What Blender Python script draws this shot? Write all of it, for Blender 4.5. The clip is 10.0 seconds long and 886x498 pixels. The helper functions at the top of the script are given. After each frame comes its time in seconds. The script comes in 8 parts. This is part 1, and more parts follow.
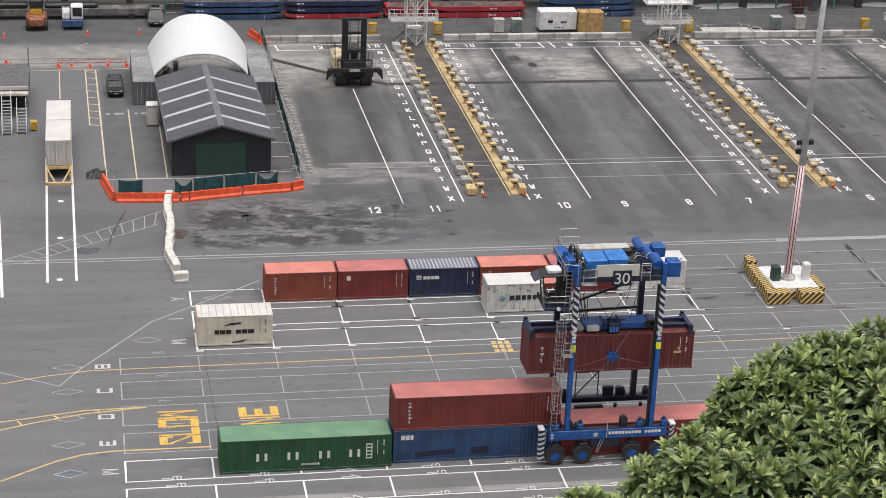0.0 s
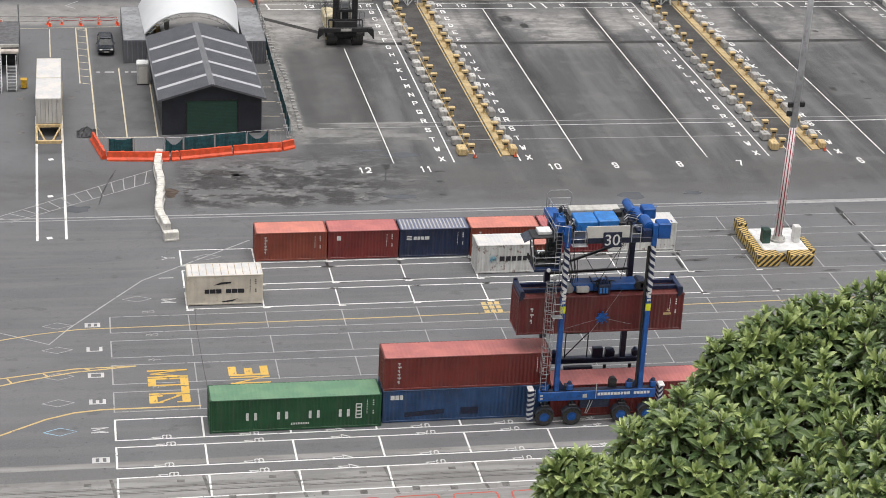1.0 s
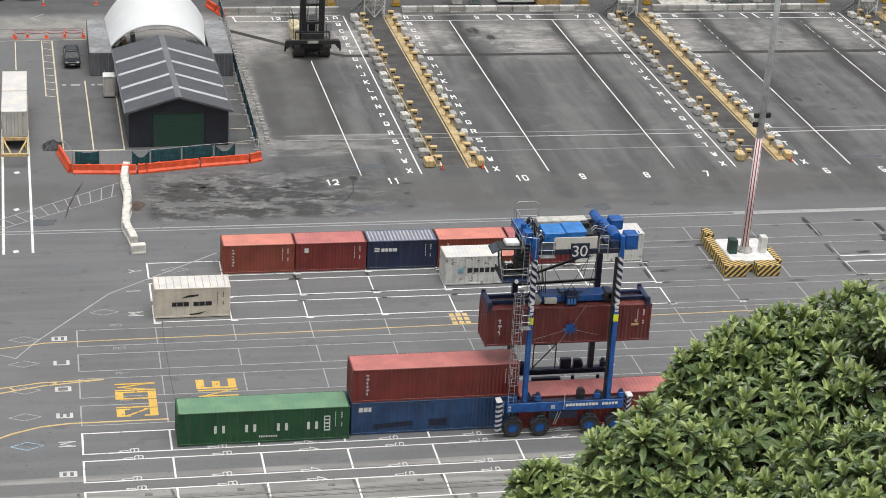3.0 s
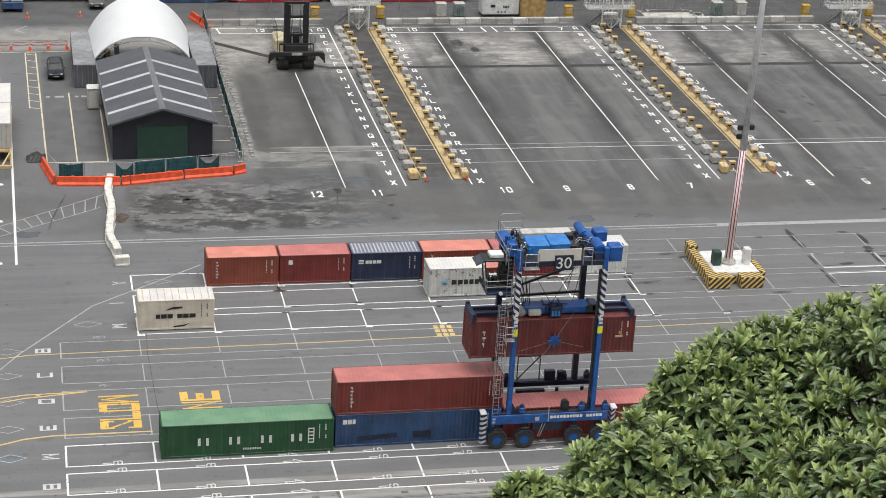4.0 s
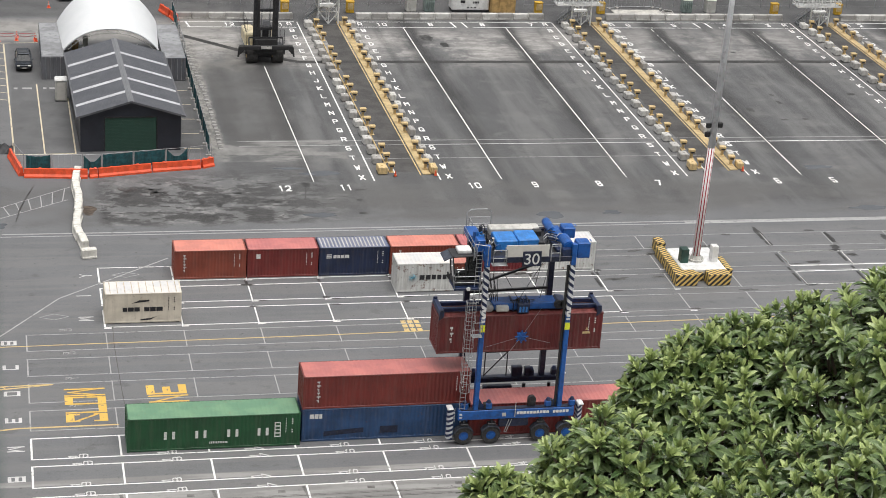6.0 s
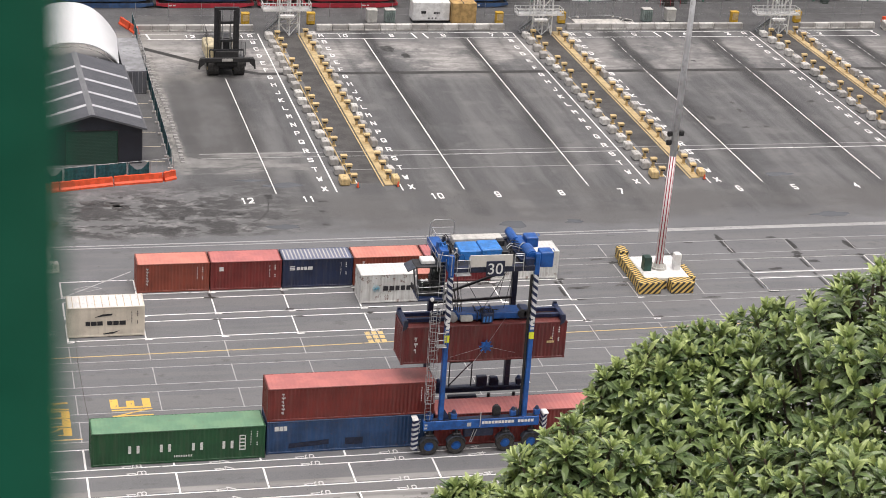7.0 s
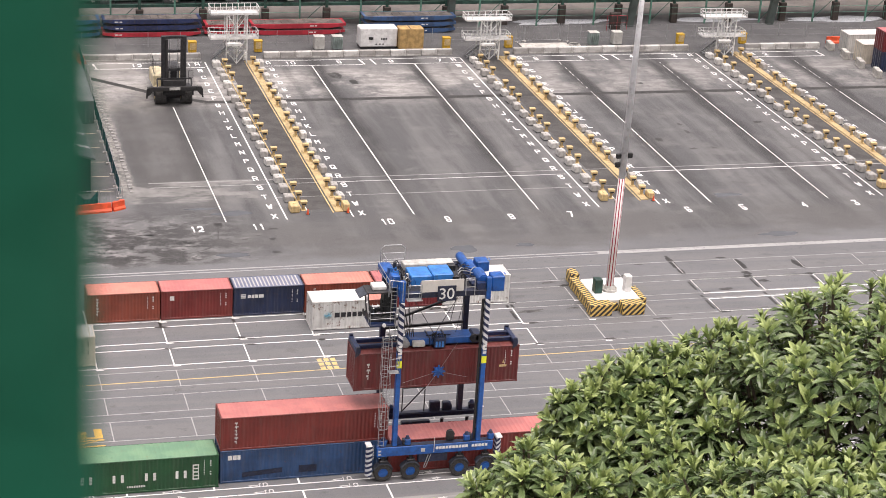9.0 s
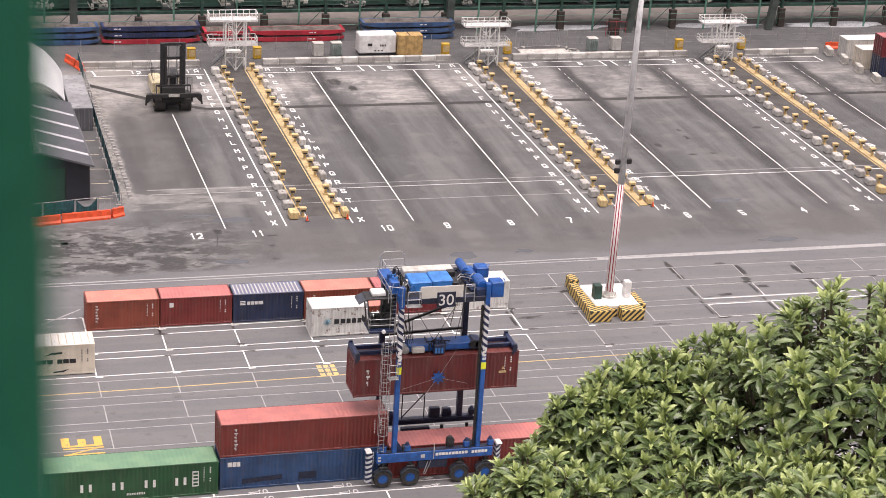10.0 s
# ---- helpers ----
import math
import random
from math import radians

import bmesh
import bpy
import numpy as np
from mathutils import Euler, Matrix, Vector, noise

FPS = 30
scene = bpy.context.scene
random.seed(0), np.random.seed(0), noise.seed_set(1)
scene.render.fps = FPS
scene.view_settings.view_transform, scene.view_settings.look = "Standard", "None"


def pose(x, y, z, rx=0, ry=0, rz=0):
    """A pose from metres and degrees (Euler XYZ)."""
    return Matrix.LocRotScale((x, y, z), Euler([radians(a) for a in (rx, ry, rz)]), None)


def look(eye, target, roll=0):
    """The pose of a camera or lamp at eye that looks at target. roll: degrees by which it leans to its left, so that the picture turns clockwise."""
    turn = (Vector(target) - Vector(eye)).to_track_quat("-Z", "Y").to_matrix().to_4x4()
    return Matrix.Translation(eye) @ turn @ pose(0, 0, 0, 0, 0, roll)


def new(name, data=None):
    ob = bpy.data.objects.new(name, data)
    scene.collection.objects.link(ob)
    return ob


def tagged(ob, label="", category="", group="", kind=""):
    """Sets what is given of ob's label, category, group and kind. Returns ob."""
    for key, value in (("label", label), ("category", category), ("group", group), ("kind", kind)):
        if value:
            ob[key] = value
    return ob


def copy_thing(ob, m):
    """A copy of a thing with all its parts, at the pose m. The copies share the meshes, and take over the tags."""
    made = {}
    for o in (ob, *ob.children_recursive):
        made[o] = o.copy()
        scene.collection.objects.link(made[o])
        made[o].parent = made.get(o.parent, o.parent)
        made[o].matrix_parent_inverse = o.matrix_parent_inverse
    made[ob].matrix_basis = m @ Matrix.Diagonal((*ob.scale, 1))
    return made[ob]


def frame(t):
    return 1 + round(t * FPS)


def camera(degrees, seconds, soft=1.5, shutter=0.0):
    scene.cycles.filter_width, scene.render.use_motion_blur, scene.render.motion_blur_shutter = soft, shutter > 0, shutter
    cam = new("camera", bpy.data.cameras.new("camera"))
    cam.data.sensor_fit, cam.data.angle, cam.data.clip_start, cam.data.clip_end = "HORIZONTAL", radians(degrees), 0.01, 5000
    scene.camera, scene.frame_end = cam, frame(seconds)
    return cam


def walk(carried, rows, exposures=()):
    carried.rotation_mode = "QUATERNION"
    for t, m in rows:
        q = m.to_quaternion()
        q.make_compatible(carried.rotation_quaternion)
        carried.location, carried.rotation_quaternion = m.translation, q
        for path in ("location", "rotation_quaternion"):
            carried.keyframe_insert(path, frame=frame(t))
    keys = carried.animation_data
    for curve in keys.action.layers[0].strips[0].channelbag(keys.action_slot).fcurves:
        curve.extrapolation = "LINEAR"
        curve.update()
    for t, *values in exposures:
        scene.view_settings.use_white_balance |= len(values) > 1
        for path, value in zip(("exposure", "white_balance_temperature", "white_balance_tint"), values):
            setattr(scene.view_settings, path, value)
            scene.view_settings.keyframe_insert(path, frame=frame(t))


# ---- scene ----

# ---------- camera: hand-held long lens from a lookout ----------
cam = camera(25.507, 10.0, soft=0.55)
cam.data.dof.use_dof = True
cam.data.dof.focus_distance = 45.0
cam.data.dof.aperture_fstop = 17.0
VIEW = [
    (0.0, -8.1229, -121.6302, 68.201, -10.887, -22.555, 2.516),
    (0.5, -8.1229, -121.6302, 68.201, -11.055, -23.238, 2.831),
    (1.0, -8.1230, -121.6303, 68.201, -11.254, -23.695, 2.971),
    (1.5, -8.1230, -121.6304, 68.201, -11.486, -23.868, 3.044),
    (2.0, -8.1230, -121.6305, 68.201, -11.736, -23.806, 3.041),
    (2.5, -8.1230, -121.6307, 68.201, -12.000, -23.585, 3.082),
    (4.0, -8.1256, -121.6307, 68.201, -12.744, -22.927, 3.309),
    (4.5, -8.1270, -121.6305, 68.201, -12.948, -22.910, 3.489),
    (5.0, -8.1290, -121.6302, 68.201, -13.125, -22.995, 3.734),
    (5.5, -8.1335, -121.6295, 68.201, -13.390, -23.082, 4.000),
    (7.0, -8.1535, -121.6253, 68.201, -14.916, -22.621, 4.004),
    (7.5, -8.1572, -121.6242, 68.201, -15.495, -22.347, 3.829),
    (8.0, -8.1607, -121.6232, 68.201, -15.959, -22.112, 3.735),
    (8.5, -8.1618, -121.6228, 68.201, -16.259, -21.926, 3.667),
    (9.0, -8.1624, -121.6226, 68.201, -16.416, -21.788, 3.660),
    (9.5, -8.1585, -121.6238, 68.201, -16.464, -21.685, 3.649),
    (10.0, -8.1578, -121.6240, 68.201, -16.421, -21.605, 3.537),
]


def aimed(x, y, z, yaw, pitch, roll):
    a, p = radians(yaw), radians(pitch)
    way = Vector((-math.sin(a) * math.cos(p), math.cos(a) * math.cos(p), math.sin(p)))
    eye = Vector((x, y, z))
    return look(eye, eye + way * 10, roll)


walk(cam, [(r[0], aimed(*r[1:])) for r in VIEW],
     exposures=[(0.0, 0.51, 6600, 14), (1.0, 0.54, 6550, 11), (2.6, 0.56, 6550, 9), (5.6, 0.61, 6550, 9), (7.0, 0.76, 6750, 15), (8.0, 0.95, 6850, 18), (9.5, 1.04, 6950, 21), (10.0, 1.0, 7000, 23)])

# ---------- overcast daylight ----------
SUN_EL, SUN_ROT = radians(80), radians(160)
world = bpy.data.worlds.new("sky")
scene.world = world
world.use_nodes = True
wt = world.node_tree
sky = wt.nodes.new("ShaderNodeTexSky")
sky.sky_type = "NISHITA"
sky.sun_disc = False
sky.sun_elevation, sky.sun_rotation = SUN_EL, SUN_ROT
sky.air_density, sky.dust_density, sky.ozone_density = 1.0, 4.0, 1.0
grey = wt.nodes.new("ShaderNodeHueSaturation")
grey.inputs["Saturation"].default_value = 0.16
wt.links.new(sky.outputs[0], grey.inputs["Color"])
wt.links.new(grey.outputs[0], wt.nodes["Background"].inputs["Color"])
wt.nodes["Background"].inputs["Strength"].default_value = 0.105
sun_data = bpy.data.lights.new("sun", "SUN")
sun_data.energy, sun_data.angle, sun_data.color = 1.3, radians(60), (1.0, 0.97, 0.93)
sun = new("sun", sun_data)
sun.matrix_world = look((math.sin(SUN_ROT) * 50, math.cos(SUN_ROT) * 50, 300), (0, 0, 300 - 50 * math.tan(SUN_EL)))

# ---------- material helpers ----------


class Nodes:
    """Short-hand for one node material."""

    def __init__(self, name):
        self.m = bpy.data.materials.new(name)
        self.m.use_nodes = True
        self.t = self.m.node_tree
        self.bsdf = self.t.nodes["Principled BSDF"]
        self.coord = self.t.nodes.new("ShaderNodeTexCoord").outputs["Object"]

    def put(self, socket, value):
        if isinstance(value, bpy.types.NodeSocket):
            self.t.links.new(value, socket)
        elif isinstance(value, tuple) and len(value) == 3 and socket.type == "RGBA":
            socket.default_value = (*value, 1)
        else:
            socket.default_value = value

    def noise(self, scale, detail=4.0, stretch=None, rough=0.55, shift=0.0):
        n = self.t.nodes.new("ShaderNodeTexNoise")
        n.inputs["Scale"].default_value, n.inputs["Detail"].default_value = scale, detail
        n.inputs["Roughness"].default_value = rough
        mp = self.t.nodes.new("ShaderNodeMapping")
        self.t.links.new(self.coord, mp.inputs[0])
        mp.inputs["Location"].default_value = (shift, shift * 0.7, shift * 1.3)
        if stretch:
            mp.inputs["Scale"].default_value = stretch
        self.t.links.new(mp.outputs[0], n.inputs["Vector"])
        return n.outputs["Fac"]

    def ramp(self, fac, lo, hi, a=0.0, b=1.0):
        n = self.t.nodes.new("ShaderNodeMapRange")
        n.interpolation_type = "SMOOTHSTEP"
        for i, v in enumerate((fac, lo, hi, a, b)):
            self.put(n.inputs[i], v)
        return n.outputs[0]

    def math(self, op, a, b=0.0):
        n = self.t.nodes.new("ShaderNodeMath")
        n.operation = op
        self.put(n.inputs[0], a), self.put(n.inputs[1], b)
        return n.outputs[0]

    def mix(self, fac, a, b, blend="MIX"):
        n = self.t.nodes.new("ShaderNodeMix")
        n.data_type, n.blend_type = "RGBA", blend
        self.put(n.inputs[0], fac), self.put(n.inputs[6], a), self.put(n.inputs[7], b)
        return n.outputs[2]

    def axis(self, k):
        if not hasattr(self, "sep"):
            self.sep = self.t.nodes.new("ShaderNodeSeparateXYZ")
            self.t.links.new(self.coord, self.sep.inputs[0])
        return self.sep.outputs[k]

    def island(self):
        return self.t.nodes.new("ShaderNodeNewGeometry").outputs["Random Per Island"]

    def chance(self):
        return self.t.nodes.new("ShaderNodeObjectInfo").outputs["Random"]

    def finish(self, color, rough=0.6, metal=0.0, bump=None, depth=0.02):
        b = self.bsdf
        self.put(b.inputs["Base Color"], color), self.put(b.inputs["Roughness"], rough)
        b.inputs["Metallic"].default_value = metal
        if bump is not None:
            n = self.t.nodes.new("ShaderNodeBump")
            n.inputs["Strength"].default_value, n.inputs["Distance"].default_value = 0.6, depth
            self.t.links.new(bump, n.inputs["Height"])
            self.t.links.new(n.outputs[0], b.inputs["Normal"])
        return self.m


def tint(c, k):
    return tuple(min(1.0, v * k) for v in c)


def plain(name, c, rough=0.6, metal=0.0, wear=0.25, scale=2.0, dirt=(0.10, 0.085, 0.07), dirty=0.25):
    """Paint, metal or plastic with uneven tone, grime and small relief."""
    n = Nodes(name)
    tone = n.ramp(n.noise(scale, 5), 0.38, 0.62)
    col = n.mix(tone, tint(c, 1 - wear), tint(c, 1 + wear * 0.6))
    spots = n.ramp(n.noise(scale * 3.1, 6, shift=7.0), 0.52, 0.68, 0.0, dirty)
    col = n.mix(spots, col, dirt)
    fine = n.noise(scale * 14, 3)
    return n.finish(col, n.ramp(fine, 0.2, 0.8, max(0.05, rough - 0.12), min(1, rough + 0.12)), metal, fine, 0.004)


BASES = {}


def box_paint(name, c, rust=0.25, fade=0.15, streak=0.12):
    """Container paint: faded, streaked down its sides, with rust breaking through."""
    BASES[name] = c
    n = Nodes(name)
    big = n.ramp(n.noise(0.55, 4), 0.35, 0.65)
    col = n.mix(big, tint(c, 1 - fade), tint(c, 1 + fade))
    run = n.ramp(n.noise(1.0, 5, stretch=(3.2, 3.2, 0.22), shift=3.0), 0.48, 0.66, 0.0, streak)
    col = n.mix(run, col, tint((0.16, 0.13, 0.11), 1.0))
    worn = n.ramp(n.noise(2.4, 8, shift=11.0, rough=0.68), 0.60 - 0.14 * rust, 0.68 - 0.12 * rust, 0.0, min(1, rust * 2.2))
    col = n.mix(worn, col, (0.13, 0.055, 0.028))
    pale = n.ramp(n.noise(9.0, 5, shift=5.0), 0.62, 0.8, 0.0, 0.25)
    col = n.mix(pale, col, tint(c, 1.7))
    fine = n.noise(30, 3)
    return n.finish(col, n.ramp(big, 0, 1, 0.34, 0.5), 0.0, fine, 0.003)


# ---------- ground ----------


def ground_material():
    n = Nodes("asphalt")
    x, y = n.axis(0), n.axis(1)
    wob = n.math("MULTIPLY", n.math("SUBTRACT", n.noise(0.25, 4), 0.5), 3.0)
    yy = n.math("ADD", y, wob)
    big = n.ramp(n.noise(0.06, 5), 0.40, 0.60)
    mid = n.ramp(n.noise(0.5, 6, shift=4.0), 0.38, 0.62)
    col = n.mix(big, (0.114, 0.117, 0.124), (0.140, 0.143, 0.150))
    col = n.mix(n.math("MULTIPLY", mid, 0.35), col, (0.125, 0.126, 0.13))
    # long worn runs along the stacking rows
    runs = n.ramp(n.noise(1.0, 4, stretch=(0.05, 0.9, 1), shift=2.0), 0.45, 0.6, 0.0, 0.4)
    runs = n.math("MULTIPLY", runs, n.ramp(yy, 40, 36))
    col = n.mix(runs, col, (0.175, 0.173, 0.170))
    # exchange lanes: darker seal, polished along the lanes, pale dust at their far end
    lane = n.math("MULTIPLY", n.ramp(yy, 41, 45), n.ramp(x, 12, 13.5))
    tracks = n.ramp(n.noise(1.0, 5, stretch=(0.42, 0.035, 1), shift=9.0), 0.40, 0.62)
    lane_col = n.mix(tracks, (0.064, 0.065, 0.068), (0.118, 0.118, 0.119))
    dust = n.ramp(n.noise(0.16, 6, stretch=(1, 0.8, 1), shift=21.0, rough=0.65), 0.40, 0.56)
    dust = n.math("MULTIPLY", dust, n.math("MULTIPLY", n.ramp(yy, 84, 91), n.ramp(y, 103, 97)))
    lane_col = n.mix(n.math("MULTIPLY", n.math("MULTIPLY", dust, 0.9), n.ramp(x, 52, 75, 1.0, 0.62)), lane_col, n.mix(n.ramp(n.noise(0.8, 7, stretch=(0.4, 1, 1), shift=23.0, rough=0.7), 0.4, 0.62), (0.22, 0.212, 0.203), (0.40, 0.385, 0.367)))
    dry = n.ramp(n.noise(0.22, 6, shift=41.0, rough=0.62), 0.42, 0.60, 0.0, 0.6)
    dry = n.math("MULTIPLY", dry, n.math("MULTIPLY", n.ramp(x, 21.5, 17.5), n.ramp(yy, 76, 90)))
    lane_col = n.mix(dry, lane_col, (0.30, 0.285, 0.26))
    mud = n.ramp(n.noise(0.3, 6, shift=31.0), 0.52, 0.66, 0.0, 0.35)
    lane_col = n.mix(mud, lane_col, (0.175, 0.170, 0.165))
    # rubbed dark wheel runs on both sides of the painted lane lines
    drift = n.math("MULTIPLY", n.math("SUBTRACT", n.noise(0.09, 3, stretch=(0.02, 1, 1), shift=77.0), 0.5), 2.6)
    xx = n.math("ADD", x, drift)
    rubbed = 0.0
    for lx in (20.6, 39.9, 52.2, 71.2, 83.3, 102.4):
        off = n.math("ABSOLUTE", n.math("SUBTRACT", xx, lx))
        rubbed = n.math("MAXIMUM", rubbed, n.ramp(off, 2.0, 0.15))
    rubbed = n.math("MULTIPLY", rubbed, n.ramp(n.noise(0.8, 7, stretch=(1.6, 0.16, 1), shift=71.0, rough=0.65), 0.30, 0.56, 0.35, 1.0))
    rubbed = n.math("MULTIPLY", rubbed, n.ramp(yy, 52, 66, 0.35, 0.97))
    for lx in (24.4, 36.2, 56.2, 67.4, 87.6, 98.6):
        off = n.math("ABSOLUTE", n.math("SUBTRACT", xx, lx))
        rubbed = n.math("MAXIMUM", rubbed, n.math("MULTIPLY", n.ramp(off, 0.9, 0.1), n.ramp(n.noise(0.7, 6, stretch=(1, 0.1, 1), shift=81.0), 0.42, 0.62, 0.0, 0.45)))
    lane_col = n.mix(rubbed, lane_col, (0.018, 0.018, 0.019))
    # black rubber laid down where trucks line up with the lanes
    for lx, most in ((20.6, 0.5), (40.1, 0.75), (52.5, 0.55), (71.6, 0.85), (84.2, 0.85), (103.0, 0.85)):
        off = n.math("ABSOLUTE", n.math("SUBTRACT", xx, lx))
        black = n.math("MULTIPLY", n.ramp(off, 1.05, 0.3), n.ramp(yy, 70, 88, 0.25, 1.0))
        black = n.math("MULTIPLY", black, n.ramp(n.noise(1.0, 7, stretch=(1.0, 0.35, 1), shift=lx, rough=0.7), 0.34, 0.54, 0.25, most))
        lane_col = n.mix(black, lane_col, (0.016, 0.016, 0.017))
    # oily parking lane of the mast truck
    grimy = n.math("MULTIPLY", n.math("MULTIPLY", n.ramp(x, 13.4, 14.4), n.ramp(x, 22.5, 20.5)), n.math("MULTIPLY", n.ramp(yy, 56, 62), n.ramp(yy, 92, 84)))
    grimy = n.math("MULTIPLY", grimy, n.ramp(n.noise(0.3, 6, stretch=(1, 0.5, 1), shift=87.0), 0.35, 0.6, 0.35, 0.75))
    lane_col = n.mix(grimy, lane_col, (0.050, 0.048, 0.047))
    col = n.mix(lane, col, lane_col)
    # newer, darker seal of the car park
    park = n.math("MULTIPLY", n.math("MULTIPLY", n.ramp(x, -7.2, -6.8), n.ramp(x, 12.4, 11.9)), n.math("MULTIPLY", n.ramp(y, 59.2, 59.6), n.ramp(yy, 96, 94)))
    col = n.mix(n.math("MULTIPLY", park, 0.75), col, n.mix(mid, (0.070, 0.071, 0.074), (0.100, 0.100, 0.102)))
    # pale swept strip beside the site fence
    edge = n.math("MULTIPLY", n.math("MULTIPLY", n.ramp(x, 11.6, 12.1), n.ramp(n.math("ADD", x, n.math("MULTIPLY", wob, 0.2)), 13.9, 13.3)), n.math("MULTIPLY", n.ramp(yy, 56, 61), n.ramp(yy, 104, 100)))
    col = n.mix(n.math("MULTIPLY", edge, 0.8), col, n.mix(n.ramp(n.noise(1.6, 6, shift=57.0, rough=0.7), 0.4, 0.6), (0.12, 0.117, 0.11), (0.34, 0.325, 0.30)))
    # road in front of the lanes, darkened by turning tyres
    road = n.math("MULTIPLY", n.ramp(yy, 40.5, 42), n.ramp(yy, 52, 49))
    scrub = n.ramp(n.noise(0.22, 6, stretch=(0.35, 1, 1), shift=14.0), 0.40, 0.6, 0.2, 0.9)
    col = n.mix(n.math("MULTIPLY", road, scrub), col, (0.085, 0.083, 0.082))
    # patched pale concrete where the lanes meet the road
    mouth = n.math("MULTIPLY", n.math("MULTIPLY", n.ramp(x, 12.2, 13.0), n.ramp(x, 25.8, 25.2)), n.math("MULTIPLY", n.ramp(n.math("ADD", y, n.math("MULTIPLY", wob, 0.3)), 56.4, 56.9), n.ramp(y, 62.9, 62.5)))
    mouth = n.math("MULTIPLY", mouth, n.ramp(n.noise(0.32, 5, stretch=(0.6, 1.6, 1), shift=33.0), 0.44, 0.54, 0.1, 0.75))
    col = n.mix(mouth, col, n.mix(mid, (0.17, 0.168, 0.16), (0.26, 0.255, 0.245)))
    # oily, broken patch beside the block wall
    patch = n.math("MULTIPLY", n.math("MULTIPLY", n.ramp(x, -0.6, 1.5), n.ramp(x, 27, 14)),
                   n.math("MULTIPLY", n.ramp(yy, 40.5, 42), n.ramp(yy, 56, 50)))
    oil = n.ramp(n.noise(0.45, 9, stretch=(0.55, 1, 1), shift=17.0, rough=0.72), 0.45, 0.54)
    pale = n.ramp(n.noise(0.7, 7, shift=27.0, rough=0.7), 0.46, 0.72)
    pcol = n.mix(pale, (0.115, 0.115, 0.116), (0.27, 0.267, 0.26))
    pcol = n.mix(n.math("MULTIPLY", oil, 0.95), pcol, (0.022, 0.021, 0.021))
    col = n.mix(patch, col, pcol)
    # pale concrete strip with old rails at the water side of the stacks
    front = n.ramp(n.math("ADD", y, n.math("MULTIPLY", wob, 0.05)), -3.3, -3.5)
    slab = n.mix(n.ramp(n.noise(1.0, 6, stretch=(0.12, 1.1, 1), shift=5.0), 0.4, 0.6), (0.20, 0.197, 0.19), (0.30, 0.295, 0.285))
    tarred = n.math("MULTIPLY", n.ramp(y, -5.65, -5.55), n.ramp(y, -4.05, -4.15))
    slab = n.mix(n.math("MULTIPLY", tarred, 0.85), slab, (0.125, 0.125, 0.128))
    col = n.mix(front, col, slab)
    # concrete apron and grit behind the car park
    apron = n.math("MULTIPLY", n.math("MULTIPLY", n.ramp(yy, 95, 97), n.ramp(yy, 106, 102)), n.ramp(x, 18, 12))
    col = n.mix(n.math("MULTIPLY", apron, 0.75), col, n.mix(mid, (0.24, 0.23, 0.215), (0.33, 0.315, 0.295)))
    # dark yard behind the barrier
    back = n.ramp(yy, 104.5, 106.5)
    col = n.mix(n.math("MULTIPLY", back, 0.8), col, n.mix(mid, (0.045, 0.045, 0.048), (0.07, 0.07, 0.072)))
    quay = n.ramp(yy, 119.5, 121)
    col = n.mix(quay, col, n.mix(mid, (0.12, 0.105, 0.094), (0.17, 0.148, 0.13)))
    # vegetation and soil on the hillside
    hill = n.ramp(y, -38, -42)
    col = n.mix(hill, col, n.mix(mid, (0.03, 0.045, 0.015), (0.09, 0.075, 0.045)))
    spots = n.ramp(n.noise(0.9, 5, shift=51.0, stretch=(0.6, 1, 1)), 0.62, 0.70, 0.0, 0.35)
    col = n.mix(spots, col, (0.05, 0.05, 0.05))
    grain = n.noise(9.0, 6, rough=0.75)
    col = n.mix(n.ramp(grain, 0.40, 0.72, 0.0, 0.42), col, (0.23, 0.23, 0.228))
    blot = n.ramp(n.noise(1.7, 7, shift=91.0, rough=0.7), 0.52, 0.70, 0.0, 0.24)
    col = n.mix(blot, col, (0.065, 0.064, 0.064))
    drips = n.ramp(n.noise(3.3, 4, shift=101.0), 0.68, 0.73, 0.0, 0.6)
    col = n.mix(drips, col, (0.03, 0.03, 0.03))
    # damp, shinier stretches
    wet = n.ramp(n.noise(0.12, 4, stretch=(0.5, 1, 1), shift=61.0), 0.45, 0.65, 0.88, 0.68)
    return n.finish(col, wet, 0.0, grain, 0.01)


ASPHALT = ground_material()


def paint_line(name, c, wear=0.45, under=(0.13, 0.13, 0.132)):
    n = Nodes(name)
    rub = n.ramp(n.noise(2.2, 7, rough=0.7), 0.62 - wear * 0.5, 0.62, 0.0, 1.0)
    rub = n.math("MULTIPLY", rub, 0.9)
    base = n.mix(n.ramp(n.noise(0.5, 3, shift=3), 0.3, 0.7), tint(c, 0.85), c)
    return n.finish(n.mix(rub, base, under), 0.7)


WHITE_LINE = paint_line("white_road_paint", (0.84, 0.84, 0.82), 0.03)
BAY_WHITE = paint_line("thin_white_road_paint", (0.60, 0.60, 0.59), 0.08)
LANE_LINE = paint_line("scuffed_white_road_paint", (0.80, 0.80, 0.78), 0.12, (0.06, 0.06, 0.06))
FAINT_LINE = paint_line("worn_white_road_paint", (0.37, 0.37, 0.365), 0.08)
FAINT_NUMBER = paint_line("pale_grey_road_paint", (0.33, 0.33, 0.325), 0.2)
YELLOW_WORD = paint_line("thick_yellow_road_paint", (0.72, 0.46, 0.10), 0.10)
YELLOW_LINE = paint_line("yellow_road_paint", (0.62, 0.46, 0.20), 0.05)
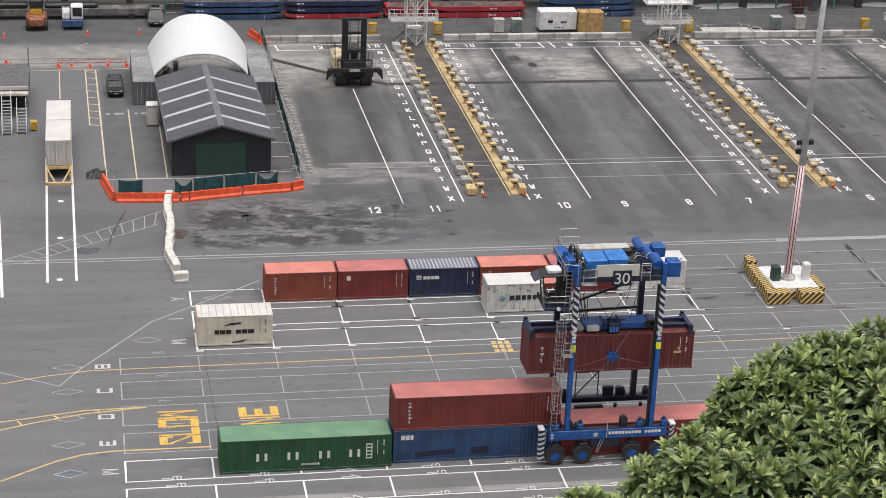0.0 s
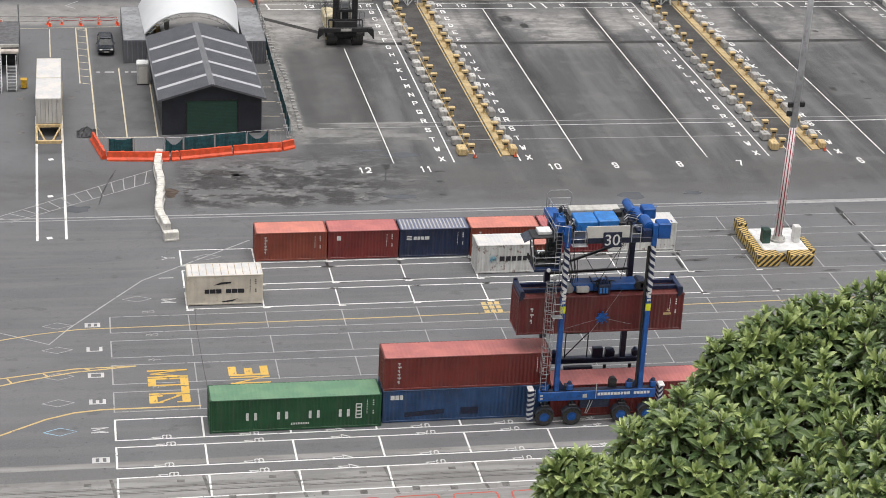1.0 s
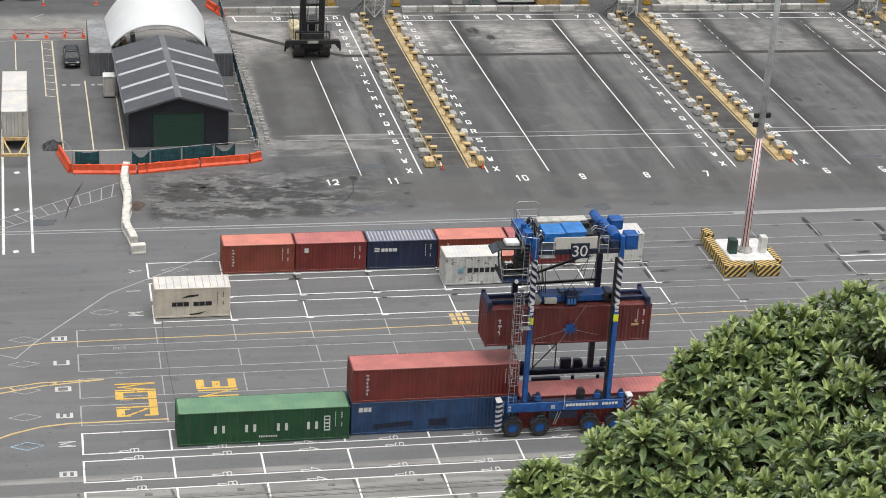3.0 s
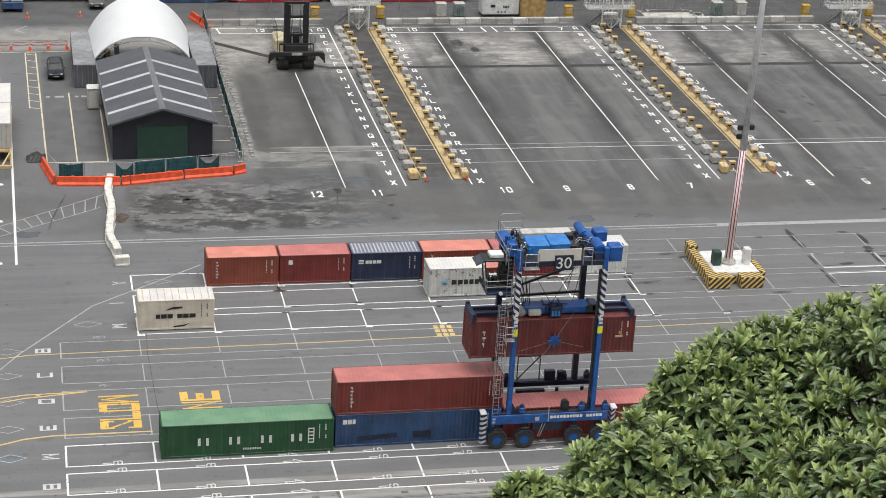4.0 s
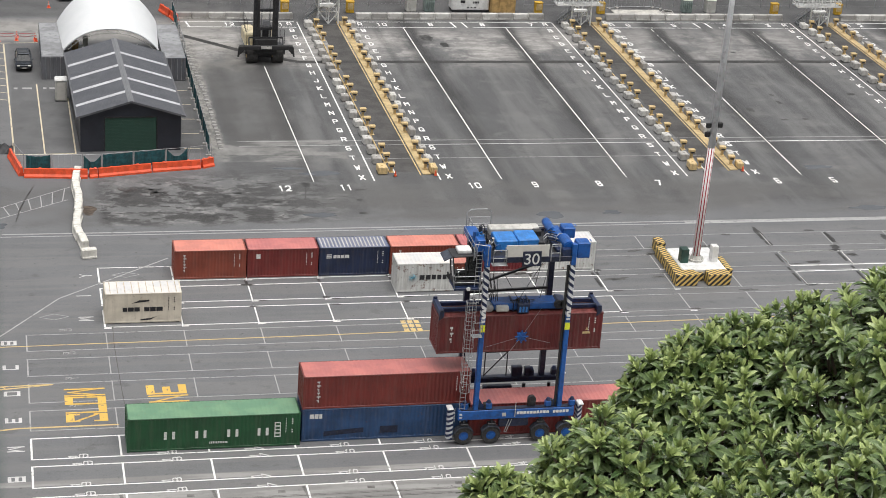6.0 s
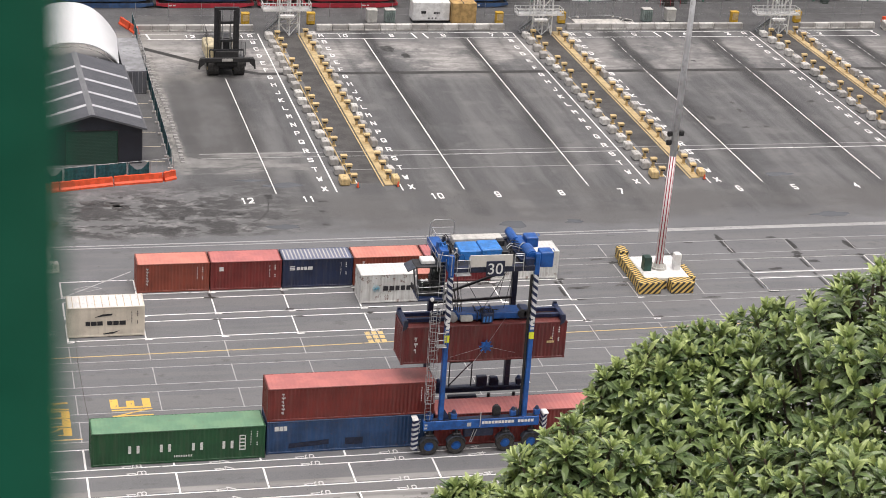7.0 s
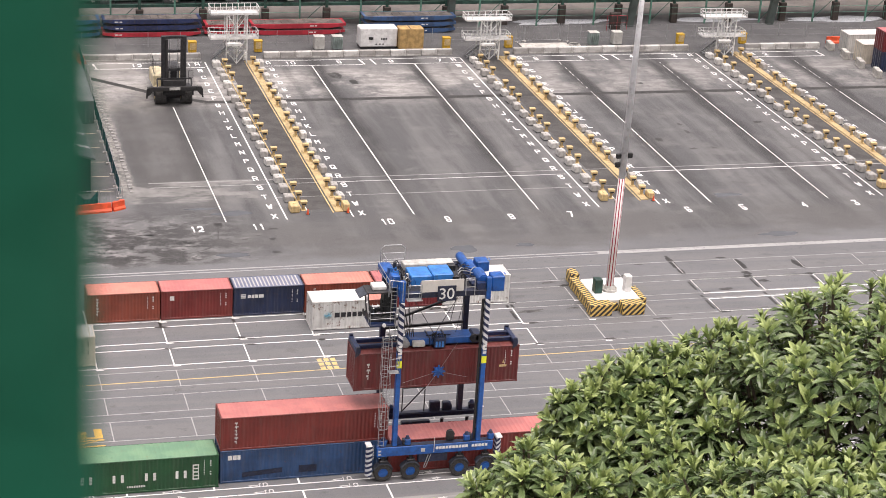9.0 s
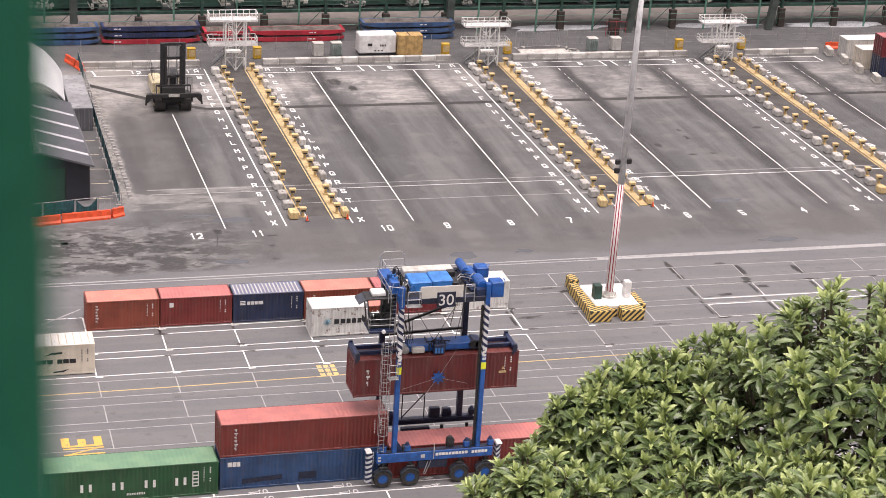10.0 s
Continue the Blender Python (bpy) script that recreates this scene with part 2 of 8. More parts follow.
CREAM_LINE = paint_line("cream_road_paint", (0.64, 0.57, 0.41), 0.08)
BLUE_LINE = paint_line("blue_road_paint", (0.30, 0.52, 0.66), 0.06)

STEEL = plain("galvanised_steel", (0.42, 0.43, 0.44), 0.45, 0.6, 0.2, 3.0)
DARK_STEEL = plain("dark_steel", (0.035, 0.036, 0.04), 0.5, 0.3, 0.3, 3.0)
BLACK = plain("black_rubber", (0.022, 0.022, 0.023), 0.8, 0.0, 0.3, 4.0)
TYRE = plain("dusty_tyre", (0.034, 0.033, 0.032), 0.85, 0.0, 0.4, 5.0, (0.12, 0.11, 0.10), 0.5)
CARRIER_BLUE = plain("blue_machine_paint", (0.008, 0.090, 0.34), 0.38, 0.0, 0.25, 1.5, (0.03, 0.04, 0.06), 0.35)
LIGHT_BLUE = plain("light_blue_paint", (0.030, 0.20, 0.56), 0.40, 0.0, 0.2, 1.5, (0.1, 0.1, 0.1), 0.25)
NAVY = plain("navy_paint", (0.012, 0.018, 0.045), 0.45, 0.0, 0.3, 2.0)
NAVY_BLUE = plain("deep_blue_paint", (0.008, 0.022, 0.075), 0.45, 0.0, 0.3, 2.0)
WHITE = plain("white_paint", (0.74, 0.74, 0.73), 0.5, 0.0, 0.12, 1.2, (0.3, 0.28, 0.25), 0.3)
PALE_GREY = plain("pale_grey_paint", (0.50, 0.49, 0.46), 0.5, 0.0, 0.15, 1.5)
TAN = plain("warm_grey_panel", (0.62, 0.60, 0.56), 0.5, 0.0, 0.06, 1.0, (0.4, 0.38, 0.34), 0.2)
YELLOW = plain("yellow_paint", (0.60, 0.36, 0.03), 0.5, 0.0, 0.2, 3.0, (0.2, 0.13, 0.05), 0.3)
PALE_YELLOW = plain("faded_yellow_paint", (0.62, 0.46, 0.23), 0.55, 0.0, 0.2, 4.0, (0.25, 0.2, 0.12), 0.4)
SAFETY_YELLOW = plain("fluorescent_yellow", (0.75, 0.78, 0.04), 0.5, 0.0, 0.1, 2.0)
ORANGE = plain("orange_plastic", (0.80, 0.10, 0.035), 0.45, 0.0, 0.15, 2.0, (0.35, 0.12, 0.06), 0.35)
CONCRETE = plain("pale_concrete", (0.47, 0.455, 0.42), 0.85, 0.0, 0.22, 1.3, (0.2, 0.19, 0.17), 0.5)
DUSTY_CONCRETE = plain("weathered_concrete", (0.40, 0.385, 0.36), 0.88, 0.0, 0.3, 2.3, (0.13, 0.12, 0.11), 0.6)
GLASS_DARK = plain("tinted_glass", (0.015, 0.018, 0.02), 0.08, 0.0, 0.1, 1.0, (0.03, 0.03, 0.03), 0.1)
RED_PAINT = plain("red_paint", (0.40, 0.026, 0.042), 0.5, 0.0, 0.2, 1.2, (0.2, 0.05, 0.05), 0.3)
RACK_BLUE = plain("rack_blue_paint", (0.035, 0.085, 0.19), 0.55, 0.0, 0.3, 1.2, (0.12, 0.09, 0.07), 0.4)
RACK_NAVY = plain("rack_navy_paint", (0.018, 0.03, 0.09), 0.55, 0.0, 0.3, 1.2, (0.12, 0.09, 0.07), 0.4)
TIMBER = plain("plywood", (0.46, 0.30, 0.12), 0.75, 0.0, 0.25, 1.5, (0.25, 0.16, 0.08), 0.4)
WORN_TIMBER = plain("worn_deck_timber", (0.115, 0.10, 0.09), 0.85, 0.0, 0.4, 1.0)
SHADE_GREEN = plain("green_shade_cloth", (0.014, 0.085, 0.10), 0.8, 0.0, 0.3, 3.0)
DARK_GREEN = plain("dark_green_steel", (0.022, 0.07, 0.055), 0.5, 0.1, 0.3, 1.0)
PALE_GREEN = plain("pale_green_paint", (0.26, 0.32, 0.30), 0.5, 0.0, 0.2, 1.5)
GREEN_STEEL = plain("sea_green_paint", (0.09, 0.22, 0.17), 0.5, 0.1, 0.25, 1.0)


# ---------- mesh helpers ----------


def box(bm, x0, x1, y0, y1, z0, z1, chamfer=0.0):
    """An upright block; chamfer takes its top and side edges off."""
    if x1 < x0:
        x0, x1 = x1, x0
    if y1 < y0:
        y0, y1 = y1, y0
    c = min(chamfer, 0.45 * min(x1 - x0, y1 - y0, z1 - z0))
    if c <= 0:
        v = [bm.verts.new((x, y, z)) for z in (z0, z1) for y in (y0, y1) for x in (x0, x1)]
        for f in ((0, 2, 3, 1), (4, 5, 7, 6), (0, 1, 5, 4), (2, 6, 7, 3), (0, 4, 6, 2), (1, 3, 7, 5)):
            bm.faces.new([v[i] for i in f])
        return v

    def ring(i, k, z):
        a, b, d, e = x0 + i, x1 - i, y0 + i, y1 - i
        return [bm.verts.new(p) for p in ((a + k, d, z), (b - k, d, z), (b, d + k, z), (b, e - k, z), (b - k, e, z), (a + k, e, z), (a, e - k, z), (a, d + k, z))]

    rings = [ring(c, c * 0.4, z0), ring(0, c, z0 + c), ring(0, c, z1 - c), ring(c, c * 0.4, z1)]
    for r, s in zip(rings, rings[1:]):
        for i in range(8):
            bm.faces.new((r[i], r[(i + 1) % 8], s[(i + 1) % 8], s[i]))
    bm.faces.new(rings[0][::-1]), bm.faces.new(rings[3])


def rod(bm, a, b, r, n=8, r2=None):
    """A closed round bar from a to b, tapering to r2."""
    a, b = Vector(a), Vector(b)
    d = (b - a).normalized()
    u = d.orthogonal().normalized()
    w = d.cross(u)
    r2 = r if r2 is None else r2
    p = [[bm.verts.new(c + (u * math.cos(2 * math.pi * i / n) + w * math.sin(2 * math.pi * i / n)) * k) for i in range(n)] for c, k in ((a, r), (b, r2))]
    for i in range(n):
        bm.faces.new((p[0][i], p[0][(i + 1) % n], p[1][(i + 1) % n], p[1][i]))
    bm.faces.new(p[0][::-1]), bm.faces.new(p[1])


def bar(bm, a, b, w, h=None):
    """A square bar between two points."""
    a, b = Vector(a), Vector(b)
    h = h or w
    d = (b - a).normalized()
    u = d.cross(Vector((0, 0, 1)))
    u = u.normalized() if u.length > 1e-4 else Vector((1, 0, 0))
    v = u.cross(d)
    p = [[bm.verts.new(c + u * (i * w / 2) + v * (j * h / 2)) for i, j in ((-1, -1), (1, -1), (1, 1), (-1, 1))] for c in (a, b)]
    for i in range(4):
        bm.faces.new((p[0][i], p[0][(i + 1) % 4], p[1][(i + 1) % 4], p[1][i]))
    bm.faces.new(p[0][::-1]), bm.faces.new(p[1])


def quad(bm, a, b, c, d):
    bm.faces.new([bm.verts.new(p) for p in (a, b, c, d)])


def prism(bm, outline, y0, y1):
    """An outline in x and z, pushed from y0 to y1."""
    p = [[bm.verts.new((x, y, z)) for x, z in outline] for y in (y0, y1)]
    n = len(outline)
    for i in range(n):
        bm.faces.new((p[0][i], p[0][(i + 1) % n], p[1][(i + 1) % n], p[1][i]))
    bm.faces.new(p[0][::-1]), bm.faces.new(p[1])


def link(name, bm, material, smooth=False):
    bmesh.ops.recalc_face_normals(bm, faces=bm.faces)
    me = bpy.data.meshes.new(name)
    bm.to_mesh(me)
    bm.free()
    if smooth:
        me.shade_smooth()
    me.materials.append(material)
    return new(name, me)


def part(name, bm, material, parent, label="", smooth=False):
    ob = link(name, bm, material, smooth)
    ob.parent = parent
    return tagged(ob, label)


def split_part(name, bm, material, parent, label=""):
    """Every loose piece of bm as a part of its own."""
    bm.verts.index_update()
    todo = set(bm.verts)
    while todo:
        seed = min(todo, key=lambda v: v.index)
        seen, stack = {seed}, [seed]
        while stack:
            for e in stack.pop().link_edges:
                for v in e.verts:
                    if v not in seen:
                        seen.add(v), stack.append(v)
        todo -= seen
        piece = bmesh.new()
        made = {v: piece.verts.new(v.co) for v in sorted(seen, key=lambda v: v.index)}
        for f in bm.faces:
            if f.verts[0] in seen:
                piece.faces.new([made[v] for v in f.verts])
        part(name, piece, material, parent, label)
    bm.free()


def block(name, dims, material, parent, label="", chamfer=0.02):
    bm = bmesh.new()
    box(bm, *dims, chamfer)
    return part(name, bm, material, parent, label)


def thing(name, label, category, x=0.0, y=0.0, z=0.0, turn=0.0, group=""):
    ob = new(name)
    ob.empty_display_size = 0.3
    ob.matrix_basis = pose(x, y, z, 0, 0, turn)
    return tagged(ob, label, category, group)


LETTERS = {}


def letter_mesh(text, material):
    """Writing as a flat mesh, one unit high, its lower left corner at the origin."""
    key = (text, material.name)
    if key not in LETTERS:
        cu = bpy.data.curves.new("writing", "FONT")
        cu.body, cu.size, cu.extrude, cu.offset = text, 1.4, 0.0, 0.008
        tmp = new("writing", cu)
        bpy.context.view_layer.update()
        me = bpy.data.meshes.new_from_object(tmp.evaluated_get(bpy.context.evaluated_depsgraph_get()))
        bpy.data.objects.remove(tmp)
        me.materials.clear()
        me.materials.append(material)
        LETTERS[key] = me
    return LETTERS[key]


def writing(name, text, material, x, y, z, sx, sy, turn=0.0, parent=None, upright=False):
    ob = new(name, letter_mesh(text, material))
    ob.matrix_basis = pose(x, y, z, 90 if upright else 0, 0, turn) @ Matrix.Diagonal((sx, sy, 1, 1))
    ob.parent = parent
    return ob


STROKES = {
    "A": "00 04 16 36 44 40;02 42", "B": "00 06 36 45 44 33 03;33 42 41 30 00", "C": "45 36 16 05 01 10 30 41", "D": "00 06 26 44 42 20 00",
    "E": "40 00 06 46;03 33", "F": "00 06 46;03 33", "G": "45 36 16 05 01 10 30 41 43 23", "H": "00 06;40 46;03 43", "I": "20 26",
    "J": "46 41 30 10 01", "K": "00 06;46 03 40", "L": "06 00 40", "M": "00 06 23 46 40", "N": "00 06 40 46", "O": "10 01 05 16 36 45 41 30 10",
    "P": "00 06 36 45 44 33 03", "Q": "10 01 05 16 36 45 41 30 10;22 40", "R": "00 06 36 45 44 33 03;23 40", "S": "45 36 16 05 04 13 33 42 41 30 10 01",
    "T": "06 46;26 20", "W": "06 10 24 30 46", "X": "00 46;06 40", "Y": "06 23 46;23 20", "0": "10 01 05 16 36 45 41 30 10", "1": "15 26 20", "2": "05 16 36 45 43 00 40",
    "3": "06 46 23 33 42 41 30 10 01", "4": "30 36 02 42", "5": "46 06 03 33 42 41 30 10 01", "6": "45 36 16 05 01 10 30 41 42 33 03",
    "7": "06 46 10", "8": "13 04 05 16 36 45 44 33 13 02 01 10 30 41 42 33", "9": "43 13 04 05 16 36 45 41 30 10 01"}
BLOCKY = {"S": "45 46 06 05 41 40 00 01", "O": "00 06 46 40 00", "W": "06 00 26 40 46", "B": "00 06 46 40 00;03 43", "C": "46 06 00 40", "D": "00 06 46 40 00", "I": "20 26"}
PAINTED = {}


def painted(name, text, material, x, y, high, wide, turn=0.0, pen=(0.14, 0.14), step=1.25, stacked=False, blocky=False):
    """Stencilled pavement writing: letters high by wide metres, drawn with a flat-edged pen (shares of wide and high)."""
    key = (text, material.name, high, wide, pen, stacked)
    if key not in PAINTED:
        bm = bmesh.new()
        pw_full, ph_full = pen[0] * wide / 2, pen[1] * high / 2
        pw, ph = pw_full, ph_full
        lift = 0
        for i, ch in enumerate(text):
            ox, oy = (0, -i * high * step) if stacked else (i * wide * step, 0)
            for line in (BLOCKY if blocky and ch in BLOCKY else STROKES)[ch].split(";"):
                pts = [(ox + pw_full + int(q[0]) / 4 * (wide - 2 * pw_full), oy + ph_full + int(q[1]) / 6 * (high - 2 * ph_full)) for q in line.split()]
                for (ax, ay), (bx, by) in zip(pts, pts[1:]):
                    pw, ph = pw_full, ph_full
                    z = 0.0016 * lift
                    lift += 1
                    if abs(ax - bx) < 1e-6 or abs(ay - by) < 1e-6:
                        x0, x1, y0, y1 = min(ax, bx) - pw, max(ax, bx) + pw, min(ay, by) - ph, max(ay, by) + ph
                        ring = [(x0, y0), (x1, y0), (x1, y1), (x0, y1)]
                    else:
                        (lx, ly), (hx, hy) = sorted(((ax, ay), (bx, by)))
                        pw, ph = (pw_full * 0.55, ph_full * 0.3) if blocky else (pw_full, ph_full)
                        if hy > ly:
                            ring = [(lx - pw, ly - ph), (lx + pw, ly - ph), (hx + pw, hy - ph), (hx + pw, hy + ph), (hx - pw, hy + ph), (lx - pw, ly + ph)]
                        else:
                            ring = [(lx - pw, ly - ph), (hx - pw, hy - ph), (hx + pw, hy - ph), (hx + pw, hy + ph), (lx + pw, ly + ph), (lx - pw, ly + ph)]
                    bm.faces.new([bm.verts.new((u, v, z)) for u, v in ring])
        me = bpy.data.meshes.new("writing")
        bm.to_mesh(me)
        bm.free()
        me.materials.append(material)
        PAINTED[key] = me
    ob = new(name, PAINTED[key])
    ob.matrix_basis = pose(x, y, MARK_Z + 0.002, 0, 0, turn)
    return ob


# ---------- the ground sheet ----------
bm = bmesh.new()
profile = [(-900, 66.6), (-120.9, 66.6), (-118.5, 63.0), (-110, 54), (-85, 28), (-60, 6), (-45, 0), (-3.4, 0), (60, 0), (140, 0), (400, 0), (3500, 0)]
across = [-2500, -300, -60, 0, 60, 130, 400, 2500]
grid = [[bm.verts.new((x, y, z)) for x in across] for y, z in profile]
for r, s in zip(grid, grid[1:]):
    for i in range(len(across) - 1):
        bm.faces.new((r[i], r[i + 1], s[i + 1], s[i]))
ground = tagged(link("ground", bm, ASPHALT), "grey worn asphalt of a container yard with stains and dust", "ground", kind="structure")

# ---------- painted markings ----------
MARK_Z = 0.006


def strip(bm, x0, y0, x1, y1, w, z=MARK_Z):
    d = Vector((x1 - x0, y1 - y0, 0))
    if d.length < 1e-6:
        return
    s = Vector((-d.y, d.x, 0)).normalized() * w / 2
    a, b = Vector((x0, y0, z)), Vector((x1, y1, z))
    quad(bm, a - s, b - s, b + s, a + s)


def marking(name, bm, material, label):
    return tagged(link(name, bm, material), label, "road marking", kind="structure")


SLOTS = [(32.0, 29.0), (27.85, 24.75), (23.55, 20.4), (19.4, 16.55), (15.15, 12.3), (11.05, 8.0), (6.75, 3.75), (2.58, -0.4), (-1.4, -4.3), (-5.6, -8.5)]
BAY = 6.135
white, faint = bmesh.new(), bmesh.new()
for k, (far, near) in enumerate(SLOTS):
    strong = k < 3 or k > 6
    bm = white if strong else faint
    w = 0.13 if strong else 0.10
    x_from = -0.45 if k < 3 else -6.6
    x_to = 42.5 if k < 3 else 70.0
    for y in (far, near):
        strip(bm, x_from, y, x_to, y, w)
    if k < 3:
        for y in (far, near):
            strip(faint, x_to, y, 84, y, 0.09)
    for i in range(15):
        x = -0.40 + BAY * (i - 1)
        if x < x_from - 0.5:
            continue
        target = bm if x < 43 else faint
        if x <= x_from + 0.3 or k > 6:
            strip(target, x, near, x, far, w * 1.1)
        else:
            strip(target, x, near - 0.1, x, far + 0.1, w * 0.9)
# east end: faint rows further back, freshly painted cells beyond the mast
for y in (36.4, 33.4):
    strip(faint, 43.0, y, 84, y, 0.10)
for i in range(7):
    x = 48.62 + 6.15 * i
    strip(faint, x, 33.6, x, 36.3, 0.10)
for i, y in enumerate((32.0, 28.85, 27.6, 24.8)):
    strip(white, 61.0, y, 84, y - 0.05, 0.15)
for x in (60.9, 67.05, 73.2, 79.3):
    strip(white, x + 0.09, 28.95, x + 0.09, 31.9, 0.14), strip(white, x + 0.09, 24.9, x + 0.09, 27.5, 0.14)
# bay ticks between the slots
for (a, b), (c, d) in zip(SLOTS[:3], SLOTS[1:]):
    for i in range(9):
        x = -0.40 + BAY * i
        strip(white, x - 0.1, b - 0.2, x + 0.5, b - 0.2, 0.16)
# apron edge and lane heads
for y, w in ((39.62, 0.20), (39.05, 0.15)):
    strip(faint, -60, y + 0.25, 15, y, w)
    strip(faint, 15, y, 130, y + 0.1, w)
strip(faint, 54.5, 39.25, 130, 39.45, 0.5, MARK_Z + 0.002)
marking("slot_marking", white, WHITE_LINE, "white painted slot lines of the container stack")
strip(faint, -20, -9.25, 80, -9.3, 0.10)
marking("worn_slot_marking", faint, FAINT_LINE, "worn grey-white slot lines on the asphalt")

lanes, faint_head = bmesh.new(), bmesh.new()
LANES = [39.6, 52.4, 70.96, 84.0, 102.4]
for x in LANES:
    strip(lanes, x, 51.2, x, 101.4 if x < 60 else 86.5, 0.135)
    if x > 60:
        for k in range(9):
            y = 86.8 + 1.6 * k + random.uniform(-0.5, 0.5)
            strip(lanes, x, y, x, y + random.uniform(0.3, 1.1), 0.10)
strip(lanes, 21.03, 51.2, 20.82, 86.6, 0.11)
MODULES = [0.0, 31.85, 63.4]
for m in MODULES:
    strip(lanes, 26.95 + m, 51.2, 26.95 + m, 103.7, 0.15)
    strip(lanes, 33.5 + m, 51.2, 33.5 + m, 103.7, 0.15)
    strip(lanes, 29.35 + m, 52.6, 29.35 + m, 54.3, 0.12)
for x0, x1 in ((13.6, 26.6), (33.8, 45.9), (48.3, 58.8), (65.2, 77.3), (80.0, 90.2), (96.9, 107.2)):
    strip(lanes, x0, 101.6, x1, 101.5, 0.16)
for x0, x1 in ((12.8, 26.6), (33.8, 58.8), (65.2, 90.2), (96.9, 107.6)):
    strip(lanes, x0, 103.75, x1, 103.75, 0.14)
for x in (13.6, 45.9, 47.3, 77.3, 78.8, 107.2):
    strip(lanes, x, 103.75, x + 0.3, 101.5, 0.22)
strip(faint_head, 33.9, 61.05, 58.5, 61.0, 0.14), strip(lanes, 66, 60.97, 120, 60.85, 0.16)
marking("worn_head_marking", faint_head, BAY_WHITE, "worn white line across the lane ends")
marking("lane_marking", lanes, LANE_LINE, "white painted lines of the truck exchange lanes")
faint_lane = bmesh.new()
strip(faint_lane, 15, 62.4, 120, 61.9, 0.12), strip(faint_lane, 15, 61.1, 33, 61.05, 0.12), strip(faint_lane, 27, 57.2, 66, 57.0, 0.10)
marking("worn_lane_marking", faint_lane, FAINT_LINE, "worn white lines crossing the exchange lanes")

left_lane = bmesh.new()
strip(left_lane, -12.3, 34.8, -12.75, 66, 0.22), strip(left_lane, -9.85, 35.0, -10.3, 66, 0.22)
strip(left_lane, -16.0, 32, -16.9, 51, 0.25), strip(left_lane, -16.9, 51, -24, 51, 0.25)
for y in (53.9, 44.75, 35.3):
    strip(left_lane, -11.5, y, -11.05, y + 0.15, 0.5)
marking("truck_lane_marking", left_lane, WHITE_LINE, "two white lines of a truck lane")

park = bmesh.new()
strip(park, -6.9, 59.5, -7.6, 94.8, 0.16), strip(park, -6.9, 59.5, -1.0, 59.55, 0.16), strip(park, -4.0, 59.6, -4.3, 80.6, 0.14)
strip(park, -1.05, 59.6, -1.2, 76, 0.14), strip(park, -8.4, 75.7, -8.75, 94.8, 0.13), strip(park, -8.75, 94.8, -7.6, 94.8, 0.13)
for i in range(9):
    strip(park, -8.4 - 0.02 * i, 75.9 + 2.3 * i, -7.4 - 0.02 * i, 75.5 + 2.3 * i, 0.13)
for y in (60.7, 64.95, 69.3, 73.9, 78.35):
    strip(park, 9.5 + 0.045 * (y - 60.7), y, 11.4, y - 0.08, 0.13)
strip(park, -11.5, 84.5, -11.65, 94.5, 0.12), strip(park, -20, 94.6, -3.8, 95.3, 0.12)
marking("parking_marking", park, CREAM_LINE, "cream painted parking bay lines and hatching")

yellow = bmesh.new()


def curve(bm, pts, w, z=MARK_Z):
    """A painted line through points, mitred into one ribbon."""
    p = [Vector((x, y, z)) for x, y in pts]
    pairs = []
    for k, c in enumerate(p):
        d = (p[min(k + 1, len(p) - 1)] - c).normalized() + (c - p[max(k - 1, 0)]).normalized()
        n = Vector((-d.y, d.x, 0)).normalized() * w / 2
        pairs.append((bm.verts.new(c - n), bm.verts.new(c + n)))
    for a, b in zip(pairs, pairs[1:]):
        bm.faces.new((a[0], b[0], b[1], a[1]))


curve(yellow, [(-24, 12.4), (-20, 14.0), (-15.7, 15.7), (-12.3, 16.75), (-8.9, 17.4), (-2.8, 17.5), (14, 17.68), (35, 18.1), (75, 18.9)], 0.13)
curve(yellow, [(-20, 8.0), (-15.5, 9.42), (-13.0, 9.95), (-9.3, 10.73), (-4.75, 10.85)], 0.16)
curve(yellow, [(-20, 6.0), (-15.4, 8.18), (-13.0, 9.1), (-9.3, 10.19), (-4.75, 10.83)], 0.16, MARK_Z + 0.0015)
curve(yellow, [(-22, -4.5), (-18, -1.4), (-15.2, 0.54), (-13.3, 1.8), (-11.36, 3.08), (-9.4, 3.89), (-7.4, 4.2), (-0.3, 4.2)], 0.18)
for x, y0, y1 in ((-14.2, 9.65, 8.6), (-11.6, 10.2, 9.55), (-8.6, 10.8, 10.4)):
    strip(yellow, x, y0 - 0.1, x + 0.4, y1 + 0.1, 0.14, MARK_Z + 0.003)
for i in range(3):
    for j in range(3):
        strip(yellow, 23.6 + 0.55 * i, 17.9 + 0.75 * j, 23.6 + 0.55 * i, 18.45 + 0.75 * j, 0.42)
bmesh.ops.translate(yellow, vec=(0, 0, 0.004), verts=yellow.verts)
marking("yellow_marking", yellow, YELLOW_LINE, "yellow painted guide lines curving across the yard")

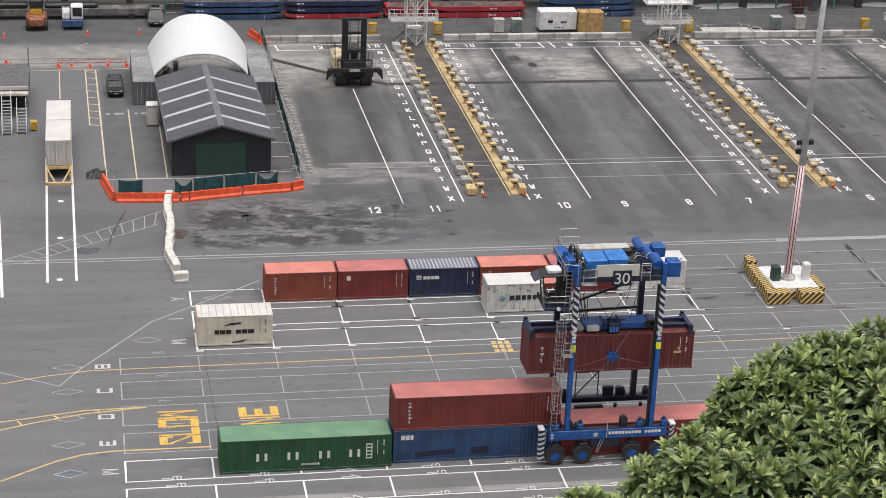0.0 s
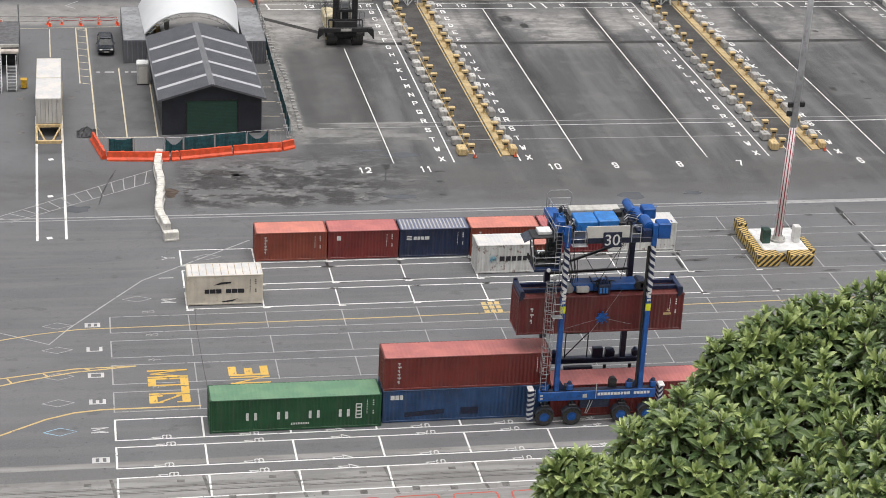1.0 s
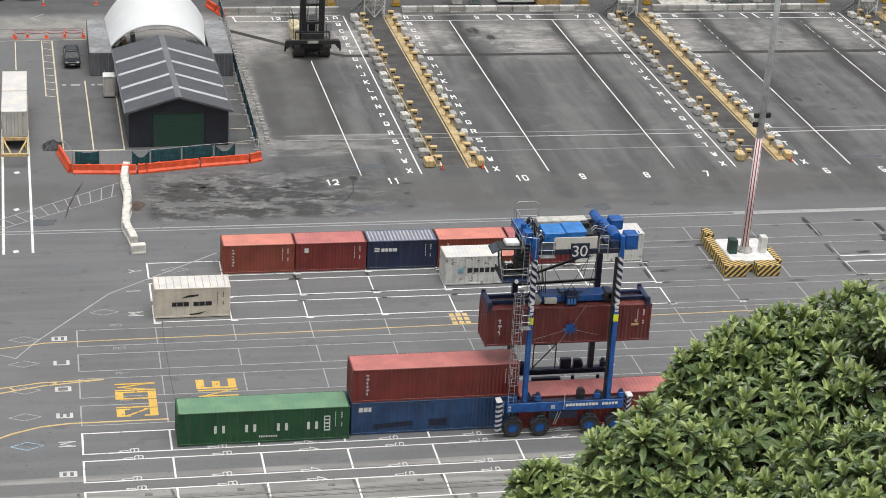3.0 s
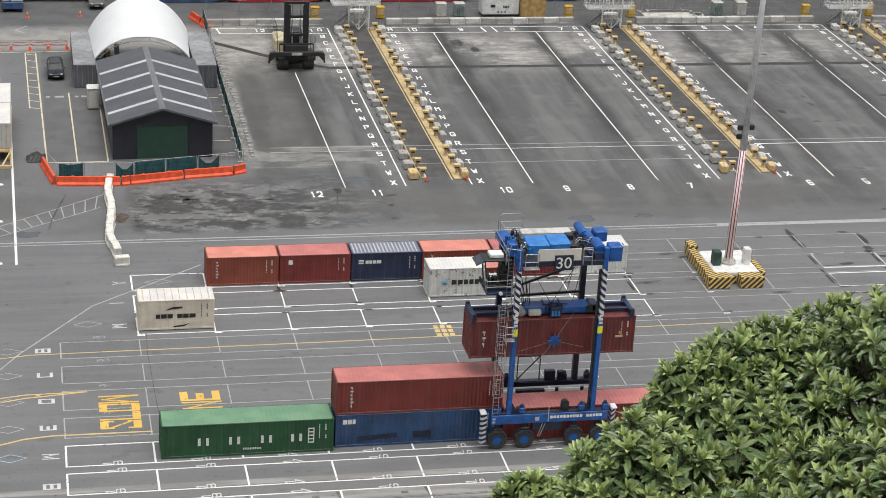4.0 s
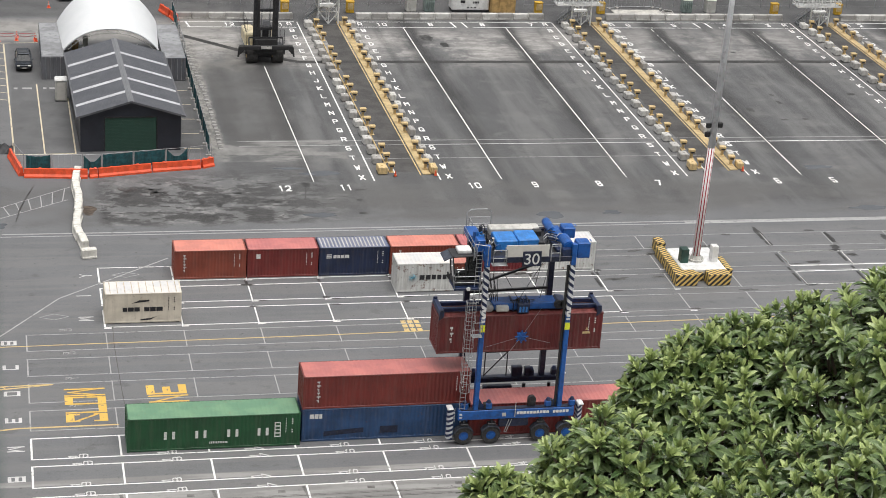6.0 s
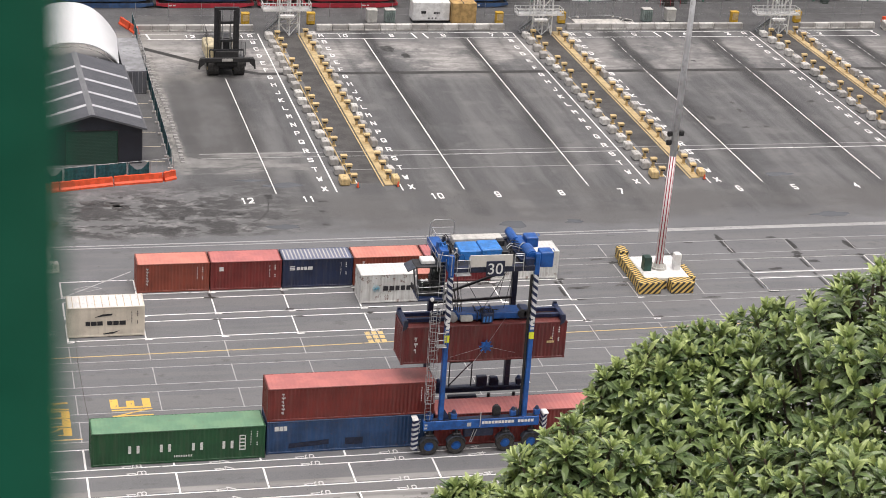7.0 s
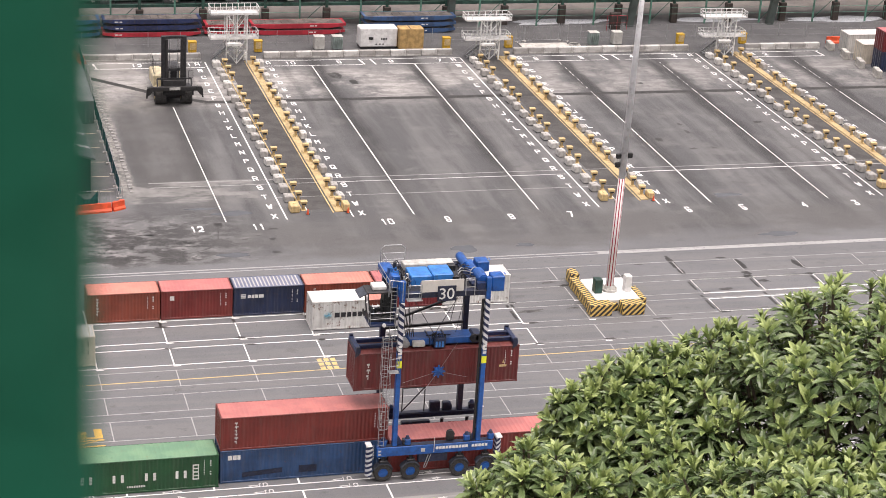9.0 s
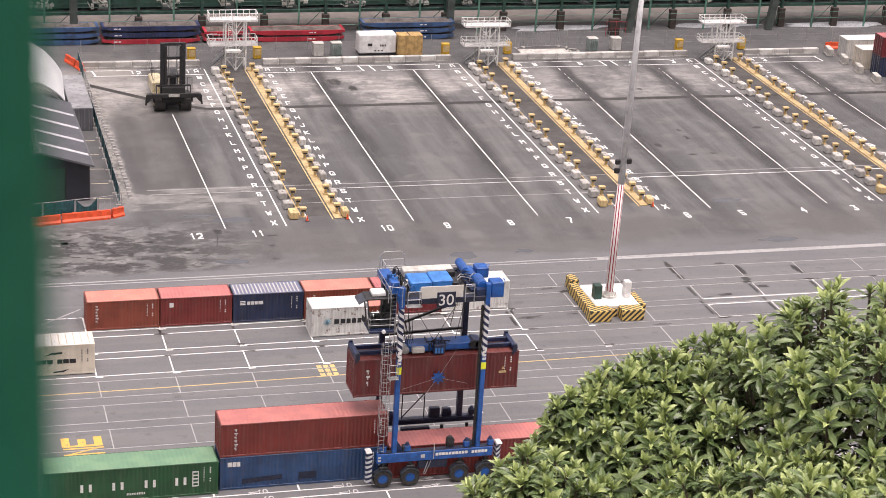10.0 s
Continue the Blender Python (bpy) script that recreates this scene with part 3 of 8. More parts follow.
old = bmesh.new()
for x, y in ((-10.37, 1.18), (-10.5, 5.44), (-10.5, 9.57), (-10.59, 13.94), (-10.6, 18.14), (-4.3, 22.6), (1.85, 30.5)):
    if y < 2:
        continue
    for a, b in (((x - 1.15, y), (x, y + 0.55)), ((x, y + 0.55), (x + 1.15, y)), ((x + 1.15, y), (x, y - 0.55)), ((x, y - 0.55), (x - 1.15, y))):
        strip(old, *a, *b, 0.07)
curve(old, [(-17, 18.5), (-11.2, 14.95), (-9.7, 17.66), (-3.8, 26.1), (5.7, 33.8)], 0.14)
for i in range(13):
    f = (i + 0.5) / 13
    strip(old, -16.5 + 14.6 * f, 39.7 + 11.1 * f, -14.6 + 12.3 * f, 39.0 + 8.6 * f, 0.10)
curve(old, [(-16.5, 39.7), (-1.9, 50.8)], 0.1), curve(old, [(-14.6, 39.0), (-2.3, 47.6)], 0.1)
strip(old, -8.41, 105.39, -9.86, 103.61, 0.16), strip(old, -9.86, 103.61, -8.76, 102.43, 0.16, MARK_Z + 0.002)
for x0, x1 in ((-6.7, -6.3), (-5.8, -4.8), (-3.66, -3.3), (-3.0, -2.4)):
    strip(old, x0, 79.3, x1, 79.28, 0.55)
marking("old_marking", old, FAINT_LINE, "old faded diamonds and guide lines on asphalt")
blue = bmesh.new()
curve(blue, [(-11.5, 1.18), (-10.37, 1.75), (-9.2, 1.18), (-10.37, 0.6), (-11.5, 1.18)], 0.08)
marking("blue_marking", blue, BLUE_LINE, "pale blue painted diamond outline")

DARK_PATCH = plain("worn_dark_patch", (0.14, 0.135, 0.13), 0.8, 0.0, 0.35, 2.0)
# rails and joints in the concrete strip
rails = bmesh.new()
for y in (-7.0, -7.6):
    box(rails, -80, 90, y - 0.05, y + 0.05, -0.05, 0.008), box(rails, -80, 90, y + 0.14, y + 0.18, -0.05, 0.007)
tagged(link("crane_rail", rails, DARK_PATCH), "worn steel rails sunk in a concrete strip", "rail", kind="structure")

# red-edged bays and patched plates on the concrete strip
RED_LINE = paint_line("red_road_paint", (0.55, 0.10, 0.07), 0.15, (0.25, 0.22, 0.21))
red = bmesh.new()
for i in range(-3, 9):
    x0, x1, y0, y1 = 3.65 + 4.02 * i, 6.65 + 4.02 * i, -13.0, -9.72
    curve(red, [(x0 + 0.3, y1), (x1 - 0.3, y1), (x1 - 0.06, y1 - 0.06), (x1, y1 - 0.3), (x1, y0 + 0.3), (x1 - 0.3, y0), (x0 + 0.3, y0), (x0, y0 + 0.3), (x0, y1 - 0.3), (x0 + 0.06, y1 - 0.06), (x0 + 0.3, y1)], 0.13)
marking("red_marking", red, RED_LINE, "red rounded bay outlines on concrete")
plates = bmesh.new()
for i in range(-2, 10):
    for dx, y, w in ((0.6, -6.3, 0.36), (3.9, -8.75, 0.55), (0.3, -8.9, 0.5)):
        strip(plates, 3.0 + 6.2 * i + dx, y, 3.0 + 6.2 * i + dx + 0.5, y - 0.02, w, 0.0085)
    strip(plates, 5.4 + 6.2 * i, -5.7, 5.9 + 6.2 * i, -9.4, 0.22, 0.0043)
marking("patched_plate", plates, DARK_PATCH, "dark patches set in the concrete strip")

apron_rails = bmesh.new()
for y in (99.4, 97.6):
    box(apron_rails, -60, -3.9, y - 0.12, y + 0.12, -0.05, 0.006)
tagged(link("apron_rail", apron_rails, DARK_PATCH), "old dark rails sunk in the concrete apron", "rail", kind="structure")

# dark sealed trench across the lanes, puddles
SEAL = plain("black_seal", (0.066, 0.063, 0.061), 0.7, 0.0, 0.3, 0.5, (0.10, 0.095, 0.09), 0.4)
SEAL_DARK = plain("grease", (0.028, 0.027, 0.026), 0.55, 0.0, 0.4, 2.0, (0.08, 0.08, 0.08), 0.5)
OIL = plain("dried_oil", (0.050, 0.049, 0.048), 0.6, 0.0, 0.6, 1.2, (0.13, 0.128, 0.125), 0.9)
TRENCH = plain("trench_bitumen", (0.036, 0.035, 0.034), 0.7, 0.0, 0.35, 0.6, (0.075, 0.07, 0.068), 0.5)
trench = bmesh.new()
strip(trench, 24.5, 88.15, 130, 87.8, 0.95, 0.0045), strip(trench, 12.6, 98.2, 19.2, 92.0, 0.9, 0.0045), strip(trench, 19.2, 92.0, 24.6, 88.3, 0.9, 0.0035)
tagged(link("cable_trench", trench, TRENCH), "dark bitumen-filled cable trench across the lanes", "pavement", kind="structure")
seal = bmesh.new()
for m in MODULES:
    strip(seal, 30.55 + m, 53.5, 30.55 + m, 102.5, 2.3, 0.0025)
tagged(link("sealed_trench", seal, SEAL), "dark bitumen-sealed strips across the lanes", "pavement", kind="structure")
WET = Nodes("standing_water")
WET_MAT = WET.finish(WET.mix(WET.noise(0.5), (0.055, 0.060, 0.068), (0.10, 0.106, 0.114)), 0.05)


# pale base colour stands in for sky mirrored in wet ground
PALE_STRIP = plain('sky_pale_wet_strip', (0.40, 0.42, 0.44), 0.3, 0.0, 0.2, 0.4)


def puddle(x, y, rx, ry, seed, m=None):
    bm = bmesh.new()
    ring = []
    for i in range(28):
        a = 2 * math.pi * i / 28
        k = 0.75 + 0.5 * noise.noise((math.cos(a) * 1.3 + seed, math.sin(a) * 1.3, seed))
        ring.append(bm.verts.new((x + math.cos(a) * rx * k, y + math.sin(a) * ry * k, 0.005)))
    bm.faces.new(ring)
    tagged(link("puddle", bm, m or WET_MAT), "shallow puddle of rainwater lying on asphalt", "puddle", kind="structure")


for i, (x, y, rx, ry) in enumerate(((22.1, 53.3, 2.6, 0.8), (42.0, 41.8, 1.6, 0.9), (20.5, 42.9, 1.7, 0.7), (73.5, 53.2, 2.2, 0.7), (74.6, 42.1, 2.6, 0.8), (19.0, 54.8, 2.0, 0.5), (-8.85, 41.6, 1.5, 1.15), (48.2, 42.2, 1.3, 0.6))):
    puddle(x, y, rx, ry, 3.7 * i + 1)
# far puddles with the reflected sky put into their pale colour
for i, (x, y, rx, ry) in enumerate(((76, 119.2, 9.5, 1.9), (99, 119.3, 8.0, 1.6), (118, 119.0, 11, 1.8), (140, 119.2, 9, 1.7), (-4, 118.6, 8, 0.8), (-16, 118.8, 6, 0.8))):
    puddle(x, y, rx, ry, 5.1 * i + 40, PALE_STRIP)

# rubber and grease marks where containers are set down
random.seed(21)
for k, (far, near) in enumerate(SLOTS[:3]):
    for i in range(1, 14):
        for y in (far, near):
            if random.random() < 0.42:
                bm = bmesh.new()
                cx, cy = -0.35 + BAY * i + random.uniform(-0.5, 0.7), y + random.uniform(-0.25, 0.25)
                rx, ry = random.uniform(0.25, 0.8), random.uniform(0.10, 0.30)
                bm.faces.new([bm.verts.new((cx + rx * math.cos(a) * (0.45 + 0.8 * random.random()), cy + ry * math.sin(a) * (0.4 + 0.9 * random.random()), 0.008)) for a in (2 * math.pi * j / 14 for j in range(14))])
                tagged(link("grease_mark", bm, SEAL_DARK), "dark grease mark at a slot corner", "stain", "grease marks", "structure")

for x, y in ((-16.96, 69.6), (-14.4, 71.2), (-16.84, 65.75), (-14.3, 66.4), (-16.75, 59.85), (-14.2, 61.4), (-9.3, 71.3)):
    bm = bmesh.new()
    rod(bm, (x, y, -0.05), (x, y, 0.006), 0.42, 18)
    tagged(link("manhole_cover", bm, DARK_PATCH), "round dark steel cover set in asphalt", "manhole cover", "manhole covers", "structure")

# scraped patches, cracks and oil smears on the road and the lanes
random.seed(8)
STAINS = ((8.4, 51, .84, .29), (4.4, 49.6, 2.5, .7), (6.2, 48.5, .96, .9), (9.9, 46.5, .35, .6), (11.4, 45.7, .29, .7), (12.3, 47.8, .42, .5), (11.2, 48.9, .88, .24),
          (9.2, 43.6, .6, .23), (7.7, 45.2, .34, .2), (16.5, 46.5, 1.1, .38), (20.2, 50.5, .45, .64), (16, 50.9, .62, .2), (25.1, 48.9, .54, .2), (24.5, 43.1, .44, .27))
LANE_STAINS = ((72.8, 70.9, .47, .7), (77.2, 75.9, .25, .4), (77.1, 73.2, .3, .5), (75.6, 67.6, .5, .26), (86.9, 76, .5, .4), (78.3, 91.6, .38, .3), (78.1, 67.7, .34, .35), (41.5, 97.5, .9, 1.3), (43.2, 94.6, .5, .9))
EAST_STAINS = ((60.8, 36.3, .35, 1.5), (60.9, 34.0, .3, .9), (67.3, 35.2, .4, 1.3), (67.0, 33.0, .5, .5), (42.0, 30.6, .8, .5), (44.0, 27.0, 1.2, .3), (48.3, 27.2, .9, .2), (55.0, 33.6, 1.0, .25), (55.2, 24.0, .9, .2), (66.0, 36.8, .5, .2), (47.5, 33.0, .8, .2), (63.5, 29.6, .7, .25), (43.0, 24.6, .7, .2), (67.8, 31.0, .6, .3), (73.0, 34.5, .5, 1.0), (36.0, 28.7, 1.0, .3), (31.0, 28.6, 1.3, .25), (43.6, 35.8, .7, .2), (57.5, 36.2, .5, .2))
smears = [s for s in STAINS + LANE_STAINS + EAST_STAINS]
smears += [(random.uniform(0.5, 26), random.uniform(41.5, 51.5), random.uniform(0.2, 0.9), random.uniform(0.1, 0.3)) for i in range(26)]
for cx, cy, rx, ry in smears:
    bm = bmesh.new()
    lean = random.uniform(-0.5, 0.5)
    ring = []
    for j in range(18):
        a = 2 * math.pi * j / 18
        k = random.uniform(0.6, 1.15)
        u, v = rx * k * math.copysign(abs(math.cos(a)) ** 0.6, math.cos(a)), ry * k * math.copysign(abs(math.sin(a)) ** 0.6, math.sin(a))
        ring.append(bm.verts.new((cx + u, cy + v + lean * u * 0.3, 0.0042)))
    bm.faces.new(ring)
    tagged(link("oil_stain", bm, SEAL_DARK if rx < 0.8 else OIL), "dark oily stain on worn asphalt", "stain", "oil stains", "structure")
rubs = bmesh.new()
for x in (60.9, 67.05, 42.5, 73.2):
    for y0, y1 in ((31.6, 29.6), (28.5, 27.7), (27.3, 25.4)):
        strip(rubs, x - 0.28, y0, x - 0.26, y1, 0.26, 0.0052)
for x in (24.4, 30.6, 36.8, 42.9, 18.2, 12.0):
    strip(rubs, x - 0.25, 28.8, x - 0.2, 27.9, 0.24, 0.0052), strip(rubs, x + 0.3, 24.6, x + 1.0, 24.62, 0.2, 0.0052)
tagged(link("tyre_rub", rubs, SEAL_DARK), "black rubber marks beside slot lines", "stain", kind="structure")
RUSTY = plain("rust_stain", (0.085, 0.062, 0.045), 0.7, 0.0, 0.5, 2.0, (0.03, 0.025, 0.02), 0.6)
bm = bmesh.new()
bm.faces.new([bm.verts.new((-0.55 + 0.85 * math.cos(a) * (0.8 + 0.25 * math.sin(3 * a)), 44.9 + 1.2 * math.sin(a), 0.0056)) for a in (2 * math.pi * j / 20 for j in range(20))])
tagged(link("rust_stain", bm, RUSTY), "rusty brown stain beside the barrier blocks", "stain", kind="structure")
cracks = bmesh.new()
for pts in ([(-5.3, 51.0), (-6.2, 47.4), (-6.65, 45.2), (-7.0, 42.5)], [(5.5, 48.4), (9.5, 48.1), (13.0, 47.9), (15.0, 48.2)], [(20.1, 50.2), (19.6, 46.9), (18.4, 44.6), (14.0, 42.6), (11.0, 41.0)]):
    pts = [Vector((x, y, 0.0062)) for x, y in pts]
    for p, q in zip(pts, pts[1:]):
        for i in range(6):
            a, b = p.lerp(q, i / 6), p.lerp(q, (i + 1) / 6)
            strip(cracks, a.x, a.y + random.uniform(-0.12, 0.12), b.x, b.y + random.uniform(-0.12, 0.12), random.uniform(0.06, 0.15), 0.0062)
tagged(link("asphalt_crack", cracks, SEAL_DARK), "dark cracks wandering through the asphalt", "crack", kind="structure")

# lane letters and numbers
for m in MODULES:
    for i, ch in enumerate("ABCDEFGHJKLMNPQRSTWX"):
        y = 103.3 - i * 2.674
        for x in (25.65 + m, 34.1 + m):
            tagged(painted("lane_letter", ch, WHITE_LINE, x - 0.05 if x < 26 + m else x + 0.12, y - 1.0, 1.25, 0.58, 0, (0.22, 0.16)), "white painted lane letter on asphalt", "lettering", "lane letters", "structure")
for text, x in (("12", 17.3), ("11", 23.2), ("10", 35.8), ("9", 42.2), ("8", 48.7), ("7", 54.9), ("6", 67.4), ("5", 73.4), ("4", 80.2), ("3", 86.0), ("2", 98.6)):
    tagged(painted("lane_number", text, WHITE_LINE, x + 0.1, 48.8, 1.5, 0.55, 0, (0.24, 0.16), 1.2), "white painted lane number on asphalt", "lettering", "lane numbers", "structure")
    tagged(painted("lane_number", text, WHITE_LINE, x + 0.75, 102.1, 1.2, 0.55, 0, (0.22, 0.16), 1.25), "white painted lane number on asphalt", "lettering", "lane numbers", "structure")
for text, x, y, wide in (("SLOW", -1.02, 4.82, 1.22), ("N", 5.05, 7.35, 1.1), ("E", 5.0, 8.62, 1.5)):
    tagged(painted("road_word", text, YELLOW_WORD, x, y, 2.98, wide, 90, (0.17, 0.2), 1.08, blocky=True), "yellow word painted on the asphalt", "lettering", kind="structure")
for ch, x, y in (("Y", -0.9, 30.0), ("I", -1.2, 26.0), ("W", -1.2, 21.6), ("B", -7.3, 17.6), ("C", -7.2, 13.4), ("D", -7.15, 9.1), ("E", -7.1, 4.95), ("W", -7.0, 0.7), ("B", -7.0, -3.5)):
    tagged(painted("slot_letter", ch, BAY_WHITE, x + 0.0, y + 0.1, 1.2, 0.76, 90, (0.17, 0.2), blocky=True), "white painted slot letter on asphalt", "lettering", "slot letters", "structure")
for k, y in enumerate((-0.30, -1.32, -4.2, -5.5)):
    for i, num in enumerate(("19", "18", "17", "16", "15", "14")):
        tagged(painted("bay_number", num, BAY_WHITE, -3.4 + BAY * i + 0.25 * (k % 2), y - 0.15, 0.66, 0.56, 90, (0.19, 0.11), 1.1, True), "white painted bay number beside a slot line", "lettering", "bay numbers", "structure")

for num, x, y in (("30", -3.56, 20.0), ("30", -3.44, 15.9), ("31", -3.4, 11.63), ("31", -3.27, 7.24)):
    tagged(painted("bay_number", num, FAINT_NUMBER, x + 0.05, y - 0.1, 0.45, 0.42, 90, (0.2, 0.13), 1.1, True), "worn white bay number in a slot", "lettering", "bay numbers", "structure")
joint = bmesh.new()
curve(joint, [(0.2, 20.5), (0.12, 17.0), (0.17, 13.5), (0.22, 10.2), (0.3, 7.3)], 0.055)
marking("pavement_joint", joint, SEAL, "dark tarred joint across the slots")

# ---------- shipping containers ----------
CW = 2.438


def corrugated(bm, length, z0, z1, y, inward, pitch=0.28, depth=0.036, x0=0.0):
    """A ribbed wall along x at y, its ribs sunk by depth in the direction inward."""
    n = max(1, round(length / pitch))
    p = length / n
    line = []
    for i in range(n):
        for f, d in ((0.0, 0), (0.26, 0), (0.5, 1), (0.76, 1)):
            line.append((x0 + (i + f) * p, y + inward * depth * d))
    line.append((x0 + length, y))
    lo = [bm.verts.new((x, v, z0)) for x, v in line]
    hi = [bm.verts.new((x, v, z1)) for x, v in line]
    for i in range(len(line) - 1):
        bm.faces.new((lo[i], lo[i + 1], hi[i + 1], hi[i]))


SKY_PALED = {}


def sky_paled(paint):
    """The same paint made paler for container roofs: fading, plus sky sheen put into the colour."""
    if paint.name not in SKY_PALED:
        n = Nodes(paint.name + "_sky_paled")
        src = BASES[paint.name]
        # lightened well past fading, so the colour carries the sky's reflection
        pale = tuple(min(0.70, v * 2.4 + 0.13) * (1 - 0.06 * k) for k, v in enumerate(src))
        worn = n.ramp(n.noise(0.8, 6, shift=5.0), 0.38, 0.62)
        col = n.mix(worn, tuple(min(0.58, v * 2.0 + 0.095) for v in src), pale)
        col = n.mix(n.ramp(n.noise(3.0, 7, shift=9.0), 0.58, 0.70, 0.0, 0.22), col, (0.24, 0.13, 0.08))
        SKY_PALED[paint.name] = n.finish(col, 0.42, 0.0, n.noise(12, 4), 0.003)
    return SKY_PALED[paint.name]


def letter_bars(bm, x, z, widths, h, gap, y=-0.012):
    """Plain bars in place of the letters of a trade name."""
    for w in widths:
        box(bm, x, x + w, y, y + 0.008, z, z + h)
        x += w + gap


def container(label, x, y, z, paint, length=12.192, height=2.591, turn=0.0, group="stacked containers", doors="right", smooth_side=False, trim=None, roof=None):
    c = thing("shipping_container", label, "container", x, y, z, turn, group)
    trim = trim or paint
    L, H = length, height
    for name, yy, inw in (("side_wall", 0.02, 1), ("side_wall", CW - 0.02, -1)):
        bm = bmesh.new()
        corrugated(bm, L - 0.3, 0.16, H - 0.09, yy, inw, 0.28 if not smooth_side else 0.6, 0.030 if not smooth_side else 0.008, 0.15)
        part(name, bm, paint, c)
    bm = bmesh.new()
    n = round((L - 0.2) / 0.32)
    p = (L - 0.2) / n
    line = []
    for i in range(n):
        for f, d in ((0.0, 0), (0.2, 0), (0.4, 1), (0.8, 1)):
            line.append((0.1 + (i + f) * p, H - 0.008 - 0.012 * d))
    line.append((L - 0.1, H - 0.008))
    a = [bm.verts.new((u, 0.05, w)) for u, w in line]
    b = [bm.verts.new((u, CW - 0.05, w)) for u, w in line]
    for i in range(len(line) - 1):
        bm.faces.new((a[i], a[i + 1], b[i + 1], b[i]))
    part("roof", bm, roof or sky_paled(paint), c, "faded roof with sky sheen put into its colour")
    # closed end with upright ribs
    bm = bmesh.new()
    ex, inx = (0.03, 1) if doors == "right" else (L - 0.03, -1)
    m = 10
    q = (CW - 0.3) / m
    prof = []
    for i in range(m):
        for f, d in ((0, 0), (0.3, 0), (0.5, 1), (0.8, 1)):
            prof.append((0.15 + (i + f) * q, ex + inx * 0.04 * d))
    prof.append((CW - 0.15, ex))
    lo = [bm.verts.new((u, v, 0.16)) for v, u in prof]
    hi = [bm.verts.new((u, v, H - 0.1)) for v, u in prof]
    for i in range(len(prof) - 1):
        bm.faces.new((lo[i], lo[i + 1], hi[i + 1], hi[i]))
    part("end_wall", bm, paint, c)
    dx = L - 0.05 if doors == "right" else 0.0
    out = 1 if doors == "right" else -1
    for k in range(2):
        y0 = 0.14 + k * (CW - 0.28) / 2
        d = block("door", (dx, dx + 0.05, y0 + 0.01, y0 + (CW - 0.28) / 2 - 0.01, 0.16, H - 0.1), paint, c)
        for s in (0.3, 0.75):
            bm = bmesh.new()
            xx = (dx + 0.07) if out > 0 else dx - 0.03
            rod(bm, (xx, y0 + s, 0.12), (xx, y0 + s, H - 0.06), 0.02, 6)
            part("lock_rod", bm, STEEL, d)
    for px in (0.0, L - 0.15):
        for py in (0.0, CW - 0.14):
            block("corner_post", (px, px + 0.15, py, py + 0.14, 0.1, H - 0.1), trim, c)
            for pz in (-0.0, H - 0.118):
                block("corner_casting", (px - 0.003, px + 0.178 - 0.003, py - 0.003, py + 0.162 - 0.02, pz, pz + 0.121), trim, c, chamfer=0.012)
    for py in (0.0, CW - 0.06):
        block("bottom_rail", (0.15, L - 0.15, py, py + 0.06, 0.02, 0.17), trim, c)
        block("top_rail", (0.15, L - 0.15, py, py + 0.06, H - 0.09, H - 0.002), trim, c)
    for px in (0.0, L - 0.1):
        block("end_rail", (px, px + 0.1, 0.14, CW - 0.14, H - 0.1, H - 0.001), trim, c)
        block("end_sill", (px, px + 0.1, 0.14, CW - 0.14, 0.02, 0.17), trim, c)
    block("floor", (0.1, L - 0.1, 0.05, CW - 0.05, 0.1, 0.16), trim, c)
    return c


def code_bars(c, L, H, material):
    """The rows of small unreadable marks at the door end of a side."""
    bm = bmesh.new()
    for i in range(9):
        box(bm, L - 1.05, L - 0.99, -0.01, 0.0, H - 0.45 - i * 0.13, H - 0.38 - i * 0.13)
    for i in (0, 1, 2, 5, 6):
        box(bm, L - 0.62, L - 0.52, -0.01, 0.0, H - 0.5 - i * 0.17, H - 0.40 - i * 0.17)
    tagged(part("code_mark", bm, material, c, "small code marks"), kind="stuff")


def upright_bars(c, x, H, material, n=6, size=0.2):
    """A name running down the side, as plain bars."""
    bm = bmesh.new()
    for i in range(n):
        w = (0.20, 0.26, 0.12)[i % 3]
        z = H - 0.38 - i * size * 1.08
        box(bm, x, x + w, -0.012, -0.004, z - size * 0.35, z)
        box(bm, x + 0.09, x + 0.15, -0.012, -0.004, z - size * 0.8, z)
    split_part("name_mark", bm, material, c, "white name marks running downwards")


GREEN_BOX = box_paint("green_container_paint", (0.012, 0.075, 0.028), 0.05, 0.15, 0.10)
BLUE_BOX = box_paint("blue_container_paint", (0.020, 0.060, 0.150), 0.12, 0.25, 0.10)
BROWN_BOX = box_paint("brown_red_container_paint", (0.162, 0.025, 0.020), 0.10, 0.15, 0.10)
RED_BOX = box_paint("red_container_paint", (0.172, 0.026, 0.023), 0.10, 0.15, 0.10)
ORANGE_BOX = box_paint("orange_red_container_paint", (0.225, 0.053, 0.032), 0.10, 0.15, 0.10)
MAROON_BOX = box_paint("maroon_container_paint", (0.145, 0.014, 0.018), 0.08, 0.15, 0.10)
NAVY_BOX = box_paint("navy_container_paint", (0.014, 0.024, 0.062), 0.12, 0.2, 0.10)
CREAM_BOX = box_paint("cream_container_paint", (0.63, 0.57, 0.475), 0.12, 0.12, 0.10)
GREY_BOX = box_paint("grey_white_container_paint", (0.60, 0.60, 0.58), 0.36, 0.12, 0.22)
REEFER_WHITE = box_paint("white_container_paint", (0.56, 0.55, 0.52), 0.15, 0.1, 0.2)
SHED_GREY = box_paint("mid_grey_container_paint", (0.13, 0.135, 0.15), 0.08, 0.12, 0.2)
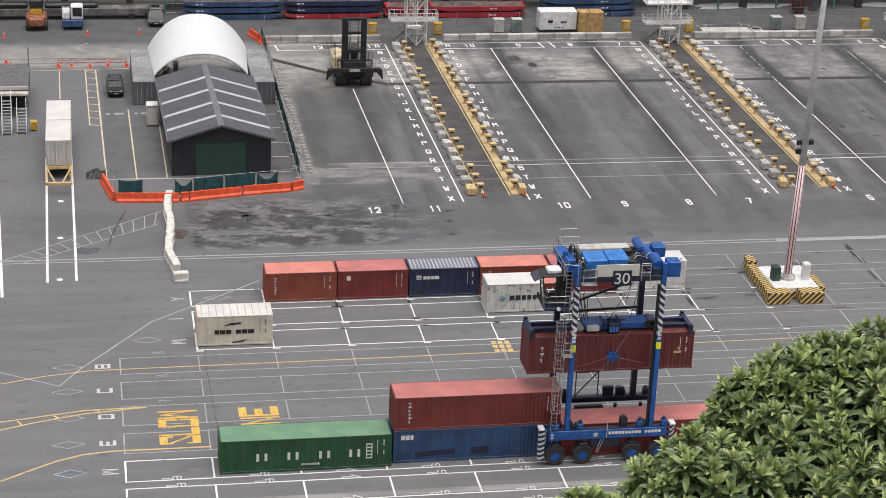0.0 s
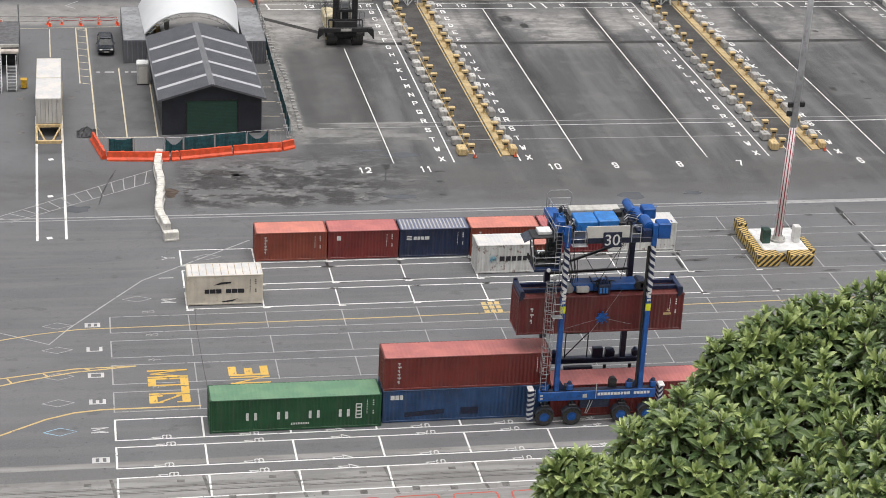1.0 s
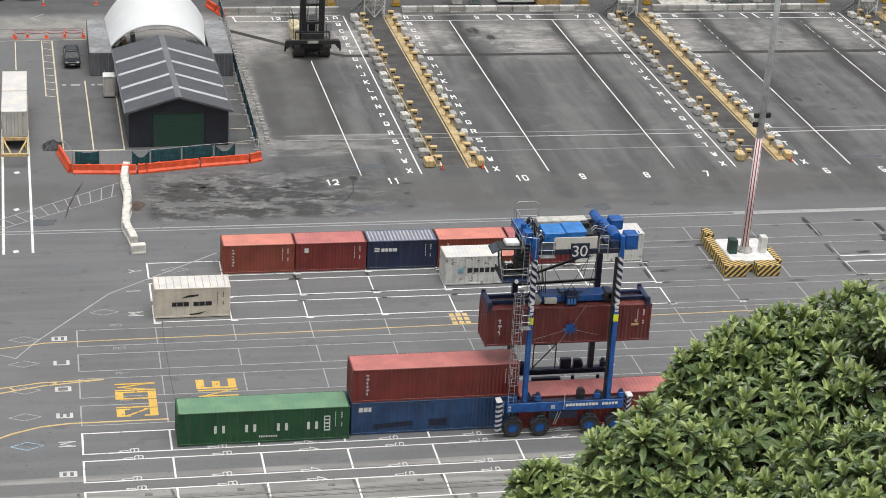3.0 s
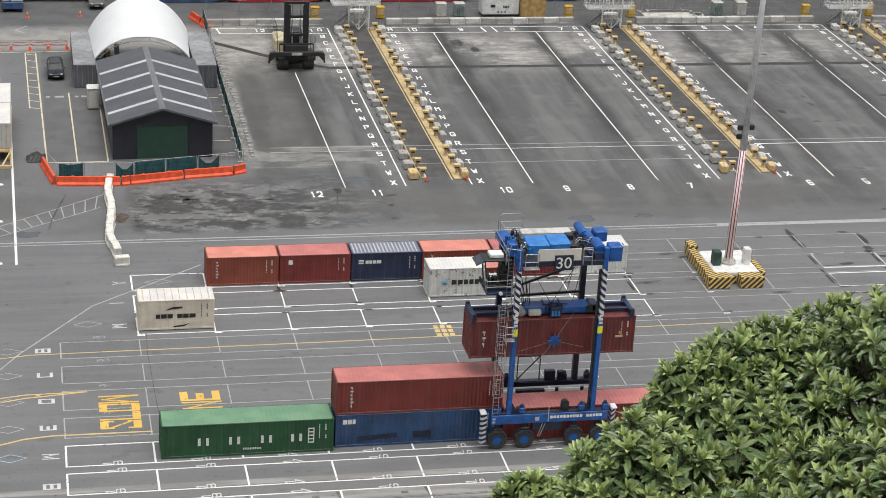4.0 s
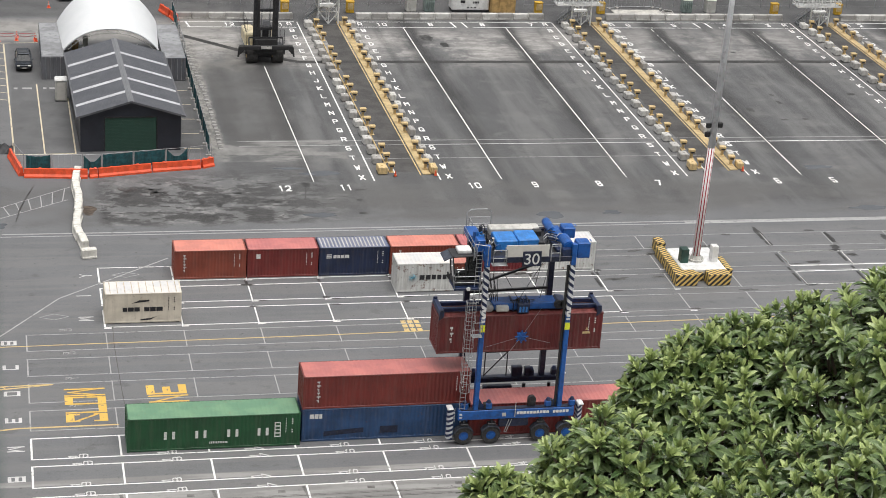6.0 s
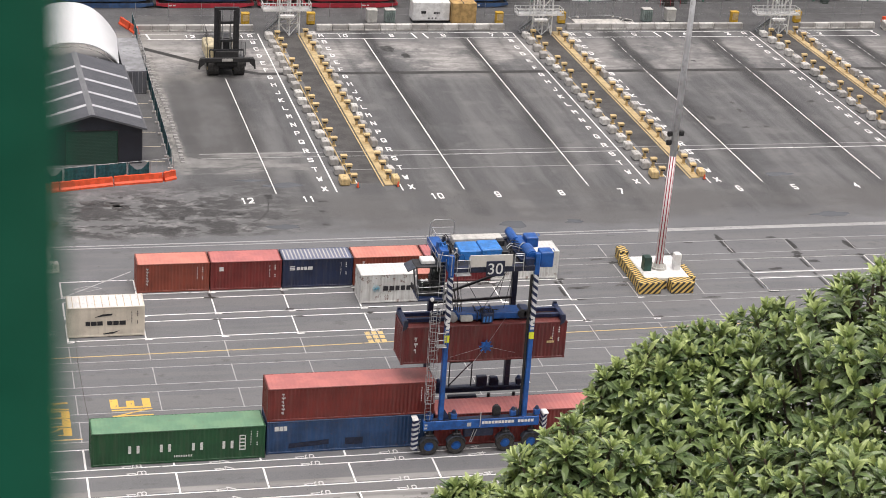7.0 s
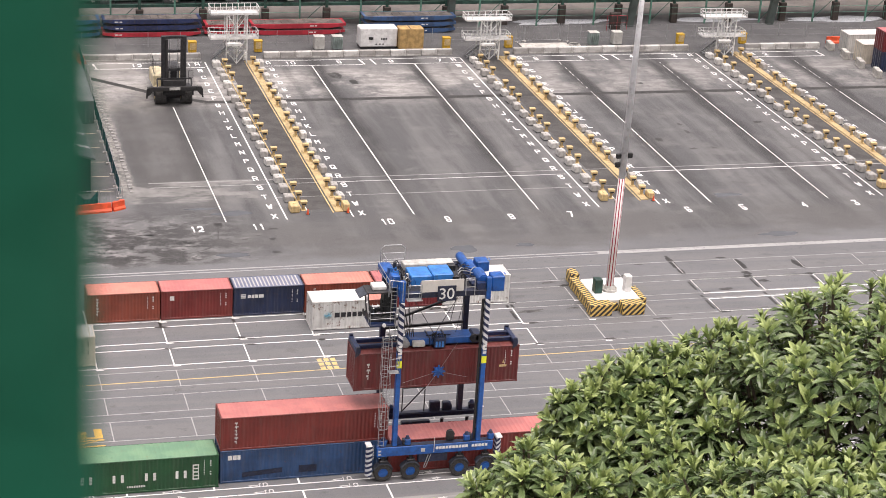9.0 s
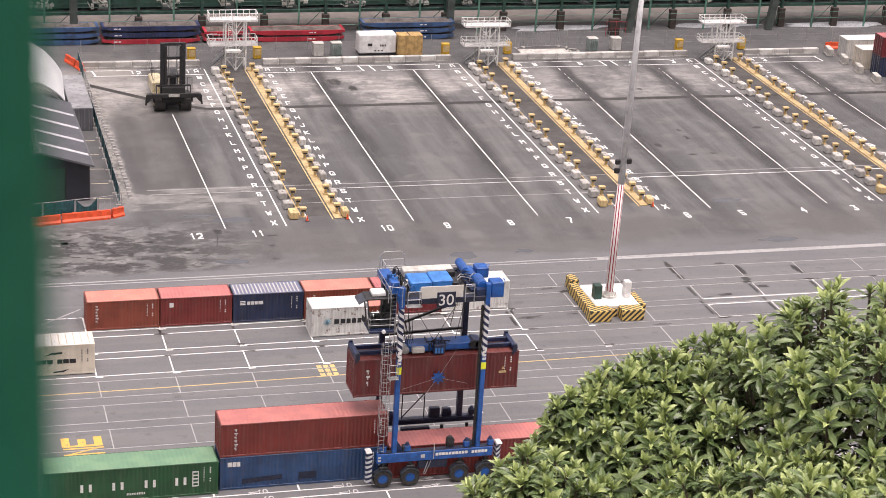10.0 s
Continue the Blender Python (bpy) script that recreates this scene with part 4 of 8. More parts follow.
MARK_WHITE = plain("white_lettering", (0.72, 0.72, 0.70), 0.55, 0.0, 0.1, 6.0)
MARK_BLACK = plain("black_lettering", (0.02, 0.02, 0.025), 0.55, 0.0, 0.1, 6.0)
MARK_BLUE = plain("pale_blue_emblem", (0.25, 0.55, 0.68), 0.55, 0.0, 0.1, 6.0)

H40 = 2.591
c = container("green forty-foot shipping container with white name marks", 0.0, 0.0, 0.0, GREEN_BOX)
bm = bmesh.new()
for i, x in enumerate((2.55, 4.75, 7.0, 9.15)):
    w = 0.78
    box(bm, x, x + 0.2, -0.012, -0.004, 0.92, 1.52), box(bm, x + w - 0.2, x + w, -0.012, -0.004, 0.92, 1.52)
split_part("name_mark", bm, MARK_WHITE, c, "widely spaced white name marks")
bm = bmesh.new()
box(bm, 10.35, 10.8, -0.012, -0.004, 0.75, 1.95)
part("white_panel", bm, MARK_WHITE, c, "white rectangle with stacked green symbols")
bm = bmesh.new()
for i in range(4):
    box(bm, 10.42, 10.73, -0.018, -0.013, 0.85 + i * 0.28, 1.02 + i * 0.28)
split_part("symbol", bm, GREEN_BOX, c)
bm = bmesh.new()
letter_bars(bm, 5.75, 0.45, [0.07] * 11, 0.16, 0.05)
part("small_marks", bm, MARK_WHITE, c)
code_bars(c, 12.192, H40, MARK_WHITE)

c = container("blue forty-foot container, scuffed, beneath a brown-red one", 12.36, 0.42, 0.0, BLUE_BOX)
bm = bmesh.new()
letter_bars(bm, 0.55, 1.85, [0.30, 0.28, 0.22], 0.36, 0.05)
split_part("name_mark", bm, MARK_WHITE, c)
bm = bmesh.new()
prism(bm, [(1.6, 0.42), (4.5, 0.62), (4.5, 1.0), (1.6, 0.80)], -0.012, -0.004)
box(bm, 5.7, 7.0, -0.012, -0.004, 0.5, 1.05)
split_part("painted_patch", bm, NAVY, c, "dark overpainted patches")
code_bars(c, 12.192, H40, MARK_WHITE)
c = container("brown-red forty-foot container stacked on a blue one", 12.36, 0.45, H40 + 0.004, BROWN_BOX)
upright_bars(c, 1.0, H40, MARK_WHITE, 6, 0.27)
code_bars(c, 12.192, H40, MARK_WHITE)
c = container("red forty-foot container with a pale pink-red roof", 24.63, 0.2, 0.0, RED_BOX)
code_bars(c, 12.192, H40, MARK_WHITE)
bm = bmesh.new()
box(bm, 0.55, 0.95, -0.012, -0.004, 1.85, 2.25)
part("emblem", bm, MARK_WHITE, c)
container("pale blue-grey forty-foot container at the row end", 37.0, 0.2, 0.0, box_paint("pale_blue_container_paint", (0.16, 0.24, 0.32), 0.1))

S20 = 6.058
ROW_Y = 29.24
for x, paint, label, kind in ((5.8, ORANGE_BOX, "orange-brown twenty-foot container with white name marks", "name"),
                              (11.95, RED_BOX, "dull red twenty-foot container with a small emblem", "emblem"),
                              (18.1, NAVY_BOX, "navy twenty-foot container with a pale ribbed roof", "flag"),
                              (24.24, ORANGE_BOX, "orange-brown twenty-foot container behind a white one", "name"),
                              (30.4, MAROON_BOX, "maroon twenty-foot container with a white name mark", "name"),
                              (36.56, GREY_BOX, "rust-stained white twenty-foot container at the row end", "dark")):
    c = container(label, x, ROW_Y, 0, paint, S20, 2.591, group="row of twenty-foot containers")
    code_bars(c, S20, H40, MARK_WHITE if kind != "dark" else MARK_BLACK)
    if kind == "name":
        upright_bars(c, 0.75, H40, MARK_WHITE, 6, 0.25)
    bm = bmesh.new()
    if kind == "emblem":
        box(bm, 0.75, 1.1, -0.012, -0.004, 1.75, 2.15)
        part("emblem", bm, MARK_WHITE, c)
    elif kind == "flag":
        for i in range(3):
            box(bm, 0.6, 1.05, -0.012, -0.004, 1.62 + i * 0.14, 1.71 + i * 0.14)
        letter_bars(bm, 1.2, 1.62, [0.27, 0.24, 0.27, 0.4], 0.3, 0.06)
        split_part("name_mark", bm, MARK_WHITE, c)
        bm = bmesh.new()
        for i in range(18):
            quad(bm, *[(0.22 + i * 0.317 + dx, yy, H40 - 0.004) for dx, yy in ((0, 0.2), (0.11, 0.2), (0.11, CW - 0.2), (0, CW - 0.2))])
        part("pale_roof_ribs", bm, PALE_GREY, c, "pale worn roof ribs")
    elif kind == "dark":
        letter_bars(bm, 0.9, 1.75, [0.2] * 10, 0.2, 0.06)
        split_part("name_mark", bm, MARK_BLACK, c)
    else:
        bm.free()

ROOF_RUST = plain("rusty_cream_paint", (0.50, 0.43, 0.32), 0.8, 0.0, 0.3, 3.0, (0.32, 0.18, 0.10), 0.5)
c = container("cream twenty-foot container with black name marks and rust", -0.39, 20.97, 0.03, CREAM_BOX, S20, 2.591, group="row of twenty-foot containers", smooth_side=True)
bm = bmesh.new()
letter_bars(bm, 1.4, 1.02, [0.36, 0.46, 0.42], 0.36, 0.05), letter_bars(bm, 3.1, 1.02, [0.42, 0.44, 0.5], 0.36, 0.05)
split_part("name_mark", bm, MARK_BLACK, c, "black name marks")
for zz, flip in ((1.72, 1), (0.42, -1)):
    bm = bmesh.new()
    prism(bm, [(2.1, zz), (2.7, zz + 0.22 * flip + 0.04), (3.5, zz + 0.30 * flip), (3.5, zz + 0.16 * flip), (2.7, zz + 0.08 * flip)] if flip > 0 else
          [(4.1, zz + 0.12), (3.6, zz - 0.14), (2.8, zz - 0.20), (2.8, zz - 0.10), (3.6, zz)], -0.012, -0.004)
    part("swoosh", bm, MARK_BLACK, c, "black curved stroke")
code_bars(c, S20, H40, MARK_BLACK)
bm = bmesh.new()
for i in range(10):
    quad(bm, *[(0.4 + i * 0.58 + dx, yy, H40 - 0.003) for dx, yy in ((0, 0.15), (0.07, 0.15), (0.07, CW - 0.15), (0, CW - 0.15))])
part("roof_bow", bm, ROOF_RUST, c, "rusty roof bows")
c = container("rust-streaked white twenty-foot container with blue emblem", 24.1, 25.4, 0.03, GREY_BOX, S20, 2.591, group="row of twenty-foot containers")
bm = bmesh.new()
letter_bars(bm, 1.95, 1.12, [0.42, 0.4, 0.34, 0.36, 0.34, 0.38], 0.42, 0.12)
split_part("name_mark", bm, MARK_BLACK, c, "dark name marks")
bm = bmesh.new()
for i in range(7):
    a = math.pi * i / 7
    bar(bm, (1.35 - 0.33 * math.cos(a), -0.008, 1.33 - 0.33 * math.sin(a)), (1.35 + 0.33 * math.cos(a), -0.008, 1.33 + 0.33 * math.sin(a)), 0.07, 0.006)
part("emblem", bm, MARK_BLUE, c, "pale blue star emblem")
code_bars(c, S20, H40, MARK_BLACK)

# ---------- straddle carrier lifting a container ----------
CX = 1.3
sc = thing("straddle_carrier", "blue straddle carrier with striped legs lifting a maroon container", "straddle carrier", CX, 0, 0)
STRIPE_N = Nodes("striped_leg_paint")
_v = STRIPE_N.math("FRACT", STRIPE_N.math("MULTIPLY", STRIPE_N.math("ADD", STRIPE_N.axis(2), STRIPE_N.math("MULTIPLY", STRIPE_N.axis(0), 0.8)), 1.9))
LEG_STRIPE = STRIPE_N.finish(STRIPE_N.mix(STRIPE_N.math("GREATER_THAN", _v, 0.5), (0.62, 0.63, 0.64), (0.01, 0.018, 0.06)), 0.5)
GUARD_N = Nodes("striped_guard_paint")
_v = GUARD_N.math("FRACT", GUARD_N.math("MULTIPLY", GUARD_N.math("ADD", GUARD_N.axis(2), GUARD_N.math("MULTIPLY", GUARD_N.axis(0), -0.6)), 2.6))
GUARD_STRIPE = GUARD_N.finish(GUARD_N.mix(GUARD_N.math("GREATER_THAN", _v, 0.5), (0.55, 0.56, 0.57), (0.012, 0.02, 0.07)), 0.55)

GUARD_GREY = plain("dark_blue_grey_paint", (0.045, 0.055, 0.075), 0.6, 0.0, 0.3, 3.0)
NEAR_Y, FAR_Y = -0.85, 4.15
for side, y in ((1, NEAR_Y), (-1, FAR_Y)):
    # far side swaps blue for navy: its shade is in the colour
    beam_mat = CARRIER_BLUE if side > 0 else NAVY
    bm = bmesh.new()
    box(bm, 22.1, 30.75, y - 0.27, y + 0.27, 2.05 if side > 0 else 2.4, 2.78, 0.03)
    beam = part("bottom_beam", bm, beam_mat, sc, "blue bottom beam" if side > 0 else "far bottom beam, navy to carry its shade")
    bm = bmesh.new()
    box(bm, 22.3, 30.6, y - 0.22, y + 0.22, 2.78, 2.82), box(bm, 25.2, 27.4, y - 0.2, y + 0.2, 1.35, 2.05, 0.05)
    part("beam_deck", bm, NAVY, beam)
    for x in (22.65, 24.68, 28.35, 30.3):
        bm = bmesh.new()
        prof = [(0.36, 0.19), (0.60, 0.21), (0.68, 0.19), (0.70, 0.12), (0.70, -0.12), (0.68, -0.19), (0.60, -0.21), (0.36, -0.19)]
        rings = [[bm.verts.new((r * math.cos(2 * math.pi * i / 28), q, r * math.sin(2 * math.pi * i / 28))) for r, q in prof] for i in range(28)]
        for i in range(28):
            for j in range(len(prof)):
                bm.faces.new((rings[i][j], rings[(i + 1) % 28][j], rings[(i + 1) % 28][(j + 1) % len(prof)], rings[i][(j + 1) % len(prof)]))
        w = part("wheel", bm, TYRE, sc, "dusty black tyre")
        w.location = (x, y, 0.70)
        bm = bmesh.new()
        rod(bm, (0, -0.14, 0), (0, 0.14, 0), 0.37, 20), rod(bm, (0, -0.2, 0), (0, 0.2, 0), 0.17, 14)
        for i in range(8):
            a = 2 * math.pi * i / 8
            rod(bm, (0.27 * math.cos(a), -0.16, 0.27 * math.sin(a)), (0.27 * math.cos(a), -0.12, 0.27 * math.sin(a)), 0.025, 6)
        part("rim", bm, CARRIER_BLUE, w, "blue wheel rim")
        bm = bmesh.new()
        n = 12
        for i in range(n):
            a0, a1 = math.pi * (0.12 + 0.76 * i / n), math.pi * (0.12 + 0.76 * (i + 1) / n)
            quad(bm, *[(x + 0.79 * math.cos(a), yy, 0.70 + 0.79 * math.sin(a)) for a, yy in ((a0, y - 0.25), (a1, y - 0.25), (a1, y + 0.25), (a0, y + 0.25))])
            quad(bm, *[(x + r * math.cos(a), y - 0.25, 0.70 + r * math.sin(a)) for a, r in ((a0, 0.79), (a1, 0.79), (a1, 0.72), (a0, 0.72))])
        part("mudguard", bm, GUARD_GREY, sc, "curved dark blue-grey mudguard")
        bm = bmesh.new()
        rod(bm, (x, y, 1.4), (x, y, 2.1), 0.13, 10), box(bm, x - 0.3, x + 0.3, y - 0.2, y + 0.2, 1.52, 1.68, 0.03)
        part("suspension", bm, DARK_STEEL, sc)
    for x, s in ((21.75, -1), (31.0, 1)):
        bm = bmesh.new()
        pts = []
        for i in range(9):
            a = math.pi * i / 8
            pts.append((x + s * 0.42 * math.sin(a), y - 0.36 * math.cos(a)))
        lo = [bm.verts.new((u, v, 0.55)) for u, v in pts]
        hi = [bm.verts.new((u, v, 2.95)) for u, v in pts]
        for i in range(8):
            bm.faces.new((lo[i], lo[i + 1], hi[i + 1], hi[i]))
        bm.faces.new(hi), bm.faces.new(lo[::-1]), bm.faces.new((lo[0], hi[0], hi[8], lo[8]))
        part("bumper_guard", bm, GUARD_STRIPE, sc, "white and navy striped bumper guard")
        block("guard_cap", (min(x, x + s * 0.45), max(x, x + s * 0.45), y - 0.38, y + 0.38, 2.95, 3.06), WHITE, sc, "white cap", 0.05)
    for x in (23.4, 29.62):
        if side > 0:
            block("leg", (x - 0.17, x + 0.17, y - 0.2, y + 0.2, 2.78, 10.1), CARRIER_BLUE, sc, "blue leg", 0.03)
            block("striped_leg", (x - 0.175, x + 0.175, y - 0.205, y + 0.205, 10.1, 14.0), LEG_STRIPE, sc, "leg with slanting white and navy stripes", 0.03)
            block("leg_head", (x - 0.17, x + 0.17, y - 0.2, y + 0.2, 14.0, 15.6), CARRIER_BLUE, sc, "", 0.03)
            block("reflector", (x - 0.18, x + 0.18, y - 0.21, y - 0.1, 9.0, 9.55), SAFETY_YELLOW, sc, "fluorescent yellow band", 0.005)
            bm = bmesh.new()
            for i in range(4):
                box(bm, x - 0.13, x + 0.13, y - 0.213, y - 0.205, 9.75 + i * 0.27, 9.93 + i * 0.27)
            split_part("leg_mark", bm, MARK_WHITE, sc)
            bm = bmesh.new()
            s = 1 if x < 26 else -1
            prism(bm, [(x, 2.78), (x + s * 0.75, 2.78), (x, 4.0)], y + 0.0, y + 0.08)
            part("gusset", bm, NAVY_BLUE, sc)
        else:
            # far legs and motors also hold their shade as navy colour
            block("leg", (x - 0.2, x + 0.2, y - 0.22, y + 0.22, 2.78, 14.8), NAVY, sc, "far leg, its shade put into a dark colour", 0.03)
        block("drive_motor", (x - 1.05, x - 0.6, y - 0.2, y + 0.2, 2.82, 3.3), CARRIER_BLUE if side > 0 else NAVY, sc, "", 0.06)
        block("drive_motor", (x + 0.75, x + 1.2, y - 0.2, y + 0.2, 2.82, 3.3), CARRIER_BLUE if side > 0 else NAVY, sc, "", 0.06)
        bm = bmesh.new()
        rod(bm, (x - 0.82, y, 3.3), (x - 0.82, y, 3.5), 0.2, 12, 0.1), rod(bm, (x + 0.97, y, 3.3), (x + 0.97, y, 3.5), 0.2, 12, 0.1)
        part("motor_cap", bm, NAVY_BLUE, sc, "dark blue domed caps")
    if side > 0:
        bm = bmesh.new()
        letter_bars(bm, 26.45, 2.38, [0.20] * 10, 0.22, 0.045, y - 0.285), letter_bars(bm, 29.15, 2.38, [0.2] * 5, 0.22, 0.045, y - 0.285)
        split_part("maker_mark", bm, MARK_WHITE, sc, "white maker's marks")
        bm = bmesh.new()
        box(bm, 25.35, 25.65, y - 0.285, y - 0.275, 2.25, 2.55), rod(bm, (26.3, y - 0.35, 2.2), (26.3, y - 0.35, 3.4), 0.03, 6)
        for zz in (2.2, 2.45):
            box(bm, 22.2, 22.4, y - 0.285, y - 0.275, zz, zz + 0.14)
        split_part("sign_plate", bm, PALE_GREY, sc)
        bm = bmesh.new()
        rod(bm, (27.6, y, 3.35), (27.6, y + 0.3, 3.35), 0.3, 14), box(bm, 27.3, 27.9, y + 0.05, y + 0.3, 2.82, 3.4, 0.03), box(bm, 24.0, 24.5, y - 0.1, y + 0.25, 2.82, 3.25, 0.04), box(bm, 28.7, 29.15, y - 0.1, y + 0.25, 2.82, 3.35, 0.04)
        split_part("junction_box", bm, DARK_STEEL, sc)
        bm = bmesh.new()
        bar(bm, (25.9, y - 0.3, 2.0), (25.6, y - 0.3, 1.0), 0.05), bar(bm, (26.1, y - 0.3, 2.0), (25.75, y - 0.3, 1.0), 0.05), bar(bm, (25.6, y - 0.3, 1.0), (25.75, y - 0.3, 1.0), 0.05)
        part("step_frame", bm, STEEL, sc)
    else:
        bm = bmesh.new()
        for a, b in (((25.2, 2.8), (25.2, 4.9)), ((26.9, 2.8), (26.9, 4.9)), ((25.2, 4.8), (26.9, 4.8)), ((25.2, 2.9), (26.9, 4.8))):
            bar(bm, (a[0], y, a[1]), (b[0], y, b[1]), 0.07)
        part("guard_frame", bm, DARK_STEEL, sc)
        bm = bmesh.new()
        box(bm, 27.3, 28.1, y - 0.2, y + 0.2, 2.8, 3.6, 0.05), box(bm, 28.3, 28.8, y - 0.2, y + 0.2, 2.8, 3.5, 0.05)
        split_part("power_box", bm, NAVY, sc)

# upper frame
for y, m in ((NEAR_Y, TAN), (FAR_Y, None)):
    block("top_beam", (23.55, 29.45, y - 0.18, y + 0.25, 14.3, 14.7), NAVY, sc, "dark top beam", 0.03)
    if m:
        block("top_panel", (24.65, 27.75, y - 0.24, y - 0.18, 14.75, 15.65), m, sc, "warm grey panel", 0.02)
for x in (23.4, 29.62):
    block("cross_beam", (x - 0.22, x + 0.22, NEAR_Y, FAR_Y, 14.3, 14.9), CARRIER_BLUE, sc, "blue cross beam", 0.04)
block("engine_deck", (23.6, 29.4, NEAR_Y + 0.3, FAR_Y - 0.2, 14.5, 14.6), DARK_STEEL, sc)
block("fleet_panel", (25.85, 27.2, NEAR_Y - 0.30, NEAR_Y - 0.25, 14.05, 15.2), NAVY, sc, "navy panel with the fleet number", 0.02)
ob = writing("fleet_number", "30", MARK_WHITE, 25.92, NEAR_Y - 0.31, 14.22, 0.84, 0.84, 0, sc, True)
for x0, x1, y0, y1, z0, z1, m in ((24.35, 25.9, 0.5, 2.3, 14.6, 15.32, LIGHT_BLUE), (25.93, 27.45, 0.5, 2.3, 14.6, 15.38, LIGHT_BLUE), (24.5, 28.2, 3.2, 4.1, 14.6, 15.12, PALE_GREY),
                                  (29.75, 30.7, 2.6, 3.6, 14.5, 15.3, CARRIER_BLUE), (30.05, 31.0, -0.3, 0.7, 14.2, 15.35, CARRIER_BLUE)):
    hb = block("machine_cover", (x0, x1, y0, y1, z0, z1), m, sc, "", 0.06)
    bm = bmesh.new()
    for i in range(5):
        box(bm, x0 + 0.2 + i * 0.2, x0 + 0.3 + i * 0.2, y0 + 0.3, y1 - 0.3, z1, z1 + 0.012)
    part("louvre", bm, m, hb)
for y0, y1, x, z, r in ((-0.5, 1.0, 29.35, 15.2, 0.40), (1.2, 2.4, 29.15, 15.1, 0.33), (2.5, 4.4, 28.95, 15.1, 0.32)):
    bm = bmesh.new()
    rod(bm, (x, y0, z), (x, y1, z), r, 18), rod(bm, (x, y0 - 0.08, z), (x, y1 + 0.08, z), r * 0.8, 18)
    part("hoist_drum", bm, CARRIER_BLUE, sc, "blue hoist cylinder")
bm = bmesh.new()
prism(bm, [(28.75, 14.9), (29.0, 14.35), (29.3, 14.35), (29.4, 15.2), (28.8, 15.2)], NEAR_Y - 0.15, NEAR_Y + 0.3)
box(bm, 28.6, 29.7, -0.2, 3.6, 14.65, 14.85, 0.03)
part("hoist_frame", bm, NAVY_BLUE, sc)
bm = bmesh.new()
box(bm, 22.7, 23.3, -0.4, 0.4, 14.9, 15.8, 0.05), rod(bm, (22.9, 1.0, 14.8), (22.9, 1.0, 15.9), 0.2, 12), box(bm, 22.6, 23.5, 1.6, 3.4, 14.8, 15.3, 0.05)
split_part("hydraulic_unit", bm, CARRIER_BLUE, sc)
bm = bmesh.new()
rod(bm, (23.3, 0.9, 14.6), (23.3, 0.9, 15.6), 0.16, 10), rod(bm, (23.6, 2.4, 14.6), (23.6, 2.4, 15.7), 0.13, 10), box(bm, 27.3, 27.9, 0.5, 1.5, 14.6, 15.2, 0.05), box(bm, 27.4, 28.0, 2.0, 2.5, 14.6, 15.4, 0.05)
split_part("exhaust", bm, DARK_STEEL, sc)


def rail_fence(parent, corners, z0, z1, name="handrail", mat_=None, closed=False, r=0.025, step=1.2):
    bm = bmesh.new()
    pts = list(corners) + ([corners[0]] if closed else [])
    for a, b in zip(pts, pts[1:]):
        for z in (z1, (z0 + z1) / 2):
            rod(bm, (a[0], a[1], z), (b[0], b[1], z), r, 6)
        n = max(1, round(math.dist(a, b) / step))
        for i in range(n + 1):
            x, y = a[0] + (b[0] - a[0]) * i / n, a[1] + (b[1] - a[1]) * i / n
            rod(bm, (x, y, z0), (x, y, z1), r, 6)
    return part(name, bm, mat_ or STEEL, parent)


block("walkway", (23.6, 24.7, NEAR_Y - 0.7, NEAR_Y - 0.1, 14.3, 14.36), STEEL, sc, "", 0.01)
rail_fence(sc, [(23.65, NEAR_Y - 0.68), (24.6, NEAR_Y - 0.68), (24.6, NEAR_Y - 0.2)], 14.3, 15.5)
rail_fence(sc, [(27.85, NEAR_Y - 0.4), (28.5, NEAR_Y - 0.4)], 14.55, 15.6)
rail_fence(sc, [(23.2, 3.3), (23.2, 4.3), (24.8, 4.3)], 14.6, 15.6)
rail_fence(sc, [(22.6, 3.3), (22.6, -0.6)], 14.6, 15.4)



def hose(name, pts, r, material, parent):
    bm = bmesh.new()
    for a, b in zip(pts, pts[1:]):
        rod(bm, a, b, r, 6)
    return part(name, bm, material, parent)


# pipes, hoses and valve blocks on the deck
rp = random.Random(12)
for i in range(9):
    x, y = rp.uniform(22.7, 24.1), rp.uniform(-0.6, 2.6)
    z, k = rp.uniform(14.75, 15.1), rp.uniform(0.3, 0.8)
    hose("hydraulic_hose", [(x, y, z), (x + 0.1, y, z + k), (x + 0.3, y + 0.1, z + k + 0.1), (x + 0.5, y + 0.2, z + k * 0.7), (x + 0.55, y + 0.25, 14.7)], rp.uniform(0.025, 0.045), rp.choice((BLACK, STEEL, CARRIER_BLUE)), sc)
for i in range(6):
    x, y = rp.uniform(27.6, 29.0), rp.uniform(0.0, 3.0)
    hose("hydraulic_hose", [(x, y, 14.65), (x + 0.05, y, 15.3), (x + 0.3, y + 0.1, 15.5), (x + 0.8, y + 0.2, 15.35), (29.7, y + 0.2, 14.9)], 0.035, rp.choice((BLACK, STEEL, DARK_STEEL)), sc)
for i in range(6):
    x, y = 22.75 + 0.24 * i, rp.uniform(-0.3, 2.4)
    block("valve_block", (x, x + 0.16, y, y + 0.2, 14.85, 15.1 + 0.5 * rp.random()), rp.choice((STEEL, CARRIER_BLUE, DARK_STEEL, PALE_GREY)), sc, "", 0.02)
